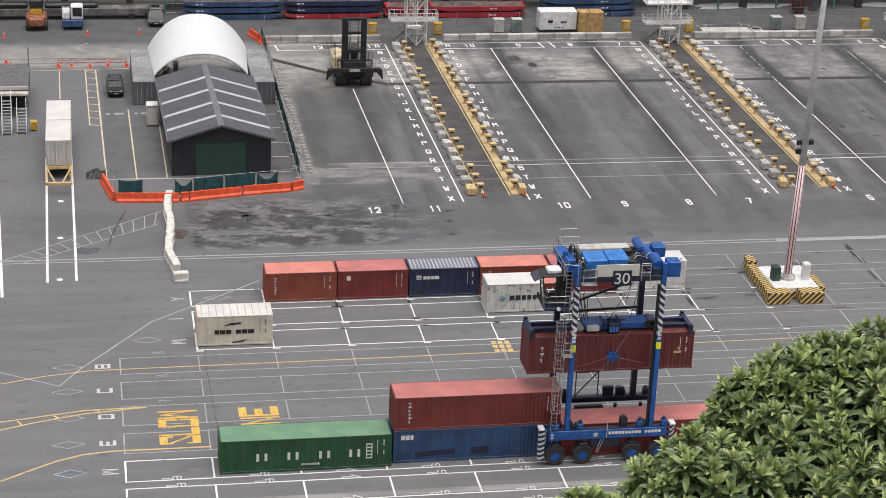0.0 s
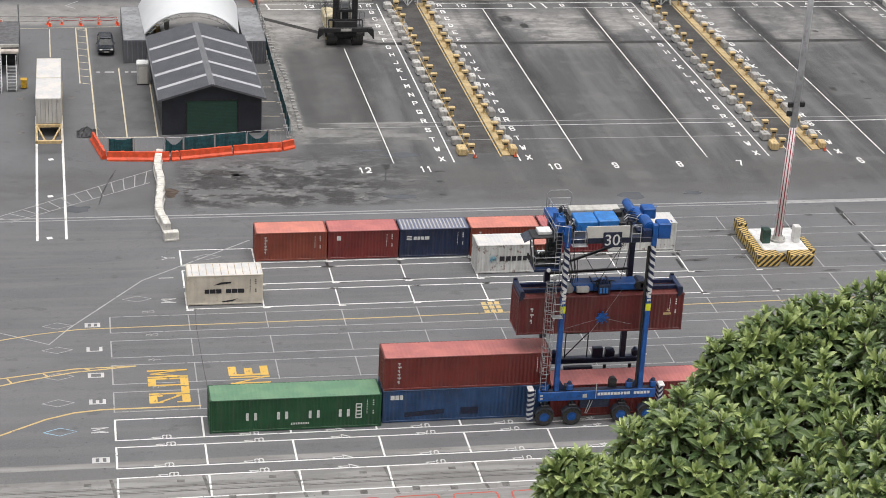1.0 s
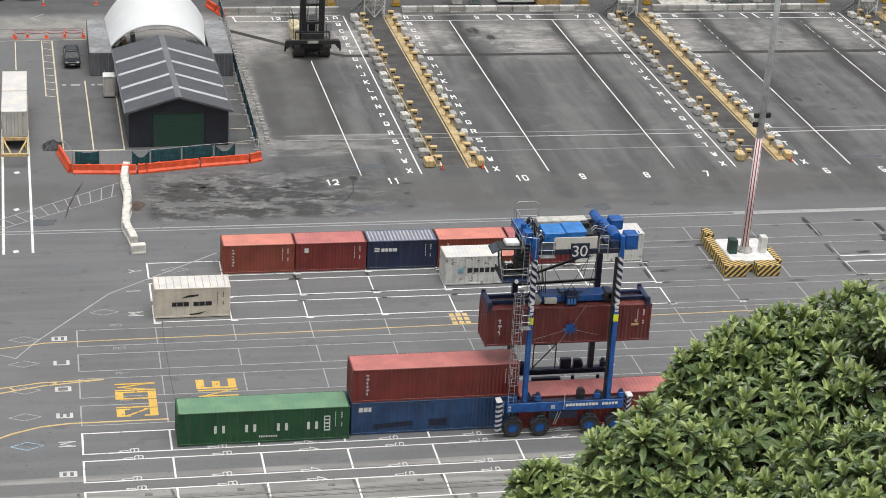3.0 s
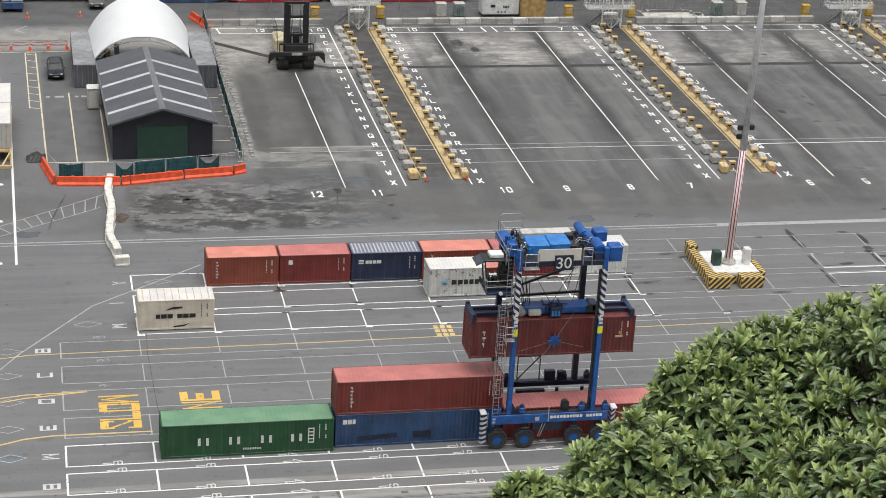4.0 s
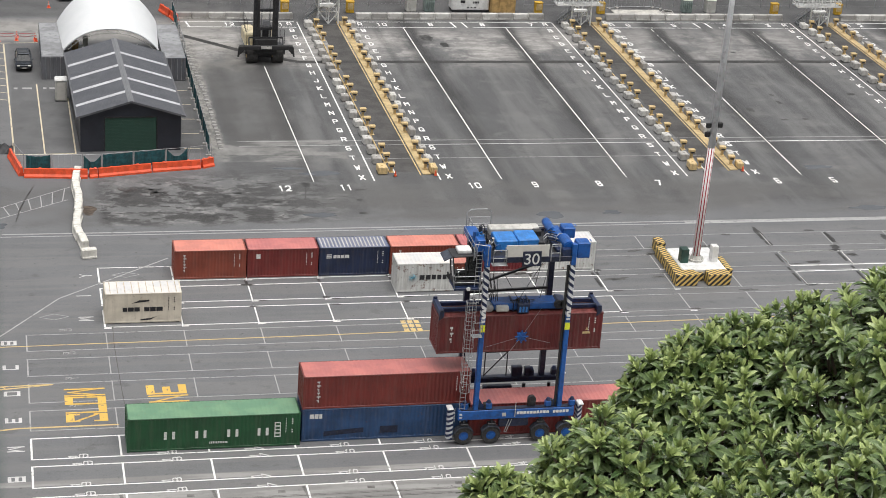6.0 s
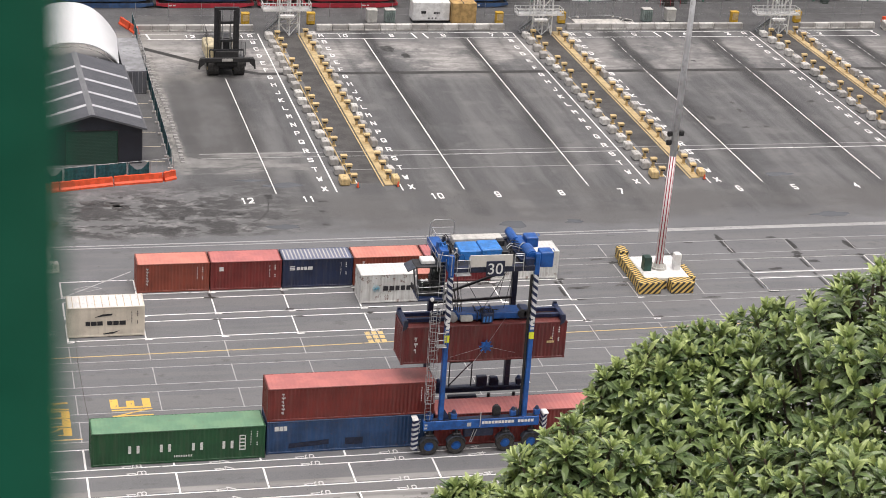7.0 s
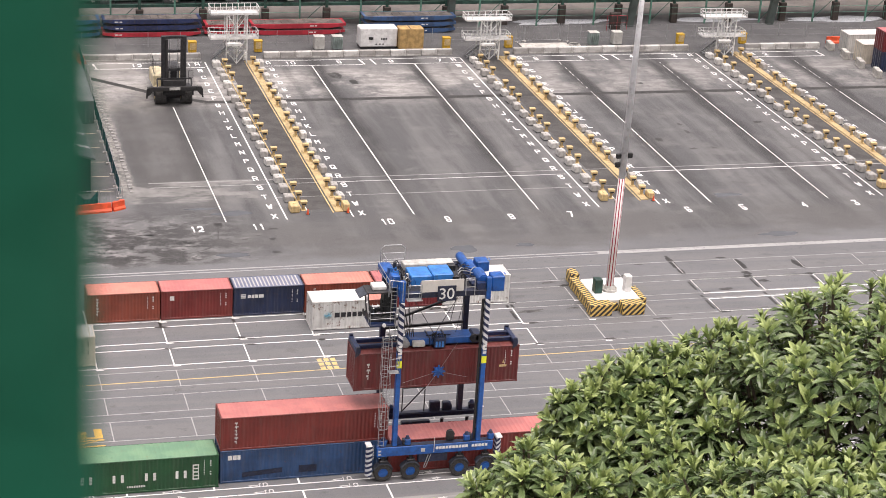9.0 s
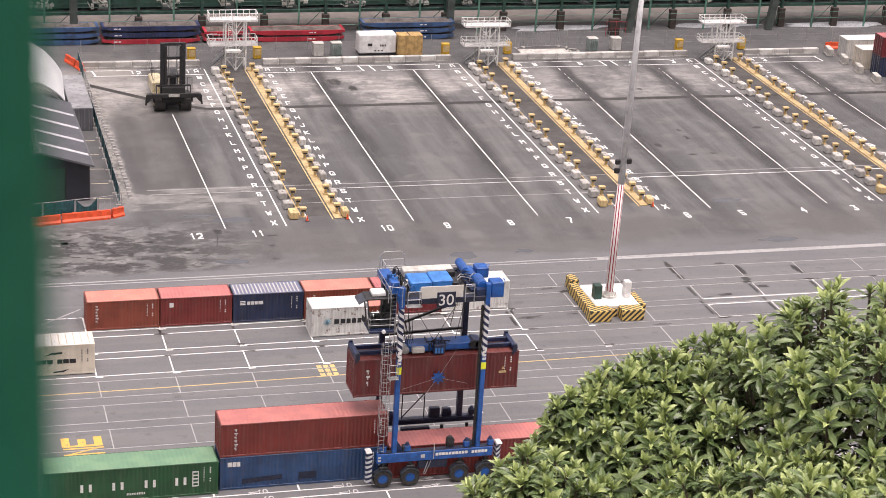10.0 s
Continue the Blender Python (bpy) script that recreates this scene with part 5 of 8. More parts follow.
for y in (0.2, 0.75):
    bm = bmesh.new()
    bar(bm, (22.75, y, 14.8), (22.95, y, 16.0), 0.07), bar(bm, (23.45, y, 14.8), (23.25, y, 16.0), 0.07), bar(bm, (22.85, y, 15.3), (23.35, y, 15.3), 0.06), bar(bm, (22.92, y, 15.9), (23.28, y, 15.9), 0.06), bar(bm, (22.8, y, 14.9), (23.3, y, 15.7), 0.05)
    part("winch_frame", bm, LIGHT_BLUE, sc)
for pts in ([(23.0, 4.2, 14.6), (23.0, 4.2, 16.0), (23.3, 4.2, 16.25), (24.5, 4.2, 16.25), (24.8, 4.2, 16.0), (24.8, 4.2, 14.6)], [(27.9, NEAR_Y - 0.3, 14.4), (27.9, NEAR_Y - 0.3, 15.7), (28.55, NEAR_Y - 0.3, 15.7), (28.55, NEAR_Y - 0.3, 14.4)],
            [(23.3, NEAR_Y - 0.5, 14.3), (23.3, NEAR_Y - 0.5, 15.75), (22.4, NEAR_Y - 0.1, 15.75), (22.4, NEAR_Y - 0.1, 14.5)]):
    hose("guard_hoop", pts, 0.03, STEEL, sc)

# driver's cab on its bracket
block("cab_floor", (21.2, 23.0, -0.75, 0.95, 12.15, 12.32), NAVY_BLUE, sc, "", 0.03)
bm = bmesh.new()
box(bm, 21.25, 22.95, -0.3, 0.9, 12.32, 12.7, 0.04)
cabin = part("cab_shell", bm, DARK_STEEL, sc, "dark driver's cab base")
for x, y, lean in ((21.3, -0.3, -0.22), (22.9, -0.3, 0), (21.3, 0.85, -0.22), (22.9, 0.85, 0), (22.1, -0.3, -0.05)):
    bm = bmesh.new()
    bar(bm, (x, y, 12.65), (x + lean, y, 14.55), 0.08)
    part("cab_pillar", bm, DARK_STEEL, cabin)
bm = bmesh.new()
bar(bm, (21.22, -0.32, 13.5), (22.9, -0.32, 13.5), 0.05)
part("cab_rail", bm, DARK_STEEL, cabin)
block("cab_roof", (20.95, 23.0, -0.4, 1.0, 14.5, 14.66), DARK_STEEL, cabin, "", 0.05)
block("back_panel", (22.3, 22.95, 0.1, 0.9, 12.7, 14.5), DARK_STEEL, cabin, "", 0.04)
CAB_GLASS = Nodes("cab_glass")
CAB_GLASS_MAT = CAB_GLASS.finish((0.80, 0.86, 0.86), 0.0)
CAB_GLASS.bsdf.inputs["Transmission Weight"].default_value = 1.0
CAB_GLASS.bsdf.inputs["IOR"].default_value = 1.12
for pts in ([(21.32, -0.29, 12.7), (22.88, -0.29, 12.7), (22.88, -0.29, 14.5), (21.1, -0.29, 14.5)],
            [(21.3, 0.86, 12.7), (21.3, -0.27, 12.7), (21.08, -0.27, 14.5), (21.08, 0.86, 14.5)],
            [(22.92, 0.86, 12.7), (22.92, -0.27, 12.7), (22.92, -0.27, 14.5), (22.92, 0.86, 14.5)]):
    bm = bmesh.new()
    quad(bm, *pts)
    part("cab_window", bm, CAB_GLASS_MAT, cabin, "clear cab window").visible_shadow = False
bm = bmesh.new()
box(bm, 21.75, 22.25, 0.15, 0.65, 12.7, 13.1, 0.06), box(bm, 22.15, 22.3, 0.15, 0.65, 13.1, 13.8, 0.05)
part("seat", bm, BLACK, cabin, "empty black seat")
block("console", (21.4, 21.6, -0.1, 0.7, 12.7, 13.25), DARK_STEEL, cabin, "", 0.03)
block("cab_cooler", (21.45, 22.45, -0.1, 0.8, 14.66, 14.95), WHITE, cabin, "white roof cooler", 0.05)
bm = bmesh.new()
prism(bm, [(20.45, 14.25), (21.1, 14.6), (21.1, 14.66), (20.45, 14.33)], -0.4, 1.0)
part("sun_visor", bm, GUARD_GREY, cabin)
rail_fence(sc, [(21.22, -0.3), (21.22, -0.73), (22.98, -0.73)], 12.3, 13.2)
bm = bmesh.new()
box(bm, 22.95, 23.25, 0.0, 0.8, 12.2, 14.6, 0.03), box(bm, 22.2, 23.4, 0.4, 0.7, 11.8, 12.15, 0.03)
part("cab_bracket", bm, NAVY_BLUE, sc)
bm = bmesh.new()
rod(bm, (22.2, -0.78, 12.3), (22.2, -0.9, 12.3), 0.14, 12)
part("work_lamp", bm, WHITE, sc)
bm = bmesh.new()
rod(bm, (20.95, -0.35, 13.3), (20.75, -0.5, 13.3), 0.03, 5), box(bm, 20.68, 20.78, -0.6, -0.4, 13.1, 13.5, 0.02)
part("mirror", bm, BLACK, cabin)

# caged ladder up the near leg
bm = bmesh.new()
lx, ly = 22.35, NEAR_Y - 0.25
for s in (-0.2, 0.2):
    rod(bm, (lx + s, ly, 2.9), (lx + s, ly, 11.6), 0.025, 6)
for i in range(29):
    rod(bm, (lx - 0.2, ly, 3.0 + i * 0.3), (lx + 0.2, ly, 3.0 + i * 0.3), 0.016, 5)
part("ladder", bm, STEEL, sc, "grey steel ladder")
bm = bmesh.new()
for i in range(11):
    z = 4.6 + i * 0.7
    ring = [(lx + 0.38 * math.cos(a), ly - 0.33 + 0.38 * math.sin(a)) for a in (math.pi * (0.8 + 1.4 * k / 8) for k in range(9))]
    for p, q in zip(ring, ring[1:]):
        rod(bm, (*p, z), (*q, z), 0.018, 5)
    if i < 10:
        for k in (1, 3, 5, 7):
            rod(bm, (*ring[k], z), (*ring[k], z + 0.7), 0.014, 5)
part("ladder_cage", bm, STEEL, sc, "hooped safety cage")
block("landing", (22.55, 23.3, NEAR_Y - 0.75, NEAR_Y - 0.2, 8.85, 8.9), STEEL, sc, "", 0.01)
rail_fence(sc, [(22.55, NEAR_Y - 0.73), (23.25, NEAR_Y - 0.73), (23.25, NEAR_Y - 0.25)], 8.9, 10.0)
bm = bmesh.new()
for s in (-0.2, 0.2):
    rod(bm, (22.9 + s, NEAR_Y + 0.3, 11.0), (22.9 + s, NEAR_Y + 0.3, 15.2), 0.025, 6)
for i in range(14):
    rod(bm, (22.7, NEAR_Y + 0.3, 11.1 + i * 0.3), (23.1, NEAR_Y + 0.3, 11.1 + i * 0.3), 0.016, 5)
part("ladder", bm, STEEL, sc)

# bracing and ropes
bm = bmesh.new()
bar(bm, (23.5, FAR_Y - 0.3, 9.9), (29.4, FAR_Y - 0.3, 10.1), 0.16), bar(bm, (23.5, FAR_Y - 0.3, 10.3), (28.3, FAR_Y - 0.3, 12.0), 0.15)
bar(bm, (23.5, FAR_Y, 3.0), (23.5, FAR_Y, 12), 0.1)
part("brace", bm, DARK_STEEL, sc, "dark diagonal braces")
bm = bmesh.new()
for a, b in (((24.6, 1.0, 10.6), (24.3, 1.0, 14.9)), ((28.0, 1.0, 10.6), (28.8, 1.0, 14.9)), ((24.6, 2.6, 10.6), (24.3, 2.6, 14.9)), ((28.0, 2.6, 10.6), (28.8, 2.6, 14.9)), ((26.2, 0.2, 10.9), (24.0, -0.6, 14.6)), ((26.2, 0.2, 10.9), (27.8, -0.6, 14.6))):
    rod(bm, a, b, 0.022, 5)
part("hoist_rope", bm, DARK_STEEL, sc)
bm = bmesh.new()
for i in range(10):
    a = i / 9
    rod(bm, (23.7 + 0.8 * a, 0.2 + 0.4 * (i % 3), 12.6), (24.2 + 0.6 * a, 0.4 + 0.3 * (i % 2), 10.7), 0.022, 5)
part("cable_loop", bm, BLACK, sc)
bm = bmesh.new()
rod(bm, (29.33, NEAR_Y + 0.05, 2.9), (29.33, NEAR_Y + 0.05, 13.9), 0.10, 8)
part("cable_duct", bm, BLACK, sc)

# spreader and the container it holds
# lighter than the side paint, with some sky sheen in the colour
MAROON_ROOF = plain("dull_maroon_roof", (0.20, 0.055, 0.050), 0.5, 0.0, 0.2, 1.0, (0.12, 0.06, 0.05), 0.4)
CZ = 6.72
sp = thing("container_spreader", "blue telescopic container spreader clamped on a maroon container", "spreader", CX + 0.45, 0, 0)
top = CZ + 2.896
for y in (1.15, 2.15):
    block("side_beam", (20.15, 31.95, y - 0.12, y + 0.12, top + 0.06, top + 0.36), NAVY_BLUE, sp, "deep blue telescopic beam", 0.03)
for x in (20.1, 31.75):
    block("end_beam", (x, x + 0.35, 0.3, 2.75, top + 0.02, top + 0.42), NAVY_BLUE, sp, "", 0.04)
    for y in (0.28, 2.55):
        bm = bmesh.new()
        prism(bm, [(x - 0.05, top - 0.25), (x + 0.25, top - 0.05), (x + 0.3, top + 0.55), (x + 0.05, top + 0.55)], y, y + 0.2)
        part("corner_flipper", bm, NAVY, sp)
block("head_block", (24.1, 29.0, 0.85, 2.1, top + 0.15, top + 0.68), CARRIER_BLUE, sp, "blue head block", 0.06)
block("head_cover", (24.3, 25.2, 0.5, 0.9, top + 0.2, top + 0.6), PALE_GREY, sp, "", 0.04)
bm = bmesh.new()
box(bm, 25.85, 26.65, 0.35, 0.85, top + 0.1, top + 0.85, 0.04)
for i in range(3):
    rod(bm, (25.95 + i * 0.3, 0.5, top + 0.7), (26.05 + i * 0.2, 0.7, top + 1.15), 0.06, 6)
part("twistlock_drive", bm, NAVY_BLUE, sp)
rp = random.Random(5)
for i in range(7):
    x = 25.7 + 0.16 * i
    hose("hydraulic_hose", [(x, 0.6, top + 0.6), (x + 0.05, 0.7, top + 0.95 + 0.25 * rp.random()), (x + 0.3 * rp.uniform(-1, 1), 1.0, top + 0.9), (x + rp.uniform(-0.8, 0.8), 1.3, top + 0.7)], 0.035, rp.choice((BLACK, DARK_STEEL)), sp)
for x in (25.55, 26.75):
    block("head_rib", (x, x + 0.09, 0.8, 2.15, top + 0.12, top + 0.76), NAVY_BLUE, sp, "", 0.01)
for i in range(3):
    block("drive_slot", (25.93 + i * 0.23, 26.07 + i * 0.23, 0.33, 0.36, top + 0.2, top + 0.62), LIGHT_BLUE, sp, "", 0.01)
for x in (28.9, 29.35):
    bm = bmesh.new()
    rod(bm, (x, 0.7, top + 0.55), (x, 0.85, top + 0.55), 0.32, 16), rod(bm, (x, 0.66, top + 0.55), (x, 0.89, top + 0.55), 0.1, 10)
    part("rope_pulley", bm, DARK_STEEL, sp)
bm = bmesh.new()
prism(bm, [(28.4, top + 0.1), (29.7, top + 0.1), (29.5, top + 0.75), (28.9, top + 0.85)], 0.9, 1.9)
part("pulley_housing", bm, NAVY_BLUE, sp)
bm = bmesh.new()
rod(bm, (23.85, 0.8, top + 0.35), (23.85, 1.4, top + 0.35), 0.3, 16)
part("cable_basket", bm, STEEL, sp)
bm = bmesh.new()
rod(bm, (26.2, 0.2, 8.0), (26.2, 0.08, 8.0), 0.34, 12)
for i in range(8):
    a = math.pi * i / 4
    rod(bm, (26.2, 0.1, 8.0), (26.2 + 0.5 * math.cos(a), 0.1, 8.0 + 0.5 * math.sin(a)), 0.06, 5)
part("cable_drum", bm, CARRIER_BLUE, sp, "blue star-shaped drum")
bm = bmesh.new()
for dx, dz in ((-2.6, -0.75), (2.2, -0.6), (-1.1, -1.6), (1.3, 2.2)):
    rod(bm, (26.2, 0.1, 8.0), (26.2 + dx, 0.12, 8.0 + dz), 0.012, 4)
part("guide_wire", bm, STEEL, sp)
# red paint darkened to hold the shade cast by the spreader
c = container("maroon forty-foot high-cube container held up by the carrier", 20.5 + CX, 0.32, CZ, box_paint("shaded_red_container_paint", (0.125, 0.018, 0.018), 0.08, 0.15, 0.2), 12.192, 2.896, roof=MAROON_ROOF)
code_bars(c, 12.192, 2.896, MARK_WHITE)
upright_bars(c, 0.9, 2.5, MARK_WHITE, 3, 0.42)
bm = bmesh.new()
box(bm, 10.75, 11.3, -0.012, -0.004, 1.25, 1.42), prism(bm, [(10.95, 1.55), (11.15, 1.55), (11.05, 1.8)], -0.012, -0.004)
part("warning_label", bm, PALE_YELLOW, c)

# ---------- floodlight mast on its striped blocks ----------
HAZ = Nodes("black_yellow_stripes")
_v = HAZ.math("FRACT", HAZ.math("MULTIPLY", HAZ.math("ADD", HAZ.math("SUBTRACT", HAZ.axis(0), HAZ.axis(2)), HAZ.axis(1)), 1.85))
HAZARD = HAZ.finish(HAZ.mix(HAZ.math("GREATER_THAN", _v, 0.5), HAZ.mix(HAZ.noise(2.0), (0.62, 0.42, 0.11), (0.74, 0.54, 0.18)), HAZ.mix(HAZ.noise(3.0), (0.02, 0.02, 0.02), (0.05, 0.045, 0.04))), 0.6)
MAST_N = Nodes("red_white_mast_paint")
_a = MAST_N.t.nodes.new("ShaderNodeMath")
_a.operation = "ARCTAN2"
MAST_N.t.links.new(MAST_N.axis(1), _a.inputs[0]), MAST_N.t.links.new(MAST_N.axis(0), _a.inputs[1])
_v = MAST_N.math("FRACT", MAST_N.math("MULTIPLY", _a.outputs[0], 8 / math.pi / 2 * 1.0))
MAST_STRIPE = MAST_N.finish(MAST_N.mix(MAST_N.math("GREATER_THAN", _v, 0.62), (0.76, 0.73, 0.73), (0.33, 0.035, 0.05)), 0.5)

plinth = thing("mast_plinth", "white concrete plinth ringed by black and yellow striped blocks", "plinth", 52.3, 29.6, 0)
bm = bmesh.new()
box(bm, -2.45, 1.6, -3.2, 1.6, 0.0, 0.98, 0.08)
part("plinth_top", bm, WHITE, plinth, "white painted concrete top")
for x0, x1, y0, y1, h in ((-3.45, -1.45, -4.5, -3.3, 1.05), (-1.35, -0.6, -3.6, -3.22, 0.75), (-0.5, 1.55, -4.6, -3.4, 1.05), (-3.25, -2.5, -3.2, -0.3, 0.95), (-3.2, -2.48, -0.2, 2.3, 0.95), (-2.95, -2.15, 2.5, 3.9, 1.1), (1.65, 2.2, -3.2, -0.4, 0.95)):
    block("striped_block", (x0, x1, y0, y1, 0, h), HAZARD, plinth, "black and yellow striped concrete block", 0.04)
mast = thing("light_mast", "tall grey steel mast, red and white striped at its foot", "light mast", 51.76, 28.5, 0.98)
mast.matrix_basis = pose(51.7, 28.5, 0.98, 0, 0.85, 0)
bm = bmesh.new()
rod(bm, (0, 0, 0), (0, 0, 10.62), 0.36, 24, 0.31)
part("striped_shaft", bm, MAST_STRIPE, mast, "red and white vertical stripes", True)
bm = bmesh.new()
rod(bm, (0, 0, 10.62), (0, 0, 36), 0.31, 24, 0.17)
part("shaft", bm, plain("pale_grey_steel", (0.66, 0.67, 0.69), 0.45, 0.0, 0.1, 1.0), mast, "pale grey steel shaft", True)
bm = bmesh.new()
rod(bm, (0, 0, 0), (0, 0, 0.18), 0.72, 24), rod(bm, (0, 0, 0.18), (0, 0, 0.5), 0.5, 24, 0.38)
for i in range(14):
    a = 2 * math.pi * i / 14
    rod(bm, (0.62 * math.cos(a), 0.62 * math.sin(a), 0.18), (0.62 * math.cos(a), 0.62 * math.sin(a), 0.34), 0.04, 6)
part("base_flange", bm, PALE_GREY, mast)
bm = bmesh.new()
for s, z in ((-1, 12.4), (1, 12.45), (-1, 11.6)):
    box(bm, min(s * 0.3, s * 0.75), max(s * 0.3, s * 0.75), -0.15, 0.15, z, z + 0.45, 0.06)
    bar(bm, (0, 0, z + 0.2), (s * 0.4, 0, z + 0.2), 0.06)
split_part("camera_bracket", bm, BLACK, mast, "black boxes clamped to the shaft")
bm = bmesh.new()
box(bm, -2.0, 2.0, -1.2, 1.2, 34.8, 35.4, 0.1)
part("lamp_ring", bm, STEEL, mast)
cab = thing("control_cabinet", "dark green steel control cabinet on the mast plinth", "cabinet", 50.45, 28.3, 0.98)
block("cabinet_body", (-0.35, 0.35, -0.5, 0.3, 0, 1.3), DARK_GREEN, cab, "", 0.04)
cab = thing("control_cabinet", "white steel control cabinet on the mast plinth", "cabinet", 53.25, 28.2, 0.98)
block("cabinet_body", (-0.3, 0.3, -0.35, 0.35, 0, 1.5), WHITE, cab, "", 0.04)

# ---------- work shed with roller door ----------
ROOF_N = Nodes("ribbed_roof_sheet")
_r = ROOF_N.math("FRACT", ROOF_N.math("MULTIPLY", ROOF_N.axis(1), 4.0))
ROOF_GREY = ROOF_N.finish(ROOF_N.mix(ROOF_N.ramp(ROOF_N.noise(0.8, 5), 0.3, 0.7), (0.078, 0.082, 0.094), (0.100, 0.104, 0.116)), 0.5, 0.2, ROOF_N.ramp(_r, 0.3, 0.5), 0.02)
WALL_DARK = plain("charcoal_cladding", (0.026, 0.029, 0.038), 0.45, 0.1, 0.15, 0.6, (0.035, 0.037, 0.045), 0.3)
TRIM_GREY = plain("grey_roof_trim", (0.12, 0.124, 0.135), 0.5, 0.2, 0.15, 1.0)
DOOR_GREEN = plain("roller_door_green", (0.020, 0.060, 0.042), 0.6, 0.0, 0.06, 1.2, (0.024, 0.062, 0.045), 0.2)
SKYLIGHT = plain("translucent_sheet", (0.50, 0.51, 0.53), 0.4, 0.0, 0.1, 1.0)
shed = thing("work_shed", "charcoal steel shed with a green roller door and pale roof strips", "shed", 4.27, 60.15, 0, 1.3)
HW, SL, EZ, RZ = 4.87, 20.0, 3.72, 5.15


def wall_panel(x0, x1, z0, z1, y0, y1, name="wall"):
    return block(name, (x0, x1, y0, y1, z0, z1), WALL_DARK, shed, "", 0.0)


bm = bmesh.new()
prism(bm, [(-HW, 0), (-2.5, 0), (-2.5, 3.45), (2.5, 3.45), (2.5, 0), (HW, 0), (HW, EZ), (0, RZ - 0.03), (-HW, EZ)], 0.0, 0.15)
part("front_wall", bm, WALL_DARK, shed)
wall_panel(-HW, -HW + 0.15, 0, EZ, 0.15, SL, "side_wall")
wall_panel(HW - 0.15, HW, 0, EZ, 0.15, SL, "side_wall")
bm = bmesh.new()
prism(bm, [(-HW, 0), (HW, 0), (HW, EZ), (0, RZ - 0.03), (-HW, EZ)], SL - 0.15, SL)
part("back_wall", bm, WALL_DARK, shed)
bm = bmesh.new()
for i in range(23):
    box(bm, -2.48, 2.48, 0.05, 0.09, i * 0.15, i * 0.15 + 0.147, 0.004)
split_part("door_slat", bm, DOOR_GREEN, shed, "dark green roller door")
bm = bmesh.new()
box(bm, -2.62, -2.5, -0.03, 0.15, 0, 3.57), box(bm, 2.5, 2.62, -0.03, 0.15, 0, 3.57), box(bm, -2.5, 2.5, -0.03, 0.15, 3.45, 3.57)
part("door_frame", bm, DARK_STEEL, shed)
EW = HW + 0.32
ez = RZ - (RZ - EZ) * EW / HW + 0.03
for s in (-1, 1):
    bm = bmesh.new()
    quad(bm, (0, -0.35, RZ + 0.06), (0, SL + 0.2, RZ + 0.06), (s * EW, SL + 0.2, ez), (s * EW, -0.35, ez))
    quad(bm, (0, -0.35, RZ - 0.02), (0, SL + 0.2, RZ - 0.02), (s * EW, SL + 0.2, ez - 0.08), (s * EW, -0.35, ez - 0.08))
    quad(bm, (0, -0.35, RZ + 0.06), (s * EW, -0.35, ez), (s * EW, -0.35, ez - 0.08), (0, -0.35, RZ - 0.02))
    roof = part("roof", bm, ROOF_GREY, shed, "ribbed grey roof slope")
    for y in (2.65, 6.75, 10.95, 15.15):
        bm = bmesh.new()
        t0, t1 = 0.055, 0.985
        quad(bm, *[(s * EW * t, yy, RZ + 0.06 + (ez - RZ - 0.06) * t + 0.02) for t, yy in ((t0, y), (t0, y + 0.65), (t1, y + 0.65), (t1, y))])
        part("skylight_strip", bm, SKYLIGHT, roof, "pale translucent roof sheet")
    bm = bmesh.new()
    bar(bm, (s * (EW + 0.05), -0.35, ez - 0.04), (s * (EW + 0.05), SL + 0.2, ez - 0.04), 0.14)
    part("gutter", bm, TRIM_GREY, shed)
    bm = bmesh.new()
    bar(bm, (0, -0.38, RZ + 0.05), (s * EW, -0.38, ez - 0.01), 0.05, 0.2)
    part("barge_board", bm, TRIM_GREY, shed)
bm = bmesh.new()
prism(bm, [(-0.3, RZ - 0.01), (0, RZ + 0.11), (0.3, RZ - 0.01)], -0.36, SL + 0.2)
part("ridge_cap", bm, plain("ridge_metal", (0.20, 0.205, 0.215), 0.5, 0.3, 0.08, 0.5, (0.17, 0.17, 0.18), 0.2), shed)

# roof grey lighter than the walls, sky sheen included in the colour
SHED_ROOF = plain('grey_container_roof', (0.26, 0.265, 0.275), 0.5, 0.0, 0.25, 0.6, (0.10, 0.10, 0.10), 0.5)
# ---------- white fabric shelter between two grey containers ----------
for x, label in ((-3.72, "grey forty-foot container carrying a fabric shelter, doors closed"), (9.15, "grey forty-foot container carrying the shelter's other edge")):
    ob = container(label, x + CW, 82.2 if x < 0 else 81.6, 0, SHED_GREY, 12.4, 2.591, 90, "shelter containers", doors="left", roof=SHED_ROOF)
FABRIC_N = Nodes("white_fabric")
FABRIC = FABRIC_N.finish(FABRIC_N.mix(FABRIC_N.ramp(FABRIC_N.noise(0.5, 4), 0.3, 0.7), (0.78, 0.80, 0.82), (0.83, 0.845, 0.86)), 0.5, 0.0, FABRIC_N.noise(1.2, 3), 0.05)
_glow = FABRIC_N.t.nodes.new("ShaderNodeBsdfTranslucent")
_glow.inputs["Color"].default_value = (0.8, 0.8, 0.78, 1)
_both = FABRIC_N.t.nodes.new("ShaderNodeMixShader")
_both.inputs[0].default_value = 0.2
FABRIC_N.t.links.new(FABRIC_N.bsdf.outputs[0], _both.inputs[1]), FABRIC_N.t.links.new(_glow.outputs[0], _both.inputs[2])
FABRIC_N.t.links.new(_both.outputs[0], FABRIC_N.t.nodes["Material Output"].inputs["Surface"])
shelter = thing("fabric_shelter", "white arched fabric shelter open at the front", "shelter", 3.75, 84.4, 2.6)
bm = bmesh.new()


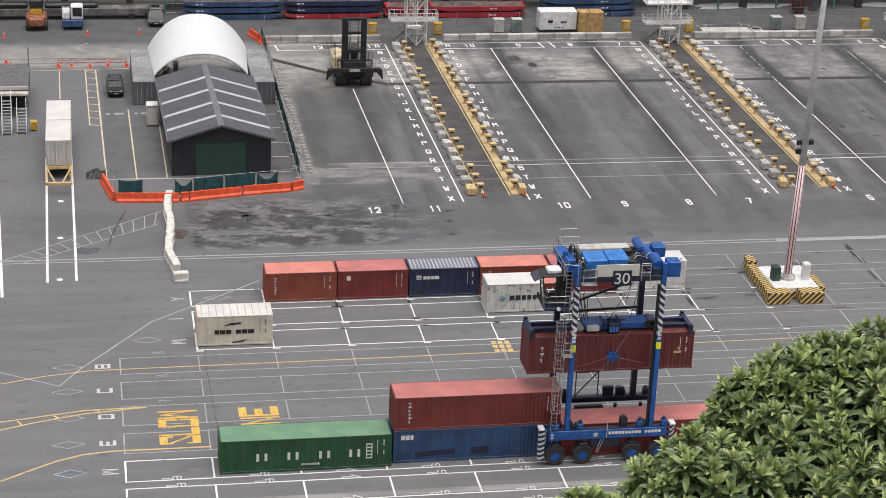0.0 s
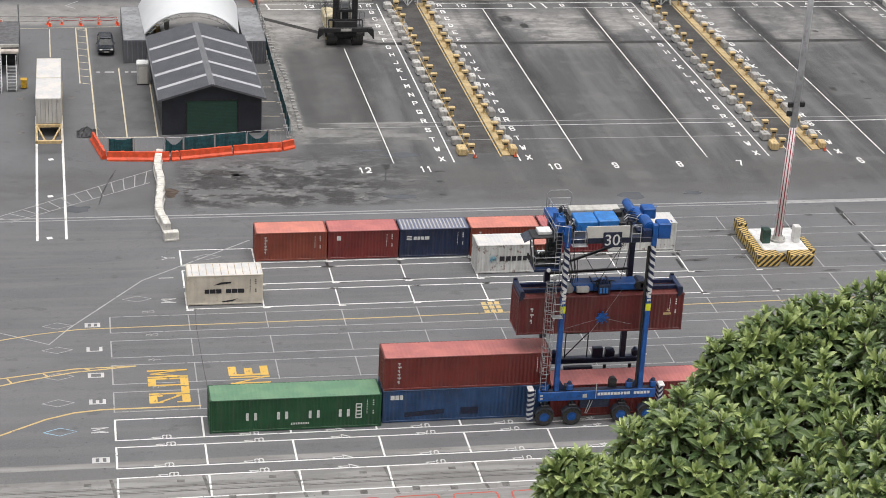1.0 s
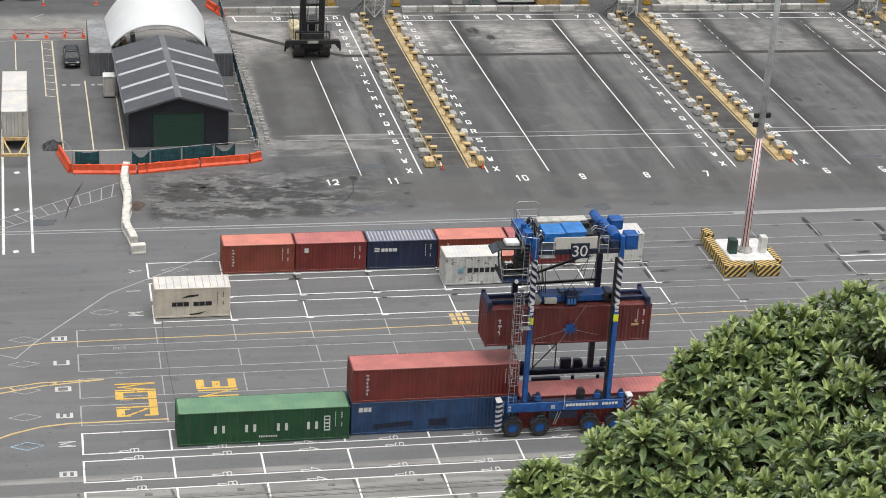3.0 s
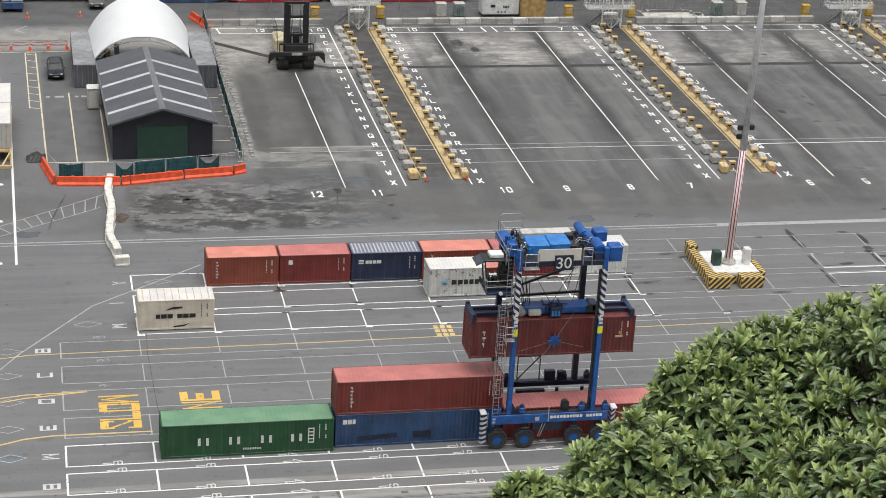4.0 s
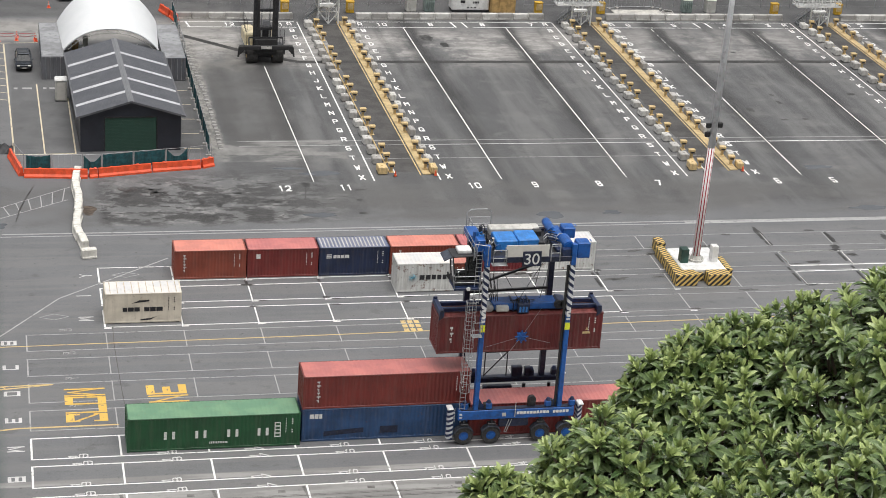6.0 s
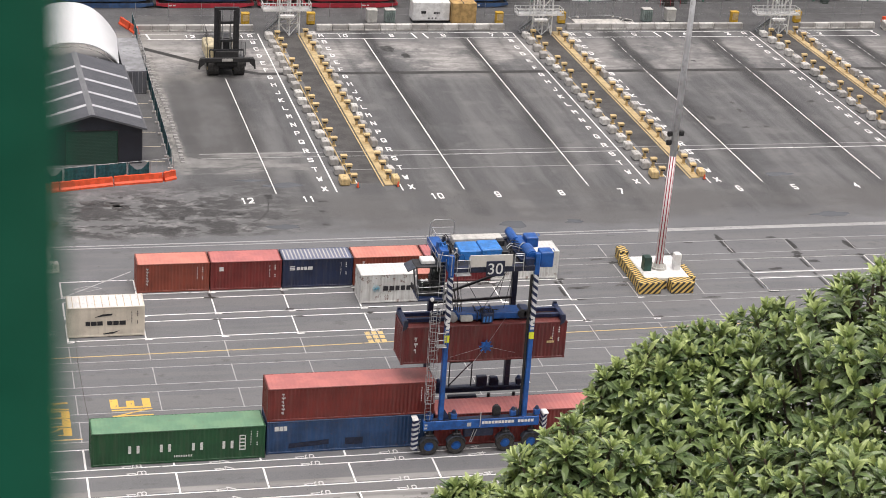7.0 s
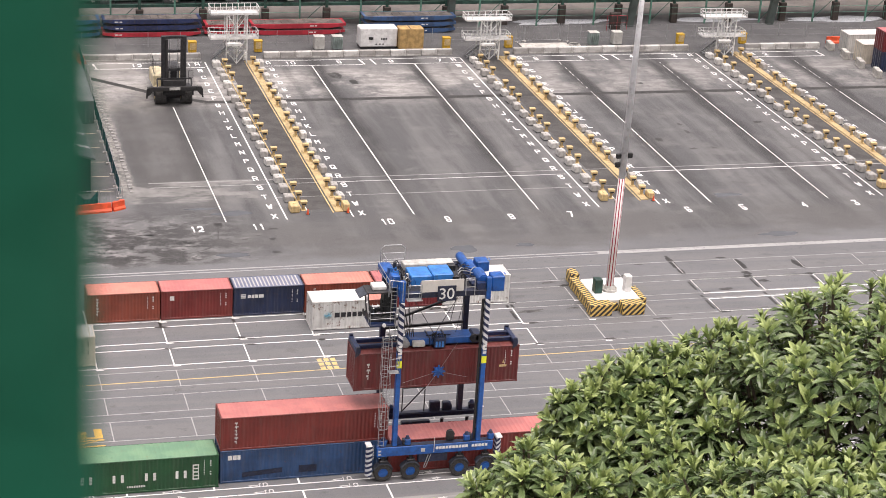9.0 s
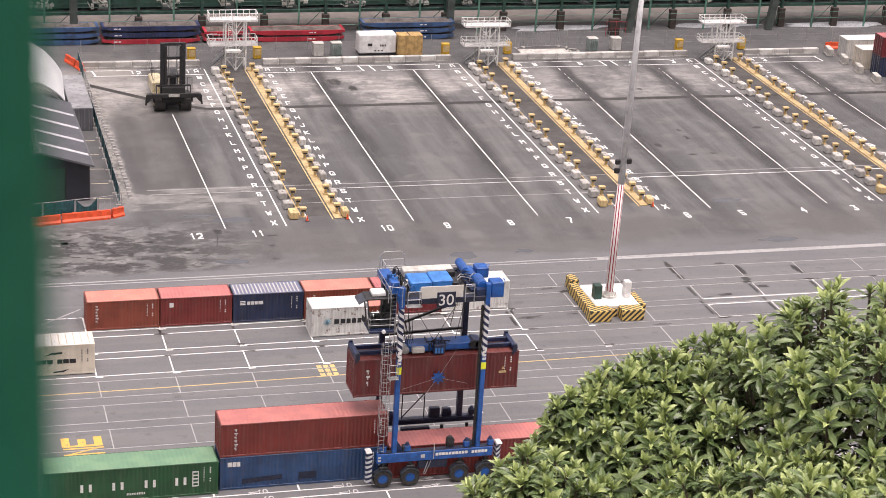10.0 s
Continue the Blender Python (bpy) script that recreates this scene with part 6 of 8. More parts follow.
def arch(v, a, grow=0.0):
    w, h = 5.05 + 0.45 * v, 2.35 + 1.55 * min(1, v * 1.35)
    u = math.cos(a)
    return ((w + grow) * u + 0.1 * v, 10.3 * v, (h + grow) * (1 - abs(u) ** 2.4) ** 0.92)


NV, NA = 8, 28
for grow in (0.0, 0.07):
    pts = [[bm.verts.new(arch(i / NV, math.pi * j / NA, grow)) for j in range(NA + 1)] for i in range(NV + 1)]
    for i in range(NV):
        for j in range(NA):
            bm.faces.new((pts[i][j], pts[i][j + 1], pts[i + 1][j + 1], pts[i + 1][j]))
part("fabric_cover", bm, FABRIC, shelter, "white stretched fabric", True)
bm = bmesh.new()
outer = [arch(0.985, math.pi * j / NA, -0.02) for j in range(NA + 1)]
for off in (0.0, 0.04):
    low = [bm.verts.new((p[0], p[1] + off, -0.6)) for p in outer]
    top = [bm.verts.new((p[0], p[1] + off, p[2])) for p in outer]
    for j in range(NA):
        bm.faces.new((low[j], low[j + 1], top[j + 1], top[j]))
part("rear_curtain", bm, FABRIC, shelter, "white fabric closing the rear")
bm = bmesh.new()
for v in (0.01, 0.33, 0.66, 0.99):
    for j in range(NA):
        rod(bm, arch(v, math.pi * j / NA, -0.06), arch(v, math.pi * (j + 1) / NA, -0.06), 0.06, 6)
        if j % 2 == 0:
            rod(bm, arch(v, math.pi * j / NA, -0.5), arch(v, math.pi * min(NA, j + 2) / NA, -0.5), 0.04, 5)
            rod(bm, arch(v, math.pi * j / NA, -0.5), arch(v, math.pi * (j + 1) / NA, -0.06), 0.03, 5)
part("arch_truss", bm, PALE_GREY, shelter, "steel arch trusses")
bm = bmesh.new()
for j in range(NA):
    rod(bm, arch(0, math.pi * j / NA, 0.03), arch(0, math.pi * (j + 1) / NA, 0.03), 0.10, 6)
part("front_hem", bm, FABRIC, shelter)
# stored goods seen under the arch
random.seed(5)
for i in range(14):
    x = 0.2 + i * 0.55
    h = 0.8 + random.random() * 1.3
    m = random.choice((PALE_GREY, CONCRETE, TIMBER, TAN, WHITE))
    t = thing("stored_crate", "wrapped crate standing in the fabric shelter", "crate", x, 88.5 + random.random() * 3, 0, random.random() * 20, "goods under the shelter")
    block("crate_body", (-0.26, 0.26, -0.4, 0.4, 0, h), m, t, "", 0.05)

# ---------- fencing round the work site ----------
def water_barrier(x0, y0, x1, y1, lean=0.0):
    """One orange plastic barrier from point to point."""
    L = math.dist((x0, y0), (x1, y1))
    t = thing("water_barrier", "orange plastic water-filled road barrier", "barrier", x0, y0, 0, math.degrees(math.atan2(y1 - y0, x1 - x0)), "orange barriers")
    bm = bmesh.new()
    out = [(-0.30, 0), (0.30, 0), (0.30, 0.18), (0.16, 0.36), (0.10, 0.88), (-0.10, 0.88), (-0.16, 0.36), (-0.30, 0.18)]
    p = [[bm.verts.new((x, u, w)) for u, w in out] for x in (0.03, L - 0.03)]
    for i in range(8):
        bm.faces.new((p[0][i], p[0][(i + 1) % 8], p[1][(i + 1) % 8], p[1][i]))
    bm.faces.new(p[0][::-1]), bm.faces.new(p[1])
    part("barrier_body", bm, ORANGE, t)
    bm = bmesh.new()
    for k in (0.25, 0.75):
        box(bm, L * k - 0.12, L * k + 0.12, -0.18, 0.18, 0.86, 0.92, 0.02)
    split_part("filler_cap", bm, ORANGE, t)


for a, b in (((-7.3, 58.9), (-6.3, 53.7)), ((-6.1, 53.5), (-0.2, 53.1)), ((-0.1, 53.1), (0.7, 53.3)), ((0.75, 53.3), (5.8, 54.4)), ((5.9, 54.5), (10.6, 55.2)), ((10.7, 55.25), (11.9, 55.9))):
    water_barrier(*a, *b)
for a, b in (((11.0, 108.2), (11.9, 105.6)), ((12.0, 105.4), (12.6, 103.4))):
    water_barrier(*a, *b)


def mesh_fence(x0, y0, x1, y1, cloth=True, sag=0.0, h=2.0):
    L = math.dist((x0, y0), (x1, y1))
    t = thing("fence_panel", "temporary steel fence panel hung with green shade cloth" if cloth else "temporary galvanised steel fence panel", "fence", x0, y0, 0, math.degrees(math.atan2(y1 - y0, x1 - x0)), "site fence panels")
    bm = bmesh.new()
    for x in (0.03, L - 0.03):
        rod(bm, (x, 0, 0), (x, 0, h), 0.03, 6)
    for z in (0.15, h - 0.02):
        rod(bm, (0.03, 0, z), (L - 0.03, 0, z), 0.022, 6)
    part("fence_frame", bm, STEEL, t)
    if not cloth:
        bm = bmesh.new()
        for i in range(1, int(L / 0.6)):
            rod(bm, (i * 0.6, 0, 0.15), (i * 0.6, 0, h), 0.008, 4)
        part("fence_wire", bm, STEEL, t)
    else:
        bm = bmesh.new()
        n = 10
        top = [(0.05 + (L - 0.1) * i / n, -0.04 - 0.05 * math.sin(i * 1.9), h - 0.05 - sag * math.sin(math.pi * i / n) - 0.03 * math.sin(i * 2.3)) for i in range(n + 1)]
        bot = [(x, y - 0.06 * math.sin(i * 1.3), 0.45 - 0.05 * math.sin(i * 2.9)) for i, (x, y, _) in enumerate(top)]
        for off in (0, 0.012):
            a = [bm.verts.new((x, y + off, z)) for x, y, z in top]
            b = [bm.verts.new((x, y + off, z)) for x, y, z in bot]
            for i in range(n):
                bm.faces.new((b[i], b[i + 1], a[i + 1], a[i]))
        part("shade_cloth", bm, SHADE_GREEN, t, "dark green shade cloth")
    bm = bmesh.new()
    for x in (0.03, L - 0.03):
        box(bm, x - 0.12, x + 0.12, -0.3, 0.3, 0, 0.14, 0.03)
    split_part("fence_foot", bm, DUSTY_CONCRETE, t)


for a, b, cl, sg in (((-5.9, 54.2), (-3.6, 54.1), True, 0.15), ((-0.6, 54.1), (1.1, 53.9), True, 0.7), ((1.2, 54.1), (4.1, 54.7), True, 0.05), ((4.2, 54.75), (7.2, 55.3), True, 0.05), ((7.3, 55.3), (9.4, 55.7), True, 0.8),
                     ((9.5, 55.7), (11.8, 56.4), False, 0), ((-3.5, 54.1), (-0.7, 54.1), False, 0), ((-7.0, 57.5), (-6.1, 54.3), False, 0)):
    mesh_fence(*a, *b, cl, sg)
for i in range(9):
    y0 = 58.5 + i * 3.4
    x0 = 11.75 + 0.02 * i
    mesh_fence(x0, y0, x0 + 0.02, y0 + 3.3, i < 8, 0.15)
for i in range(5):
    y0 = 89.2 + i * 3.4
    mesh_fence(12.2, y0, 12.2, y0 + 3.3, i > 2, 0.3)
KERB_GREY = plain("dirty_kerb_concrete", (0.26, 0.255, 0.245), 0.9, 0.0, 0.5, 1.1, (0.10, 0.095, 0.09), 0.7)
# low stone edging beside the fence
for i in range(44):
    y = 60.5 + i
    x = 12.9 + 0.35 * math.sin(i * 0.13) + 0.9 * max(0, (70 - y) / 40)
    x += 0.03 * math.sin(i * 5.3)
    k = thing("kerb_stone", "weathered concrete kerb stone at the lane edge", "kerb", x, y, 0, 2 * math.sin(i * 1.7), "kerb stones")
    block("stone", (-0.22 - 0.06 * math.sin(i * 3.1), 0.24, -0.40 - 0.07 * math.sin(i * 4.7), 0.42, 0, 0.08 + 0.03 * math.sin(i * 2.1)), KERB_GREY, k, "", 0.03)

# broken chain of white concrete barrier blocks
WHITE_BLOCK = plain("white_block_paint", (0.66, 0.64, 0.59), 0.8, 0.0, 0.15, 1.3, (0.3, 0.28, 0.25), 0.4)
PATH = [(-1.1, 54.2), (-1.5, 50.6), (-1.3, 47.0), (-1.65, 41.7), (-1.85, 39.7), (-1.2, 36.0)]
pts = []
for a, b in zip(PATH, PATH[1:]):
    L = math.dist(a, b)
    n = max(1, round(L / 1.75))
    pts += [((a[0] + (b[0] - a[0]) * (i + 0.5) / n, a[1] + (b[1] - a[1]) * (i + 0.5) / n), math.degrees(math.atan2(b[1] - a[1], b[0] - a[0])), L / n) for i in range(n)]
pts.append(((-1.0, 34.35), 4.0, 1.35))
random.seed(3)
for (x, y), ang, L in pts:
    k = thing("barrier_block", "white-painted concrete barrier block in a winding chain", "barrier", x, y, 0, ang + random.uniform(-5, 5), "white barrier blocks")
    block("block_body", (-L / 2 + 0.03, L / 2 - 0.03, -0.33, 0.33, 0, 0.82), WHITE_BLOCK, k, "", 0.05)
    block("block_foot", (-L / 2 + 0.03, L / 2 - 0.03, -0.39, 0.39, 0, 0.2), WHITE_BLOCK, k, "", 0.04)

# ---------- barrier wall across the head of the lanes ----------
LB = Nodes("lane_block_concrete")
_k = LB.chance()
_c = LB.mix(LB.ramp(_k, 0.0, 1.0), (0.33, 0.32, 0.305), (0.60, 0.59, 0.565))
_c = LB.mix(LB.ramp(LB.noise(2.2, 6), 0.45, 0.66, 0.0, 0.55), _c, (0.20, 0.185, 0.165))
LANE_CONCRETE = LB.finish(_c, 0.88, 0.0, LB.noise(20, 4), 0.01)
random.seed(8)
for x0, x1 in ((12.4, 26.6), (34.3, 58.1), (66.1, 89.8), (97.7, 108.3)):
    n = round((x1 - x0) / 1.95)
    L = (x1 - x0) / n
    for i in range(n):
        k = thing("concrete_barrier", "pale weathered concrete barrier block behind the lanes", "barrier", x0 + (i + 0.5) * L, 105.0 + random.uniform(-0.04, 0.04), 0, random.uniform(-0.8, 0.8), "lane head barriers")
        m = LANE_CONCRETE
        block("block_body", (-L / 2 + 0.02, L / 2 - 0.02, -0.3, 0.3, 0, 0.78), m, k, "", 0.05)
        block("block_foot", (-L / 2 + 0.02, L / 2 - 0.02, -0.36, 0.36, 0, 0.2), m, k, "", 0.03)

# ---------- exchange islands: blocks, plug posts, yellow kerb ----------
def plug_post(x, y, first):
    t = thing("plug_post", "small yellow power box on a short post", "power post", x, y, 0, 0, "yellow power posts") if first is None else copy_thing(first, pose(x, y, 0))
    if first is None:
        block("post_box", (-0.30, 0.30, -0.25, 0.25, 0.60, 0.94), PALE_YELLOW, t, "faded yellow box", 0.04)
        block("box_lid", (-0.34, 0.34, -0.29, 0.29, 0.94, 0.99), PALE_YELLOW, t, "", 0.01)
        block("box_mouth", (-0.22, 0.22, -0.29, -0.26, 0.64, 0.80), DARK_STEEL, t, "", 0.01)
        block("post", (-0.12, 0.12, -0.12, 0.12, 0, 0.62), PALE_YELLOW, t, "", 0.02)
        block("post_base", (-0.25, 0.25, -0.25, 0.25, 0, 0.06), PALE_YELLOW, t, "", 0.02)
    return t


KERB_YELLOW = plain("dusty_yellow_kerb_paint", (0.50, 0.38, 0.20), 0.75, 0.0, 0.15, 1.5, (0.22, 0.18, 0.12), 0.4)
posts, blocks = None, {}
random.seed(11)
for mi, m in enumerate(MODULES):
    k = thing("yellow_kerb", "long low yellow-painted kerb along an exchange lane", "kerb", 0, 0, 0, 0, "yellow kerbs")
    block("kerb_body", (31.98 + m, 32.80 + m, 52.6, 103.8, 0, 0.10), KERB_YELLOW, k, "", 0.03)
    block("kerb_edge", (31.72 + m, 31.84 + m, 52.4, 103.8, 0, 0.06), PALE_YELLOW, k, "", 0.01)
    k = thing("cable_tray", "low yellow cable tray between lane blocks", "cable tray", 0, 0, 0, 0, "cable trays")
    block("tray_body", (28.72 + m, 28.86 + m, 53.5, 103.0, 0.0, 0.12), KERB_YELLOW, k, "", 0.02)
    for i in range(19):
        y = 101.5 - i * 2.674
        for side in (0, 1):
            x = (28.0 if side == 0 else 33.15) + m + random.uniform(-0.06, 0.06)
            key = random.choice(("pale", "pale", "dusty"))
            if i == 18:
                key = "end"
            if key not in blocks:
                mt = {"pale": LANE_CONCRETE, "dusty": LANE_CONCRETE, "end": PALE_YELLOW}[key]
                t = thing("lane_block", {"pale": "pale concrete block beside an exchange lane", "dusty": "dirty grey concrete block beside an exchange lane", "end": "yellow-painted concrete block at a lane end"}[key], "concrete block", x, y, 0, 0, "lane blocks")
                block("block_body", (-0.46, 0.46, -0.68, 0.68, 0.05, 0.78), mt, t, "", 0.07)
                block("lifting_lug", (-0.10, 0.10, -0.16, 0.16, 0.78, 0.84), mt, t, "", 0.02)
                for yy in (-0.33, 0.33):
                    block("block_foot", (-0.44, 0.44, yy - 0.12, yy + 0.12, 0, 0.05), DARK_STEEL, t, "", 0.01)
                blocks[key] = t
            else:
                copy_thing(blocks[key], pose(x, y + random.uniform(-0.2, 0.2), 0, 0, 0, random.uniform(-7, 7)) @ Matrix.Diagonal(((0.72 if side else random.uniform(0.82, 1.0)), random.uniform(0.72, 1.0), random.uniform(0.84, 1.02), 1)))
            if i % 4 != 3 or i == 18:
                p = plug_post((29.0 if side == 0 else 32.5) + m, y + (0.1 if side == 0 else 0.6), posts)
                if side == 1:
                    p.location.z = 0.1
                posts = posts or p
    # red marker at the end of each island
    for x in (29.2, 33.2):
        t = thing("marker_cone", "small red and white marker cone", "cone", x + m, 52.3, 0, 0, "marker cones")
        bm = bmesh.new()
        rod(bm, (0, 0, 0.04), (0, 0, 0.55), 0.14, 10, 0.04)
        part("cone_body", bm, ORANGE, t)
        block("cone_foot", (-0.2, 0.2, -0.2, 0.2, 0, 0.04), BLACK, t, "", 0.01)

# ---------- white scaffold platforms at the lane heads ----------
def platform_tower(x, y):
    t = thing("platform_tower", "white steel inspection tower with two railed platforms", "tower", x, y, 0, 0, "inspection towers")
    r = 0.095
    t.scale = (1, 1, 0.82)
    for px in (-0.9, 0.35, 1.55):
        for py in (-0.7, 0.9):
            bm = bmesh.new()
            rod(bm, (px, py, 0), (px, py, 7.4), r, 8)
            part("post", bm, WHITE, t)
    bm = bmesh.new()
    for z0, z1 in ((0, 1.9), (1.9, 3.7), (5.3, 7.4)):
        for py in (-0.7, 0.9):
            rod(bm, (0.35, py, z0), (1.55, py, z1), 0.06, 6), rod(bm, (-0.9, py, z1), (1.55, py, z1), 0.06, 6), rod(bm, (0.35, py, z0), (-0.9, py, z1), 0.05, 6)
        rod(bm, (1.55, -0.7, z0), (1.55, 0.9, z1), 0.04, 6)
    split_part("brace", bm, WHITE, t)
    for z, x0, x1 in ((3.75, -2.9, 2.9), (7.4, -2.9, 2.9)):
        bm = bmesh.new()
        box(bm, x0, x1, -0.9, 0.9, z, z + 0.07), box(bm, x0, x1, -0.93, -0.9, z, z + 0.3), box(bm, x0, x1, 0.9, 0.93, z, z + 0.2), box(bm, x0 - 0.03, x0, -0.9, 0.9, z, z + 0.2), box(bm, x1, x1 + 0.03, -0.9, 0.9, z, z + 0.2)
        d = part("platform", bm, WHITE, t, "white railed platform")
        rail_fence(d, [(x0, -0.9), (x1, -0.9), (x1, 0.9), (x0, 0.9)], z, z + 1.2, "guard_rail", WHITE, True, 0.042, 0.75)
    bm = bmesh.new()
    for s in (-0.22, 0.22):
        rod(bm, (-0.4 + s, -0.98, 3.3), (-0.4 + s, -0.98, 8.5), 0.03, 6)
    for i in range(17):
        rod(bm, (-0.62, -0.98, 3.4 + i * 0.3), (-0.18, -0.98, 3.4 + i * 0.3), 0.02, 5)
    for i in range(5):
        box(bm, -0.8, 0.0, -1.0, -0.96, 3.0 + i * 0.05, 3.02 + i * 0.05)
    part("ladder", bm, WHITE, t, "white ladder")
    block("landing", (-0.9, 0.8, -1.5, -0.9, 2.9, 3.3), WHITE, t, "", 0.02)
    bm = bmesh.new()
    for s in (-0.45, 0.45):
        bar(bm, (-2.4, s + 0.2, 0.2), (0.0, s + 0.2, 2.9), 0.06, 0.22)
        rod(bm, (-2.4, s + 0.2, 1.2), (0.0, s + 0.2, 3.9), 0.03, 6)
    for i in range(10):
        box(bm, -2.3 + i * 0.24, -2.05 + i * 0.24, -0.25, 0.65, 0.3 + i * 0.27, 0.34 + i * 0.27)
    part("stair", bm, STEEL, t, "grey steel stair")
    return t


tower = platform_tower(30.3, 103.6)
for x, y in ((61.9, 103.3), (93.4, 103.1)):
    copy_thing(tower, pose(x, y, 0) @ Matrix.Diagonal((1, 1, 0.82, 1)))

# ---------- empty-container handler parked in lane 12 ----------
CREAM_PAINT = plain("cream_machine_paint", (0.62, 0.54, 0.36), 0.5, 0.0, 0.2, 1.5)
rs = thing("container_handler", "black and cream mast truck for empty containers", "forklift", 21.0, 88.4, 0)
for x in (-1.75, -1.15, 1.15, 1.75):
    bm = bmesh.new()
    rod(bm, (x - 0.29, -0.3, 0.9), (x + 0.29, -0.3, 0.9), 0.9, 22)
    w = part("wheel", bm, TYRE, rs)
    bm = bmesh.new()
    rod(bm, (x - 0.31, -0.3, 0.9), (x + 0.31, -0.3, 0.9), 0.36, 14)
    part("rim", bm, PALE_YELLOW, w)
for x in (-1.3, 1.3):
    bm = bmesh.new()
    rod(bm, (x - 0.26, 4.2, 0.65), (x + 0.26, 4.2, 0.65), 0.65, 20)
    part("wheel", bm, TYRE, rs)
for x in (-1.15, 1.15):
    block("mast_rail", (x - 0.24, x + 0.24, -0.75, -0.3, 0.9, 7.9), DARK_STEEL, rs, "tall black mast rail", 0.03)
    block("inner_mast_rail", (x * 0.72 - 0.12, x * 0.72 + 0.12, -0.95, -0.75, 1.0, 7.6), BLACK, rs, "", 0.02)
for z in (7.6, 6.0, 3.9, 2.6):
    block("mast_crossbar", (-1.1, 1.1, -0.7, -0.4, z, z + 0.32), DARK_STEEL, rs, "", 0.03)
bm = bmesh.new()
box(bm, -1.25, 1.25, -1.35, -0.95, 1.3, 3.0, 0.05), box(bm, -2.8, 2.8, -1.75, -1.35, 1.85, 2.35, 0.06)
for s in (-1, 1):
    prism(bm, [(s * 2.5, 1.85), (s * 2.8, 1.5), (s * 3.0, 1.4), (s * 3.0, 2.3), (s * 2.5, 2.35)], -1.9, -1.3)
part("spreader_carriage", bm, BLACK, rs, "black side-lift spreader")
bm = bmesh.new()
box(bm, -0.6, 0.6, -1.8, -1.76, 2.0, 2.3)
part("spreader_plate", bm, PALE_GREY, rs)
block("chassis", (-1.0, 1.0, -0.3, 5.6, 0.6, 1.9), DARK_STEEL, rs, "dark chassis", 0.12)
block("fender", (-2.1, -1.0, -0.8, 1.2, 1.6, 1.9), CREAM_PAINT, rs, "", 0.05)
block("fender", (1.0, 2.1, -0.8, 1.2, 1.6, 1.9), DARK_STEEL, rs, "", 0.05)
block("counterweight", (-1.45, 1.45, 4.6, 6.0, 0.7, 2.4), CREAM_PAINT, rs, "", 0.2)
block("engine_hood", (-2.2, -0.95, 0.2, 3.8, 1.7, 3.2), CREAM_PAINT, rs, "cream side body", 0.15)
block("cab", (-0.7, 0.9, 1.2, 3.0, 1.9, 3.9), DARK_STEEL, rs, "dark cab", 0.1)
bm = bmesh.new()
bar(bm, (-1.9, -1.0, 3.1), (1.9, -1.0, 3.1), 0.16), bar(bm, (-1.9, -1.0, 3.1), (-1.9, -1.4, 2.2), 0.14), bar(bm, (1.9, -1.0, 3.1), (1.9, -1.4, 2.2), 0.14)
part("tilt_frame", bm, DARK_STEEL, rs)
for x in (-0.45, 0.45):
    bm = bmesh.new()
    rod(bm, (x, -0.5, 1.2), (x, -0.5, 5.6), 0.09, 8), rod(bm, (x, -0.5, 5.6), (x, -0.5, 7.6), 0.05, 8)
    part("lift_cylinder", bm, STEEL, rs)
for s in (-1, 1):
    bm = bmesh.new()
    prism(bm, [(s * 2.9, 2.3), (s * 3.1, 2.15), (s * 3.2, 1.1), (s * 3.05, 1.1), (s * 2.9, 1.6)], -1.8, -1.5)
    part("side_clamp", bm, BLACK, rs, "hooked side clamp")
    block("mudflap", (s * 2.15 - 0.08, s * 2.15 + 0.08, -0.9, 0.5, 1.1, 1.75), DARK_STEEL, rs, "", 0.02)
rail_fence(rs, [(-2.0, 0.0), (-2.0, 3.5)], 1.9, 4.8, "handrail", DARK_STEEL)
rail_fence(rs, [(1.6, -1.0), (2.1, -1.0)], 2.4, 4.0, "handrail", DARK_STEEL)

# ---------- behind the barrier ----------
for x in (26.0, 34.1, 58.1, 66.3, 89.7, 98.5):
    t = thing("lane_kiosk", "yellow steel lane control cabinet", "cabinet", x, 107.7, 0, 0, "yellow lane cabinets")
    block("cabinet_body", (-0.48, 0.48, -0.35, 0.35, 0.05, 1.4), YELLOW, t, "", 0.05)
    block("cabinet_cap", (-0.52, 0.52, -0.4, 0.4, 1.4, 1.5), YELLOW, t, "", 0.03)
    block("cabinet_front", (-0.35, 0.35, -0.39, -0.35, 0.5, 1.3), PALE_YELLOW, t, "", 0.01)
    block("cabinet_base", (-0.45, 0.45, -0.3, 0.3, 0, 0.05), DARK_STEEL, t, "", 0.01)
t = thing("generator", "white boxed diesel generator on skids", "generator", 49.4, 109.0, 0)
block("housing", (-2.4, 2.4, -1.0, 1.0, 0.25, 2.7), WHITE, t, "white steel housing", 0.12)
block("skid", (-2.3, 2.3, -0.9, 0.9, 0, 0.25), DARK_STEEL, t, "", 0.03)
block("control_window", (-1.3, -0.7, -1.02, -0.99, 1.2, 1.55), BLACK, t, "", 0.01)
bm = bmesh.new()
for i in range(4):
    box(bm, 0.3 + i * 0.2, 0.45 + i * 0.2, -1.02, -0.99, 1.15, 1.4)
for i in range(3):
    box(bm, -0.4 + i * 0.45, -0.2 + i * 0.45, -1.02, -0.99, 0.55, 0.7)
part("vent", bm, DARK_STEEL, t)
t = thing("plywood_crate", "tall plywood shipping crate with a dark strap", "crate", 53.45, 108.2, 0)
block("crate_body", (-1.55, 1.55, -0.9, 0.9, 0.1, 2.7), TIMBER, t, "", 0.03)
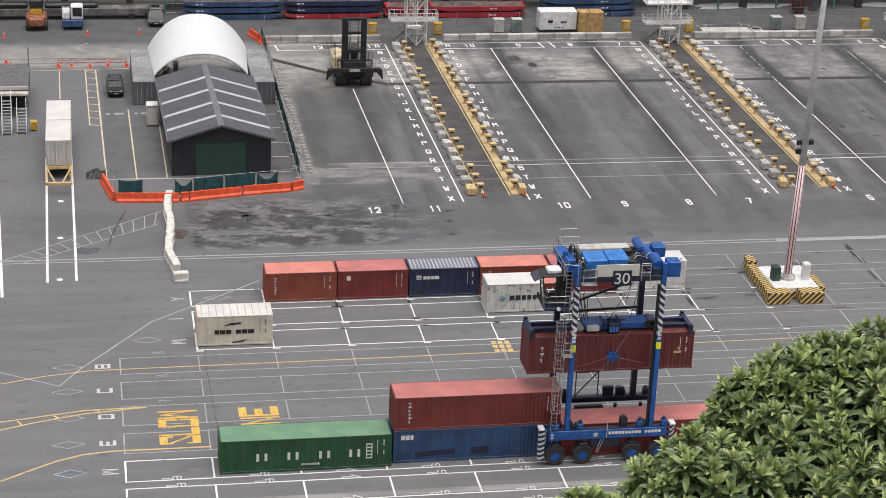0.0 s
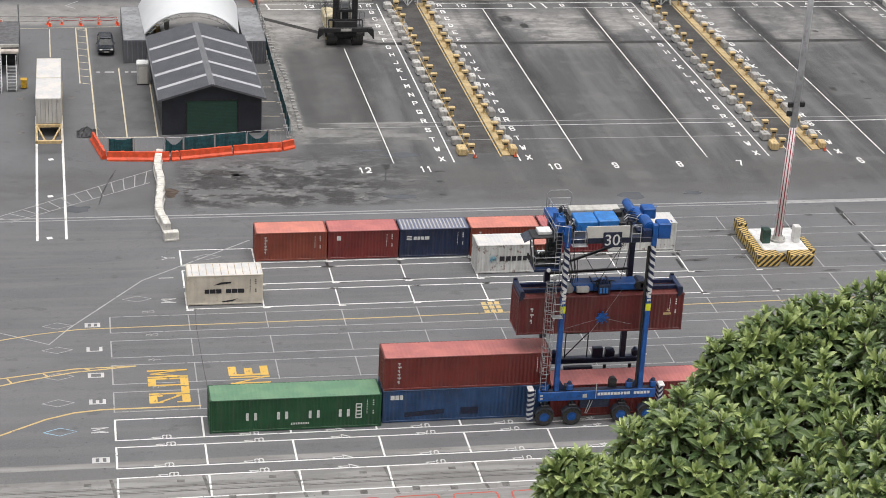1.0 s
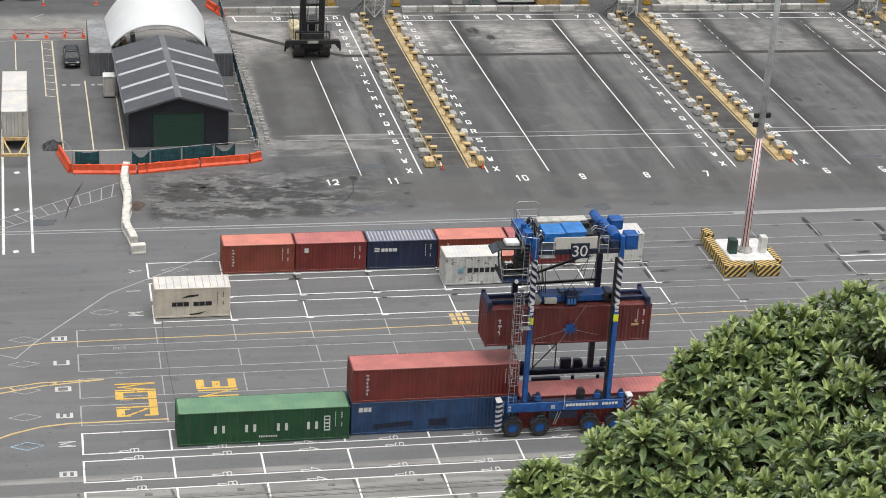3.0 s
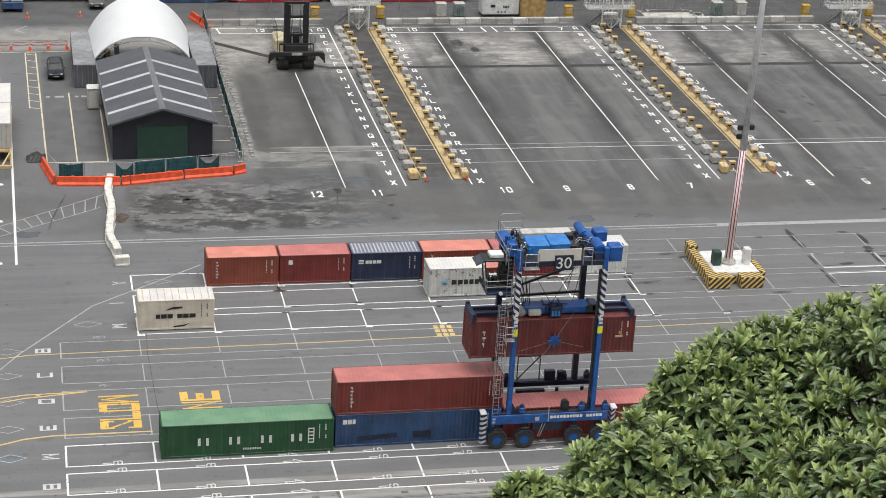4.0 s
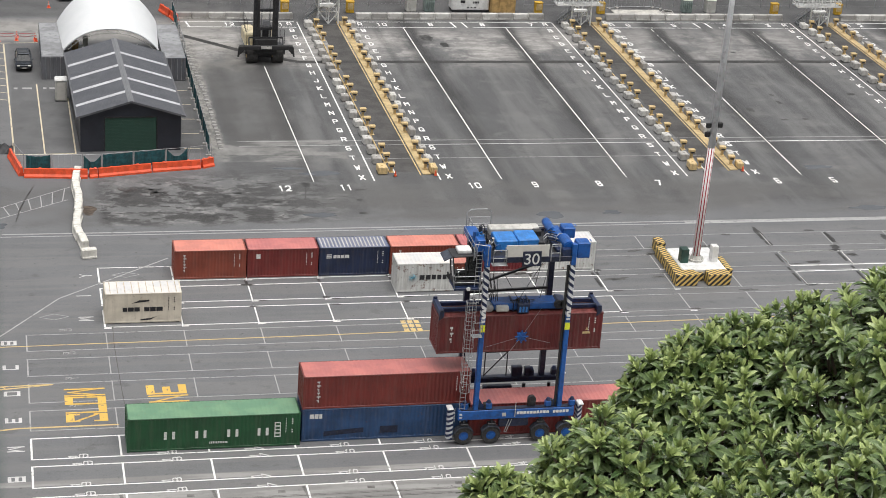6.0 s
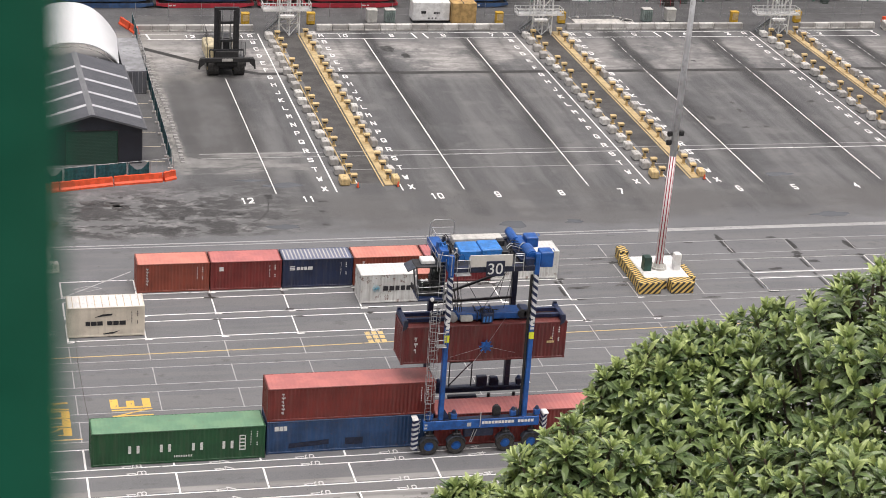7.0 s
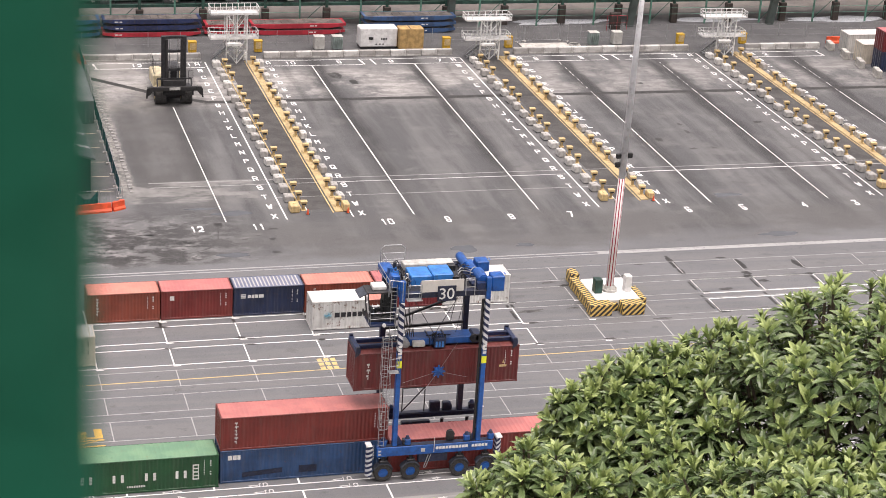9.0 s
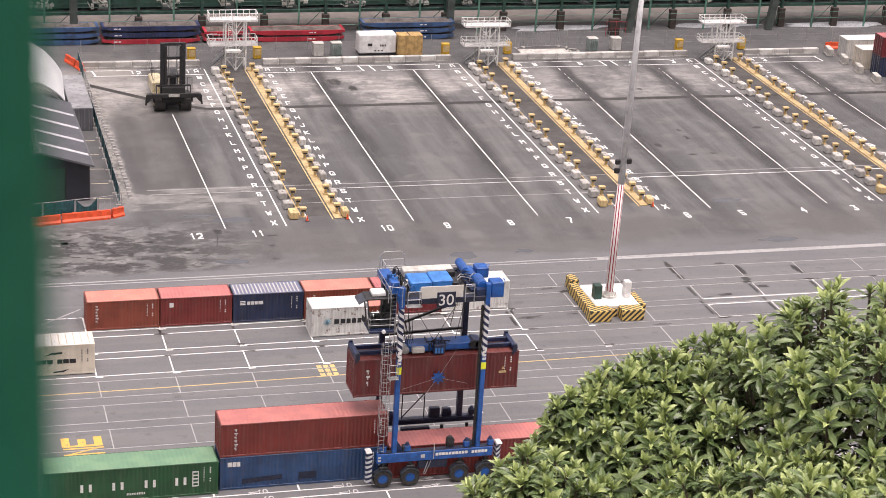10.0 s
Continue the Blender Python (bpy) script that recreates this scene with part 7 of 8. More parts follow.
for x in (-1.5, -0.5, 0.5, 1.5):
    block("batten", (x - 0.05, x + 0.05, -0.94, -0.9, 0.1, 2.7), TIMBER, t, "", 0.01)
block("strap", (-0.2, -0.08, -0.95, 0.93, 2.7, 2.72), BLACK, t, "", 0.0)
block("pallet", (-1.5, 1.5, -0.85, 0.85, 0, 0.1), WORN_TIMBER, t, "", 0.01)
for x, m, lab in ((41.9, PALE_GREY, "pale grey steel switch cabinet"), (44.2, PALE_GREEN, "pale green transformer with cooling fins"), (78.0, PALE_GREEN, "pale green transformer with cooling fins"), (81.2, PALE_GREY, "pale grey steel switch cabinet")):
    t = thing("switch_cabinet", lab, "cabinet", x, 108.5, 0, 0, "electrical cabinets")
    block("cabinet_body", (-0.62, 0.62, -0.5, 0.6, 0.05, 1.6), m, t, "", 0.04)
    block("cabinet_roof", (-0.66, 0.66, -0.55, 0.65, 1.6, 1.68), PALE_GREY, t, "", 0.02)
    if m is PALE_GREEN:
        for i in range(5):
            block("fin", (-0.56 + i * 0.26, -0.49 + i * 0.26, -0.72, -0.5, 0.3, 1.45), m, t, "", 0.01)
t = thing("concrete_slab", "low pale concrete slab behind the barrier", "slab", 71.2, 107.7, 0)
block("slab_body", (-3.2, 3.2, -1.0, 1.1, 0, 0.22), CONCRETE, t, "", 0.04)
t = thing("hose_coil", "coil of grey hose lying on the ground", "hose", 75.3, 108.0, 0)
bm = bmesh.new()
for j in range(3):
    for i in range(20):
        a, b = 2 * math.pi * i / 20, 2 * math.pi * (i + 1) / 20
        r = 0.8 - 0.08 * j
        rod(bm, (r * math.cos(a), r * math.sin(a), 0.06 + 0.09 * j), (r * math.cos(b), r * math.sin(b), 0.06 + 0.09 * j), 0.05, 5)
part("hose", bm, PALE_GREY, t)
for i in range(34):
    x = 13 + i * 4.0
    if 46 < x < 56:
        continue
    t = thing("wire_fence", "see-through galvanised wire fence on thin posts", "fence", x, 110.6, 0, 0, "yard wire fence")
    bm = bmesh.new()
    rod(bm, (0, 0, 0), (0, 0, 1.9), 0.035, 6)
    part("post", bm, STEEL, t)
    bm = bmesh.new()
    for z in (0.3, 1.1, 1.85):
        rod(bm, (0, 0, z), (4.0, 0, z), 0.008, 4)
    part("wire", bm, STEEL, t)
mesh_fence(68.0, 109.8, 69.2, 110.2, False, 0, 2.3), mesh_fence(69.3, 110.3, 74.0, 110.5, False, 0, 2.3), mesh_fence(74.1, 110.4, 75.0, 109.8, False, 0, 2.3)


# stacked flat racks
def flat_rack(x, y, z, L, m, label, sag=0.25):
    t = thing("flat_rack", label, "flat rack", x, y, z, 0, "stacked flat racks")
    bm = bmesh.new()
    for yy in (0.0, 2.2):
        out = [(0, 0.35), (1.0, 0.2), (2.0, 0.05), (L - 2.0, 0.05), (L - 1.0, 0.2), (L, 0.35), (L, 0.62), (0, 0.62)]
        prism(bm, out, yy, yy + 0.2)
    split_part("side_girder", bm, m, t)
    bm = bmesh.new()
    for i in range(int(L)):
        box(bm, i + 0.02, i + 0.98, 0.2, 2.2, 0.56, 0.63)
    split_part("deck_plank", bm, WORN_TIMBER, t)
    bm = bmesh.new()
    for x0 in (0.0, L - 0.35):
        box(bm, x0, x0 + 0.35, 0.0, 2.4, 0.62, 0.69, 0.02)
    split_part("folded_end", bm, m, t, "folded end wall")
    bm = bmesh.new()
    letter_bars(bm, L * (0.12 + 0.5 * (x > 30)), 0.27, [0.45, 0.3], 0.15, 0.15, -0.012)
    split_part("side_mark", bm, MARK_WHITE, t)


for x, mats in ((15.95, (RED_PAINT, RACK_NAVY, RACK_NAVY)), (34.4, (RED_PAINT, RED_PAINT)), (49.0, (RACK_BLUE, RACK_BLUE, RACK_BLUE)), (3.4, (RACK_BLUE, RACK_BLUE, RACK_BLUE)), (28.6, (RED_PAINT, RED_PAINT))):
    for i, m in enumerate(mats):
        lab = {RED_PAINT: "red folded flat rack in a stack", RACK_NAVY: "navy folded flat rack in a stack", RACK_BLUE: "faded blue folded flat rack in a stack"}[m]
        flat_rack(x + 0.1 * (i % 2), 114.8, i * 0.82, 12.2 if x != 28.6 else 5.5, m, lab)

# ---------- steel gallery beyond the racks ----------
gallery = thing("conveyor_gallery", "long dark green steel gallery on posts behind the yard", "gallery", 0, 0, 0)
for i in range(26):
    x = -27.1 + 8.0 * i
    block("post_boot", (x - 0.45, x + 0.45, 118.0, 118.8, 0, 2.6), plain("rusty_boot", (0.045, 0.035, 0.03), 0.8) if i == 0 else bpy.data.materials["rusty_boot"], gallery, "dark rusty post foot", 0.05)
    block("post", (x - 0.18, x + 0.18, 118.25, 118.6, 2.6, 16), DARK_GREEN, gallery, "", 0.02)
    block("thin_post", (x + 4.2, x + 4.42, 117.5, 117.72, 0, 16), GREEN_STEEL, gallery, "pale green post", 0.02)
    bm = bmesh.new()
    bar(bm, (x + 4.3, 117.6, 0.4), (x + 7.4, 118.3, 3.0), 0.07)
    part("brace", bm, DARK_GREEN, gallery)
    # sloping hoppers with pale machinery between them
    bm = bmesh.new()
    prism(bm, [(x - 3.4, 3.4), (x + 3.2, 3.4), (x + 2.0, 6.0), (x - 2.4, 6.0)], 119.9, 121.9)
    part("hopper", bm, DARK_GREEN, gallery, "dark green hopper")
    bm = bmesh.new()
    rnd = random.Random(i)
    for k in range(16):
        u, w = x + 2.2 + rnd.random() * 3.0, 3.3 + rnd.random() * 2.6
        box(bm, u, u + 0.2 + rnd.random() * 0.6, 119.0, 119.7, w, w + 0.15 + rnd.random() * 0.5, 0.03)
        rod(bm, (u, 118.9, w), (u + rnd.uniform(-0.8, 0.8), 118.9, w + rnd.uniform(0.4, 1.2)), 0.06, 5)
    part("machinery", bm, PALE_GREY, gallery, "pale machinery")
block("lower_girder", (-60, 180, 118.7, 119.2, 2.75, 3.15), DARK_GREEN, gallery, "", 0.02)
block("gallery_deck", (-60, 180, 119.2, 123.4, 2.9, 3.1), DARK_STEEL, gallery, "", 0.02)
block("back_wall", (-60, 180, 123.4, 123.7, 2.6, 9), DARK_GREEN, gallery, "", 0.02)
rail_fence(gallery, [(-60, 118.85), (180, 118.85)], 3.15, 4.2, "guard_rail", DARK_GREEN, False, 0.035, 2.0)
rail_fence(gallery, [(-60, 117.6), (180, 117.6)], 0.5, 2.2, "lower_rail", GREEN_STEEL, False, 0.03, 8.0)
for x, lean in ((12.6, 0), (61.0, 0), (85.9, 0.9), (106.3, 0.9)):
    bm = bmesh.new()
    prism(bm, [(x - 0.35, 0), (x + 0.55, 0), (x + 0.6 + lean * 3, 20), (x - 0.35 + lean * 3, 20)], 116.4, 117.2)
    part("crane_leg", bm, plain("grey_green_steel", (0.06, 0.078, 0.072), 0.5, 0.1, 0.25, 0.7) if x < 20 else bpy.data.materials["grey_green_steel"], gallery, "broad grey-green leg")
for x in (86.0,):
    t = thing("railed_cabinet", "dark brown cabinet inside a rusty guard rail", "cabinet", x - 2.5, 115.6, 0)
    block("cabinet_body", (-0.7, 0.7, -0.4, 0.4, 0, 2.2), bpy.data.materials["rusty_boot"], t, "", 0.03)
    rail_fence(t, [(-1.4, -0.8), (1.4, -0.8)], 0, 2.0, "guard_rail", RED_PAINT)

# containers and blocks at the end of the lanes
for x, y, z, m, lab, l in ((110.9, 102.1, 0, REEFER_WHITE, "white refrigerated container with its doors towards the lanes", 12.192), (110.75, 97.5, 0, CREAM_BOX, "cream container standing at the yard edge", 6.058), (111.6, 94.0, 0, NAVY_BOX, "navy container under a maroon one", 6.058), (111.6, 94.0, 2.6, MAROON_BOX, "maroon container stacked on a navy one", 6.058)):
    container(lab, x, y, z, m, l, 2.591, 0, "yard edge containers", doors="left")
for x, y in ((109.6, 104.4), (109.9, 100.5), (110.0, 96.4), (110.3, 92.2)):
    k = thing("concrete_barrier", "pale weathered concrete barrier block at the yard edge", "barrier", x, y, 0, 80, "yard edge barriers")
    block("block_body", (-1.0, 1.0, -0.35, 0.35, 0, 1.0), CONCRETE, k, "", 0.06)
    block("block_foot", (-1.0, 1.0, -0.42, 0.42, 0, 0.2), CONCRETE, k, "", 0.04)
water_barrier(110.4, 107.2, 113.6, 107.1)

# ---------- west side: truck trailer, vehicles, steps ----------
t = thing("container_trailer", "yellow skeletal trailer carrying two white refrigerated containers", "trailer", -12.7, 55.4, 0)
bm = bmesh.new()
for x in (0.02, 2.38):
    box(bm, x, x + 0.14, 0.0, 17.2, 1.05, 1.33, 0.02)
for y in (0.0, 4.45, 8.0, 11.5, 14.5, 17.0):
    box(bm, 0.05, 2.5, y, y + 0.24, 1.03, 1.34, 0.02)
part("chassis_frame", bm, PALE_YELLOW, t, "yellow chassis frame")
for a, b in (((0.12, 4.4, 1.2), (0.95, 0.2, 1.2)), ((2.42, 4.4, 1.2), (1.6, 0.2, 1.2))):
    bm = bmesh.new()
    bar(bm, a, b, 0.13)
    part("drawbar_brace", bm, PALE_YELLOW, t, "slanting yellow brace")
for x in (0.25, 2.15):
    block("landing_leg", (x, x + 0.14, 4.9, 5.06, 0, 1.05), PALE_YELLOW, t, "", 0.02)
for y in (6.2, 7.6, 14.6, 16.0):
    for x in (0.15, 2.0):
        bm = bmesh.new()
        rod(bm, (x, y, 0.5), (x + 0.4, y, 0.5), 0.5, 18)
        part("wheel", bm, TYRE, t)
container("white refrigerated container on a yellow trailer", -10.22, 60.0, 1.36, REEFER_WHITE, 6.058, 2.591, 90, "trailer containers", doors="left")
container("cream-white refrigerated container on a yellow trailer", -10.22, 66.2, 1.36, box_paint("off_white_container_paint", (0.58, 0.54, 0.45), 0.1, 0.08, 0.15), 6.058, 2.591, 90, "trailer containers", doors="left")


def small_car(x, y, turn, m, label, category="car", scale=1.0, tall=0.0):
    t = thing("parked_car", label, category, x, y, 0, turn)
    bm = bmesh.new()
    prof = [(-2.2, 0.35), (2.15, 0.35), (2.25, 0.6), (2.2, 0.85), (1.2, 1.02), (-2.1, 1.08), (-2.25, 0.7)]
    lo = [bm.verts.new((u, -0.9, w)) for u, w in prof]
    hi = [bm.verts.new((u, 0.9, w)) for u, w in prof]
    for i in range(len(prof)):
        j = (i + 1) % len(prof)
        bm.faces.new((lo[i], lo[j], hi[j], hi[i]))
    bm.faces.new(lo[::-1]), bm.faces.new(hi)
    bmesh.ops.bevel(bm, geom=list(bm.edges), offset=0.15, segments=3, affect="EDGES")
    part("body", bm, m, t)
    z1 = 1.52 + tall
    front, back = 0.30 + tall, -1.55
    roof = [(front, -0.60), (front, 0.60), (back, 0.60), (back, -0.60)]
    belt = [(1.25, -0.80), (1.25, 0.80), (-2.05, 0.80), (-2.05, -0.80)]
    for k, name in enumerate(("windscreen", "side_window", "rear_window", "side_window")):
        a, b = k, (k + 1) % 4
        bm = bmesh.new()
        quad(bm, (*belt[a], 1.0), (*belt[b], 1.0), (*roof[b], z1 - 0.05), (*roof[a], z1 - 0.05))
        part(name, bm, GLASS_DARK, t, "dark glass")
    for a in range(4):
        bm = bmesh.new()
        bar(bm, (*belt[a], 1.0), (*roof[a], z1 - 0.03), 0.09)
        part("roof_pillar", bm, m, t)
    bm = bmesh.new()
    box(bm, back - 0.1, front + 0.08, -0.66, 0.66, z1 - 0.06, z1 + 0.05, 0.05)
    part("roof", bm, m, t)
    block("roof_window", (-0.9, 0.05, -0.45, 0.45, z1 + 0.05, z1 + 0.056), GLASS_DARK, t, "", 0.0)
    for sx in (-1.35, 1.4):
        for sy in (-0.82, 0.62):
            bm = bmesh.new()
            rod(bm, (sx, sy, 0.33), (sx, sy + 0.2, 0.33), 0.33, 18)
            w = part("wheel", bm, TYRE, t)
            bm = bmesh.new()
            rod(bm, (sx, sy - 0.01, 0.33), (sx, sy + 0.21, 0.33), 0.2, 12)
            part("rim", bm, STEEL, w)
    for sy in (-0.72, 0.42):
        block("headlight", (2.1, 2.24, sy, sy + 0.3, 0.68, 0.82), PALE_GREY, t, "", 0.02)
    block("grille", (2.18, 2.27, -0.45, 0.45, 0.42, 0.6), BLACK, t, "", 0.02)
    block("bumper_plate", (2.26, 2.28, -0.25, 0.25, 0.48, 0.58), PALE_GREY, t, "", 0.0)
    for sy in (-1.05, 0.9):
        block("mirror", (0.75, 0.9, sy, sy + 0.15, 1.02, 1.15), m, t, "", 0.03)
    t.scale = (scale,) * 3
    return t


small_car(-5.55, 86.8, -89, plain("blue_grey_car_paint", (0.022, 0.027, 0.036), 0.25, 0.4, 0.1, 1.0), "blue-grey parked hatchback facing the shed")
small_car(-0.1, 114.0, -90, plain("grey_van_paint", (0.13, 0.135, 0.13), 0.35, 0.3, 0.1, 1.0), "grey parked pickup truck by the racks", "pickup", 1.05, 0.3)
# terminal tractor
t = thing("terminal_tractor", "white and blue terminal tractor parked by the racks", "truck", -10.1, 111.8, 0)
block("base", (-1.25, 1.25, -1.0, 3.2, 0.4, 1.3), RACK_BLUE, t, "blue lower body", 0.1)
block("cab", (-0.2, 1.25, -0.8, 0.9, 1.3, 2.95), WHITE, t, "white cab", 0.12)
block("side_cabin", (-1.25, -0.3, -0.6, 1.5, 1.3, 2.2), WHITE, t, "", 0.1)
block("windscreen", (0.0, 1.1, -0.83, -0.79, 1.7, 2.8), GLASS_DARK, t, "dark windscreen", 0.02)
bm = bmesh.new()
for z in (2.3, 2.8):
    rod(bm, (-1.2, -0.5, z), (-0.2, -0.5, z), 0.04, 6)
rod(bm, (-1.2, -0.5, 1.3), (-1.2, -0.5, 2.9), 0.04, 6)
part("handrail", bm, WHITE, t)
for x in (-1.0, 0.75):
    for y in (-0.3, 2.4):
        bm = bmesh.new()
        rod(bm, (x - 0.15, y, 0.5), (x + 0.35, y, 0.5), 0.5, 18)
        part("wheel", bm, TYRE, t)
# forklift
t = thing("yard_forklift", "dusty orange forklift truck parked by the racks", "forklift", -14.4, 111.4, 0)
RUST_ORANGE = plain("dusty_orange_paint", (0.30, 0.12, 0.06), 0.65, 0.0, 0.4, 2.5)
block("body", (-1.2, 1.2, -0.6, 2.2, 0.6, 1.8), RUST_ORANGE, t, "", 0.2)
block("counterweight", (-0.9, 0.9, -1.0, -0.5, 0.6, 1.6), RUST_ORANGE, t, "", 0.15)
block("cab", (-0.75, 0.75, 0.3, 1.9, 1.8, 3.5), DARK_STEEL, t, "dark cab", 0.08)
block("cab_stripe", (-0.7, 0.7, 0.2, 0.31, 1.8, 2.5), YELLOW, t, "", 0.03)
for x in (-0.7, 0.7):
    block("mast_rail", (x - 0.12, x + 0.12, 2.2, 2.5, 0.3, 4.6), DARK_STEEL, t, "", 0.02)
for x in (-1.25, 0.95):
    for y in (-0.2, 1.9):
        bm = bmesh.new()
        rod(bm, (x, y, 0.6), (x + 0.35, y, 0.6), 0.6, 18)
        part("wheel", bm, TYRE, t)
DECK_GREY = plain("grimy_grey_deck", (0.16, 0.155, 0.145), 0.7, 0.0, 0.4, 0.8)
# low dark platform trailer behind them
t = thing("deck_trailer", "long grey deck trailer standing behind the vehicles", "trailer", -19, 116.0, 0)
block("deck", (-6, 20, -0.6, 1.2, 0.7, 1.4), DECK_GREY, t, "grey deck", 0.04)
block("load_cover", (-5, 3.5, -0.4, 1.0, 1.4, 2.1), DARK_STEEL, t, "dark load", 0.2)
block("load_cover", (5.5, 12, -0.4, 1.0, 1.4, 2.0), DARK_STEEL, t, "dark load", 0.2)
for x in (-4, -2, 8, 16, 18):
    bm = bmesh.new()
    rod(bm, (x, -0.55, 0.4), (x, -0.2, 0.4), 0.4, 14)
    part("wheel", bm, TYRE, t)


def traffic_cone(x, y, h=0.75):
    t = thing("traffic_cone", "orange traffic cone with white bands", "cone", x, y, 0, 0, "traffic cones")
    bm = bmesh.new()
    rod(bm, (0, 0, 0.05), (0, 0, h), 0.15, 12, 0.04)
    k = part("cone_body", bm, ORANGE, t)
    for z in (0.38, 0.56):
        bm = bmesh.new()
        r = 0.15 + (0.04 - 0.15) * (z - 0.05) / (h - 0.05)
        rod(bm, (0, 0, z), (0, 0, z + 0.1), r + 0.008, 12, r - 0.008)
        part("white_band", bm, WHITE, k)
    block("cone_foot", (-0.22, 0.22, -0.22, 0.22, 0, 0.05), ORANGE, t, "", 0.01)


for x, y in ((-11.8, 96.4), (-11.6, 95.7), (-10.28, 96.3), (-8.2, 96.2), (-8.15, 95.8), (-6.15, 96.15), (-6.1, 97.3), (-4.1, 96.5), (-4.0, 95.9), (-17.6, 97.9), (-17.0, 97.0), (-16.9, 95.8), (-8.4, 108.9), (-2.2, 109.2), (-18.2, 108.2)):
    traffic_cone(x, y)
t = thing("chain_barrier", "striped plastic chain strung between traffic cones", "chain", 0, 0, 0)
bm = bmesh.new()
xs = (-11.8, -10.28, -8.2, -6.15, -4.1)
for a, b in zip(xs, xs[1:]):
    for z in (0.55, 0.85):
        p = [(a + (b - a) * i / 6, 96.3, z - 0.1 * math.sin(math.pi * i / 6)) for i in range(7)]
        for u, w in zip(p, p[1:]):
            rod(bm, u, w, 0.03, 5)
part("chain", bm, RED_PAINT, t, "red and white chain")
# tarpaulin heap by the barrier
t = thing("tarpaulin_heap", "crumpled black tarpaulin heaped on the ground", "tarpaulin", -7.9, 60.6, 0)
bm = bmesh.new()
n = 9
g = [[bm.verts.new(((i / n - 0.5) * 1.9, (j / n - 0.5) * 2.0, max(0.01, (0.75 * math.exp(-6 * ((i / n - 0.5) ** 2 + (j / n - 0.5) ** 2)) + 0.3 * noise.noise((i * 0.6, j * 0.6, 3.3)))))) for j in range(n + 1)] for i in range(n + 1)]
for i in range(n):
    for j in range(n):
        bm.faces.new((g[i][j], g[i + 1][j], g[i + 1][j + 1], g[i][j + 1]))
part("tarpaulin", bm, DARK_STEEL, t)
# portable toilet beside the shed
t = thing("portable_toilet", "grey portable toilet cabin with a white roof", "toilet cabin", -1.9, 75.6, 0)
block("cabin_body", (-0.6, 0.6, -0.6, 0.6, 0.08, 2.15), PALE_GREY, t, "", 0.05)
block("cabin_roof", (-0.66, 0.66, -0.66, 0.66, 2.15, 2.4), WHITE, t, "white roof", 0.1)
block("cabin_door", (-0.42, 0.42, -0.63, -0.6, 0.15, 2.0), TAN, t, "", 0.02)
block("cabin_base", (-0.6, 0.6, -0.6, 0.6, 0, 0.08), DARK_STEEL, t, "", 0.01)
# canopy building at the west edge, rolling steps and bin
t = thing("site_canopy", "grey flat-roofed site shelter with a pale fascia and steel posts", "shelter", -17.2, 79.0, 0)
block("roof_slab", (-5.0, 2.5, 0.0, 9.0, 2.7, 2.95), plain("grey_roof_felt", (0.12, 0.12, 0.125), 0.8), t, "grey roof", 0.04)
block("fascia", (-5.0, 2.55, -0.8, 0.0, 2.5, 2.8), plain("pale_pink_fascia", (0.55, 0.49, 0.44), 0.6), t, "pale fascia", 0.04)
block("edge_beam", (-5.0, 2.6, -0.05, 0.12, 2.95, 3.3), PALE_GREY, t, "", 0.03)
for x, y in ((2.4, -0.3), (2.4, 8.8), (-4.8, -0.3)):
    block("post", (x - 0.07, x + 0.07, y - 0.07, y + 0.07, 0, 5.0 if y > 5 else 2.7), STEEL, t, "", 0.01)
block("back_wall", (-5.0, 2.4, 3.0, 3.15, 0, 2.7), DARK_STEEL, t, "", 0.0)


def rolling_steps(x, y, h):
    t = thing("rolling_steps", "white and grey mobile safety steps", "steps", x, y, 0, 0, "mobile steps")
    n = int(h / 0.27)
    for i in range(n):
        block("tread", (-0.42, 0.42, i * 0.22, i * 0.22 + 0.24, 0.25 + i * 0.27, 0.30 + i * 0.27), STEEL, t, "", 0.01)
    bm = bmesh.new()
    for s in (-0.47, 0.47):
        bar(bm, (s, 0, 0.2), (s, n * 0.22, n * 0.27 + 0.2), 0.07), bar(bm, (s, n * 0.22, 0), (s, n * 0.22, n * 0.27 + 1.2), 0.05)
        rod(bm, (s, 0, 1.1), (s, n * 0.22, n * 0.27 + 1.2), 0.025, 6), bar(bm, (s, 0, 0.0), (s, n * 0.22, 0.0), 0.05), bar(bm, (s, 0, 0), (s, 0, 1.1), 0.04)
    part("frame", bm, WHITE, t, "white frame")
    for s in (-0.47, 0.47):
        bm = bmesh.new()
        rod(bm, (s - 0.03, 0.1, 0.08), (s + 0.03, 0.1, 0.08), 0.08, 10)
        part("castor", bm, BLACK, t)


rolling_steps(-15.3, 73.3, 2.4), rolling_steps(-16.8, 72.9, 3.0), rolling_steps(-18.2, 72.9, 2.7), rolling_steps(-19.5, 73.2, 2.7)
t = thing("wheelie_bin", "yellow wheeled rubbish bin", "bin", -14.1, 74.4, 0)
block("bin_body", (-0.3, 0.3, -0.35, 0.35, 0.1, 0.95), YELLOW, t, "", 0.06)
block("bin_lid", (-0.33, 0.33, -0.38, 0.38, 0.95, 1.05), YELLOW, t, "", 0.04)
for s in (-0.3, 0.24):
    bm = bmesh.new()
    rod(bm, (s, 0.3, 0.12), (s + 0.06, 0.3, 0.12), 0.12, 12)
    part("wheel", bm, BLACK, t)

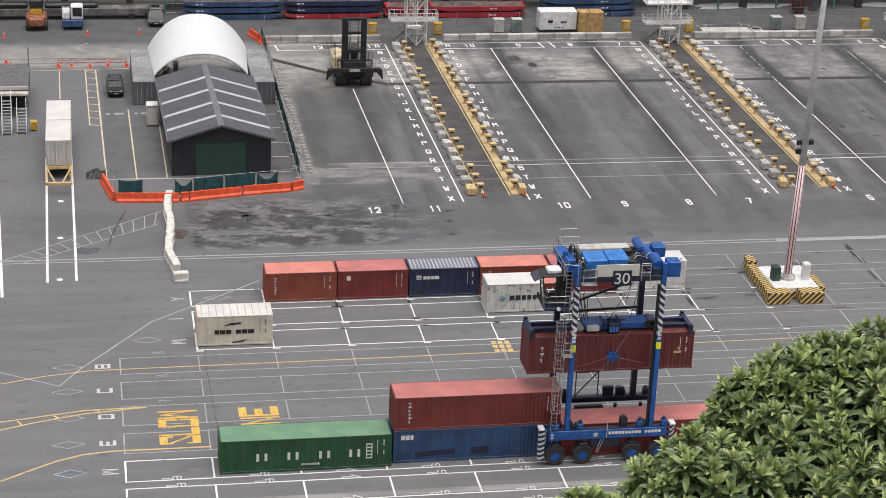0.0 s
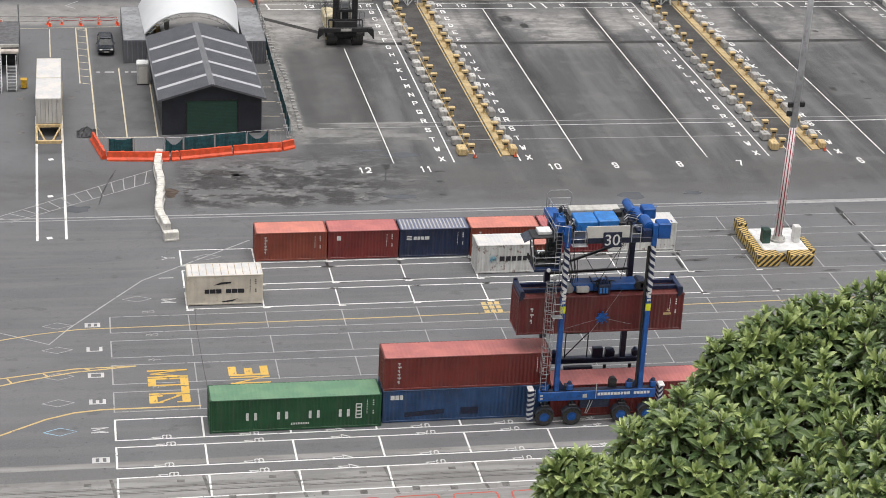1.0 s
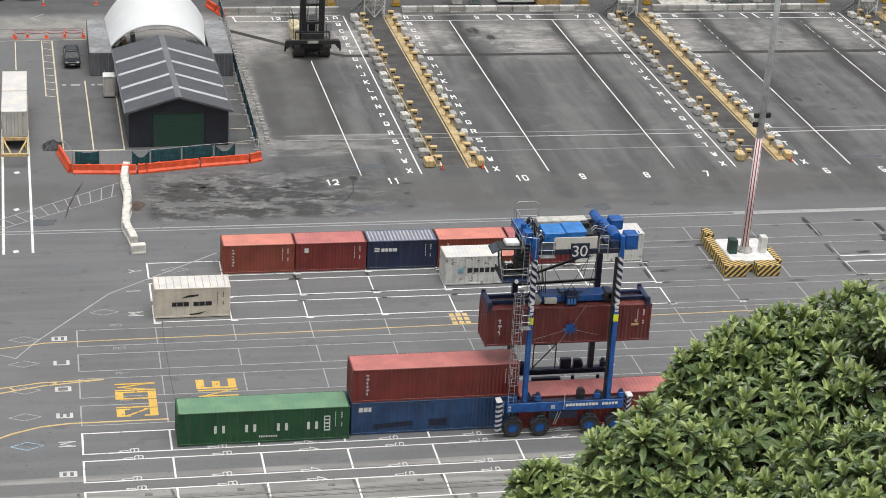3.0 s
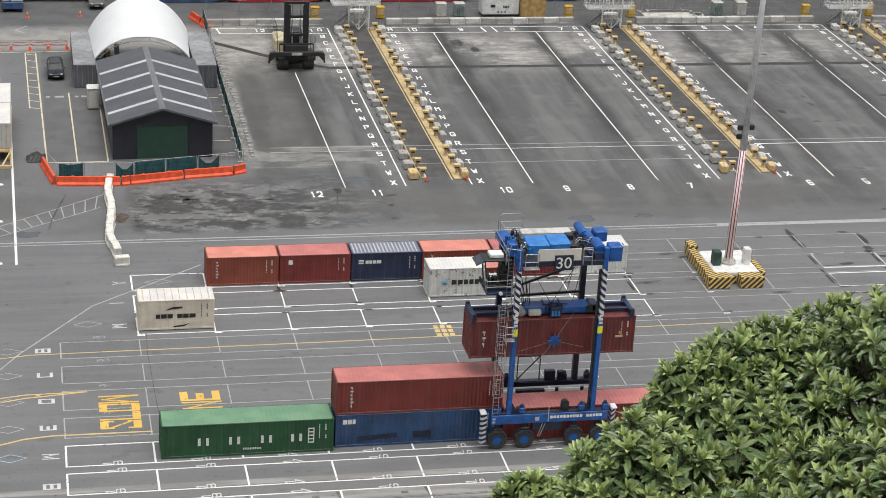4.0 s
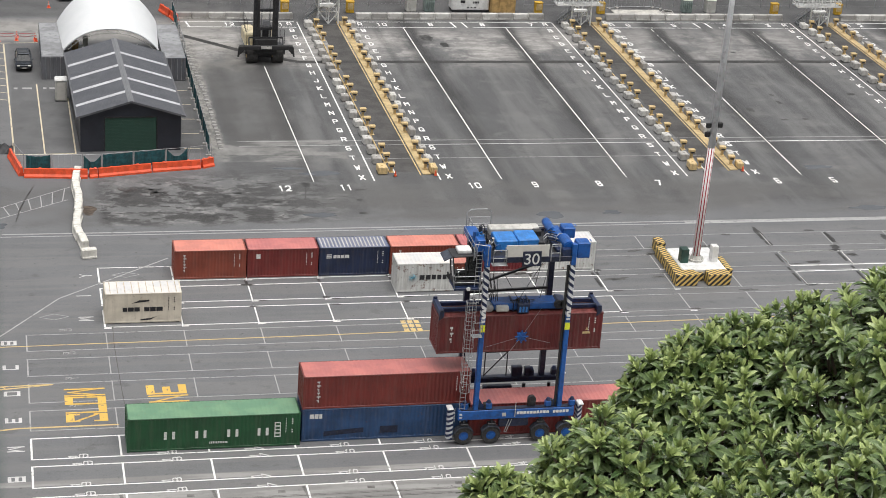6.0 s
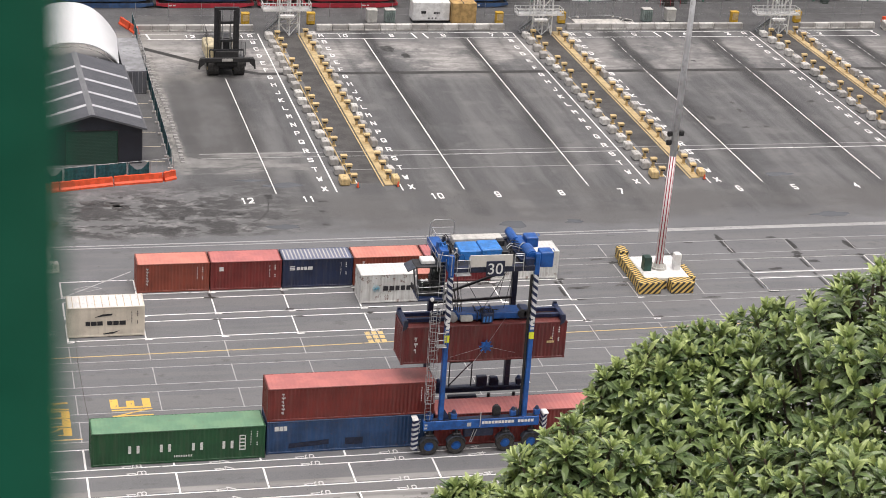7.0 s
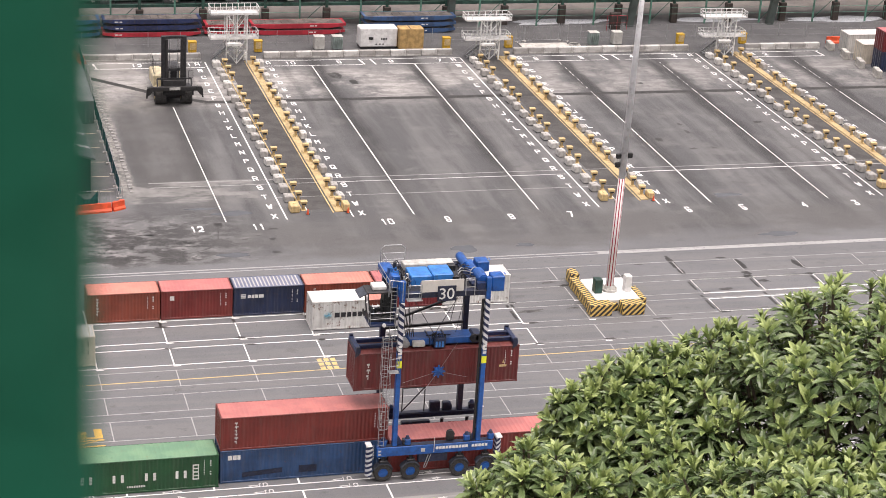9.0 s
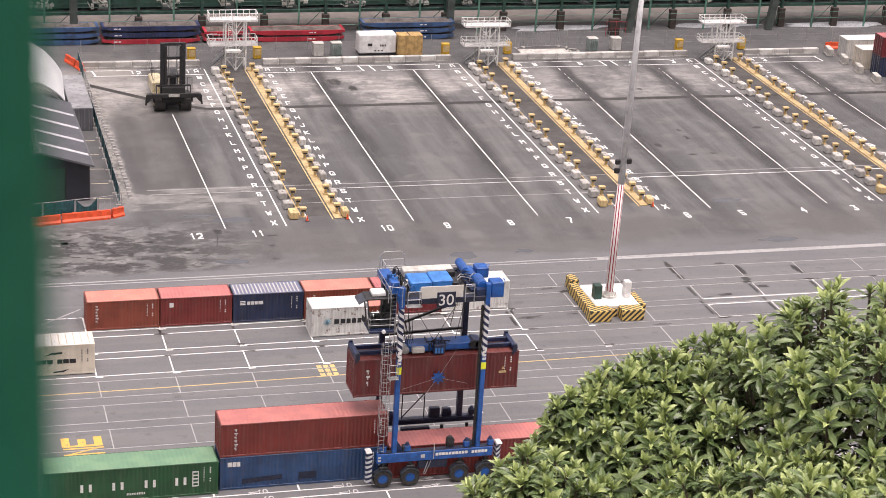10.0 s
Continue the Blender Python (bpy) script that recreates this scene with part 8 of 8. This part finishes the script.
# ---------- foreground: lookout post and shrub ----------
post = thing("lookout_post", "green-painted steel post of the lookout fence", "post", -8.1416, -121.419, 66.6, 6.0)
bm = bmesh.new()
box(bm, -0.075, 0.0, 0.0, 0.075, 0.012, 3.0, 0.006)
POST_GREEN = plain("green_post_paint", (0.005, 0.102, 0.060), 0.7, 0.0, 0.1, 3.0, (0.01, 0.05, 0.03), 0.2)
POST_GREEN.node_tree.nodes["Principled BSDF"].inputs["Specular IOR Level"].default_value = 0.2
part("post_tube", bm, POST_GREEN, post)
block("post_plate", (-0.14, 0.06, -0.06, 0.14, 0, 0.012), DARK_GREEN, post, "", 0.002)

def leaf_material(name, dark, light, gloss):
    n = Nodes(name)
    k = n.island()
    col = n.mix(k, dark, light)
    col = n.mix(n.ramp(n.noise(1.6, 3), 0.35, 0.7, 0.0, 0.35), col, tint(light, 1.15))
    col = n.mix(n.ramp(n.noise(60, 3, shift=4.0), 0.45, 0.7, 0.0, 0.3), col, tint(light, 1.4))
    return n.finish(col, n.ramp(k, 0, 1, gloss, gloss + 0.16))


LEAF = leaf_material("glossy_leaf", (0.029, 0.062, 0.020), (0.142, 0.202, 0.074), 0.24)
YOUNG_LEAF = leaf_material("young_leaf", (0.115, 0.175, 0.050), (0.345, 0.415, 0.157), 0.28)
BARK = plain("grey_brown_bark", (0.10, 0.075, 0.055), 0.9, 0.0, 0.35, 6.0)


def leaf(bm, base, way, up, length, width):
    """One folded, drooping leaf, widest past its middle."""
    way = way.normalized()
    side = way.cross(up)
    side = side.normalized() if side.length > 1e-4 else way.orthogonal().normalized()
    nrm = side.cross(way)
    rows = []
    for f, w, bend in ((0.0, 0.12, 0.0), (0.35, 0.75, 0.03), (0.64, 1.0, 0.02), (0.88, 0.55, -0.05), (1.0, 0.0, -0.12)):
        c = base + way * (length * f) + nrm * (length * bend)
        if w == 0:
            rows.append([bm.verts.new(c)])
        else:
            s = side * (width / 2 * w)
            rows.append([bm.verts.new(c - s + nrm * width * 0.24 * w), bm.verts.new(c), bm.verts.new(c + s + nrm * width * 0.24 * w)])
    for r, s in zip(rows, rows[1:]):
        if len(s) == 3:
            bm.faces.new((r[0], r[1], s[1], s[0])), bm.faces.new((r[1], r[2], s[2], s[1]))
        else:
            bm.faces.new((r[0], r[1], s[0])), bm.faces.new((r[1], r[2], s[0]))


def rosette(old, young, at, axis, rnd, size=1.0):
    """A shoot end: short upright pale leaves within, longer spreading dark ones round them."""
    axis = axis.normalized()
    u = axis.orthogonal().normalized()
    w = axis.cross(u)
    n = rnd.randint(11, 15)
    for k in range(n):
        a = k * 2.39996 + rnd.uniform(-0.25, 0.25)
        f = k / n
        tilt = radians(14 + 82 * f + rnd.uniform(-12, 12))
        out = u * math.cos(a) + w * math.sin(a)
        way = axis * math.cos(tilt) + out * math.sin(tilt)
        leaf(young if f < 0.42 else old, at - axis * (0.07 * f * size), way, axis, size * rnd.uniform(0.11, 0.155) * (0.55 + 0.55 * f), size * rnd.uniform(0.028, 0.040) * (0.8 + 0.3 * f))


shrub = thing("broadleaf_shrub", "large evergreen shrub with rosettes of glossy green leaves", "shrub", -4.2, -114.2, 57.5)
ORIGIN = Vector((-4.2, -114.2, 57.5))
LOBES = [((-3.68, -114.04, 63.37), 1.22), ((-4.69, -113.79, 63.39), 0.76), ((-4.04, -113.43, 63.20), 0.96), ((-5.40, -114.13, 63.58), 0.42), ((-2.86, -114.47, 63.44), 1.28),
         ((-4.46, -114.98, 63.47), 0.85), ((-3.92, -115.46, 63.68), 0.9), ((-5.05, -114.76, 63.32), 0.60), ((-2.84, -115.61, 63.55), 1.0), ((-6.03, -114.33, 63.76), 0.15), ((-5.98, -114.30, 63.58), 0.2), ((-5.66, -114.22, 63.46), 0.30), ((-4.82, -113.55, 63.98), 0.21), ((-5.05, -113.60, 63.93), 0.16), ((-4.60, -113.52, 63.98), 0.25)]
rnd = random.Random(4)
sites = []
for (cx, cy, cz), r in LOBES:
    n = int(820 * r * r) + 12
    for i in range(n):
        z = 1 - 1.75 * (i + 0.5) / n
        a = i * 2.39996
        d = Vector((math.sqrt(1 - z * z) * math.cos(a), math.sqrt(1 - z * z) * math.sin(a), z))
        d = (d + Vector((rnd.uniform(-0.14, 0.14), rnd.uniform(-0.14, 0.14), rnd.uniform(-0.14, 0.14)))).normalized()
        swell = 0.97 + 0.16 * noise.noise(Vector((cx, cy, cz)) + d * r * 2.6)
        p = Vector((cx, cy, cz)) + d * r * swell * rnd.uniform(0.94, 1.03)
        if any((p - Vector(o)).length < q * 0.8 for o, q in LOBES if o != (cx, cy, cz)):
            continue
        sites.append((p, (d * 0.8 + Vector((rnd.uniform(-0.2, 0.1), rnd.uniform(-0.4, -0.05), 0.65))).normalized()))
        if rnd.random() < 0.7:
            sites.append((Vector((cx, cy, cz)) + d * r * swell * rnd.uniform(0.74, 0.88), (d * 0.7 + Vector((rnd.uniform(-0.4, 0.4), rnd.uniform(-0.4, 0.4), 0.5))).normalized()))
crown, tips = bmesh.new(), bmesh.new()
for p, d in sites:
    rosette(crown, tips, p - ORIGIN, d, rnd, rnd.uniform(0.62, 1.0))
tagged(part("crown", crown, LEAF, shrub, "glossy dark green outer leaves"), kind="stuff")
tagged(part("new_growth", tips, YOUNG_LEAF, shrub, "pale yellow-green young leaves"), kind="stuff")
bm = bmesh.new()
rod(bm, (0, 0, -0.5), (0.1, 0.1, 3.5), 0.20, 10, 0.14)
part("trunk", bm, BARK, shrub, "grey-brown trunk")
bm = bmesh.new()
for (cx, cy, cz), r in LOBES:
    q = Vector((cx, cy, cz)) - ORIGIN
    m = Vector((0.1, 0.1, 3.4)).lerp(q, 0.5) + Vector((0, 0, -0.2))
    rod(bm, (0.1, 0.1, 3.4), m, 0.09, 7, 0.06), rod(bm, m, q, 0.06, 7, 0.03)
    part("limb", bm, BARK, shrub)
    bm = bmesh.new()
for p, d in sites[::2]:
    q = p - ORIGIN
    rod(bm, q - d * 0.2, q, 0.010, 4, 0.006)
tagged(part("twig_mass", bm, BARK, shrub, "thin grey-brown twigs"), kind="stuff")
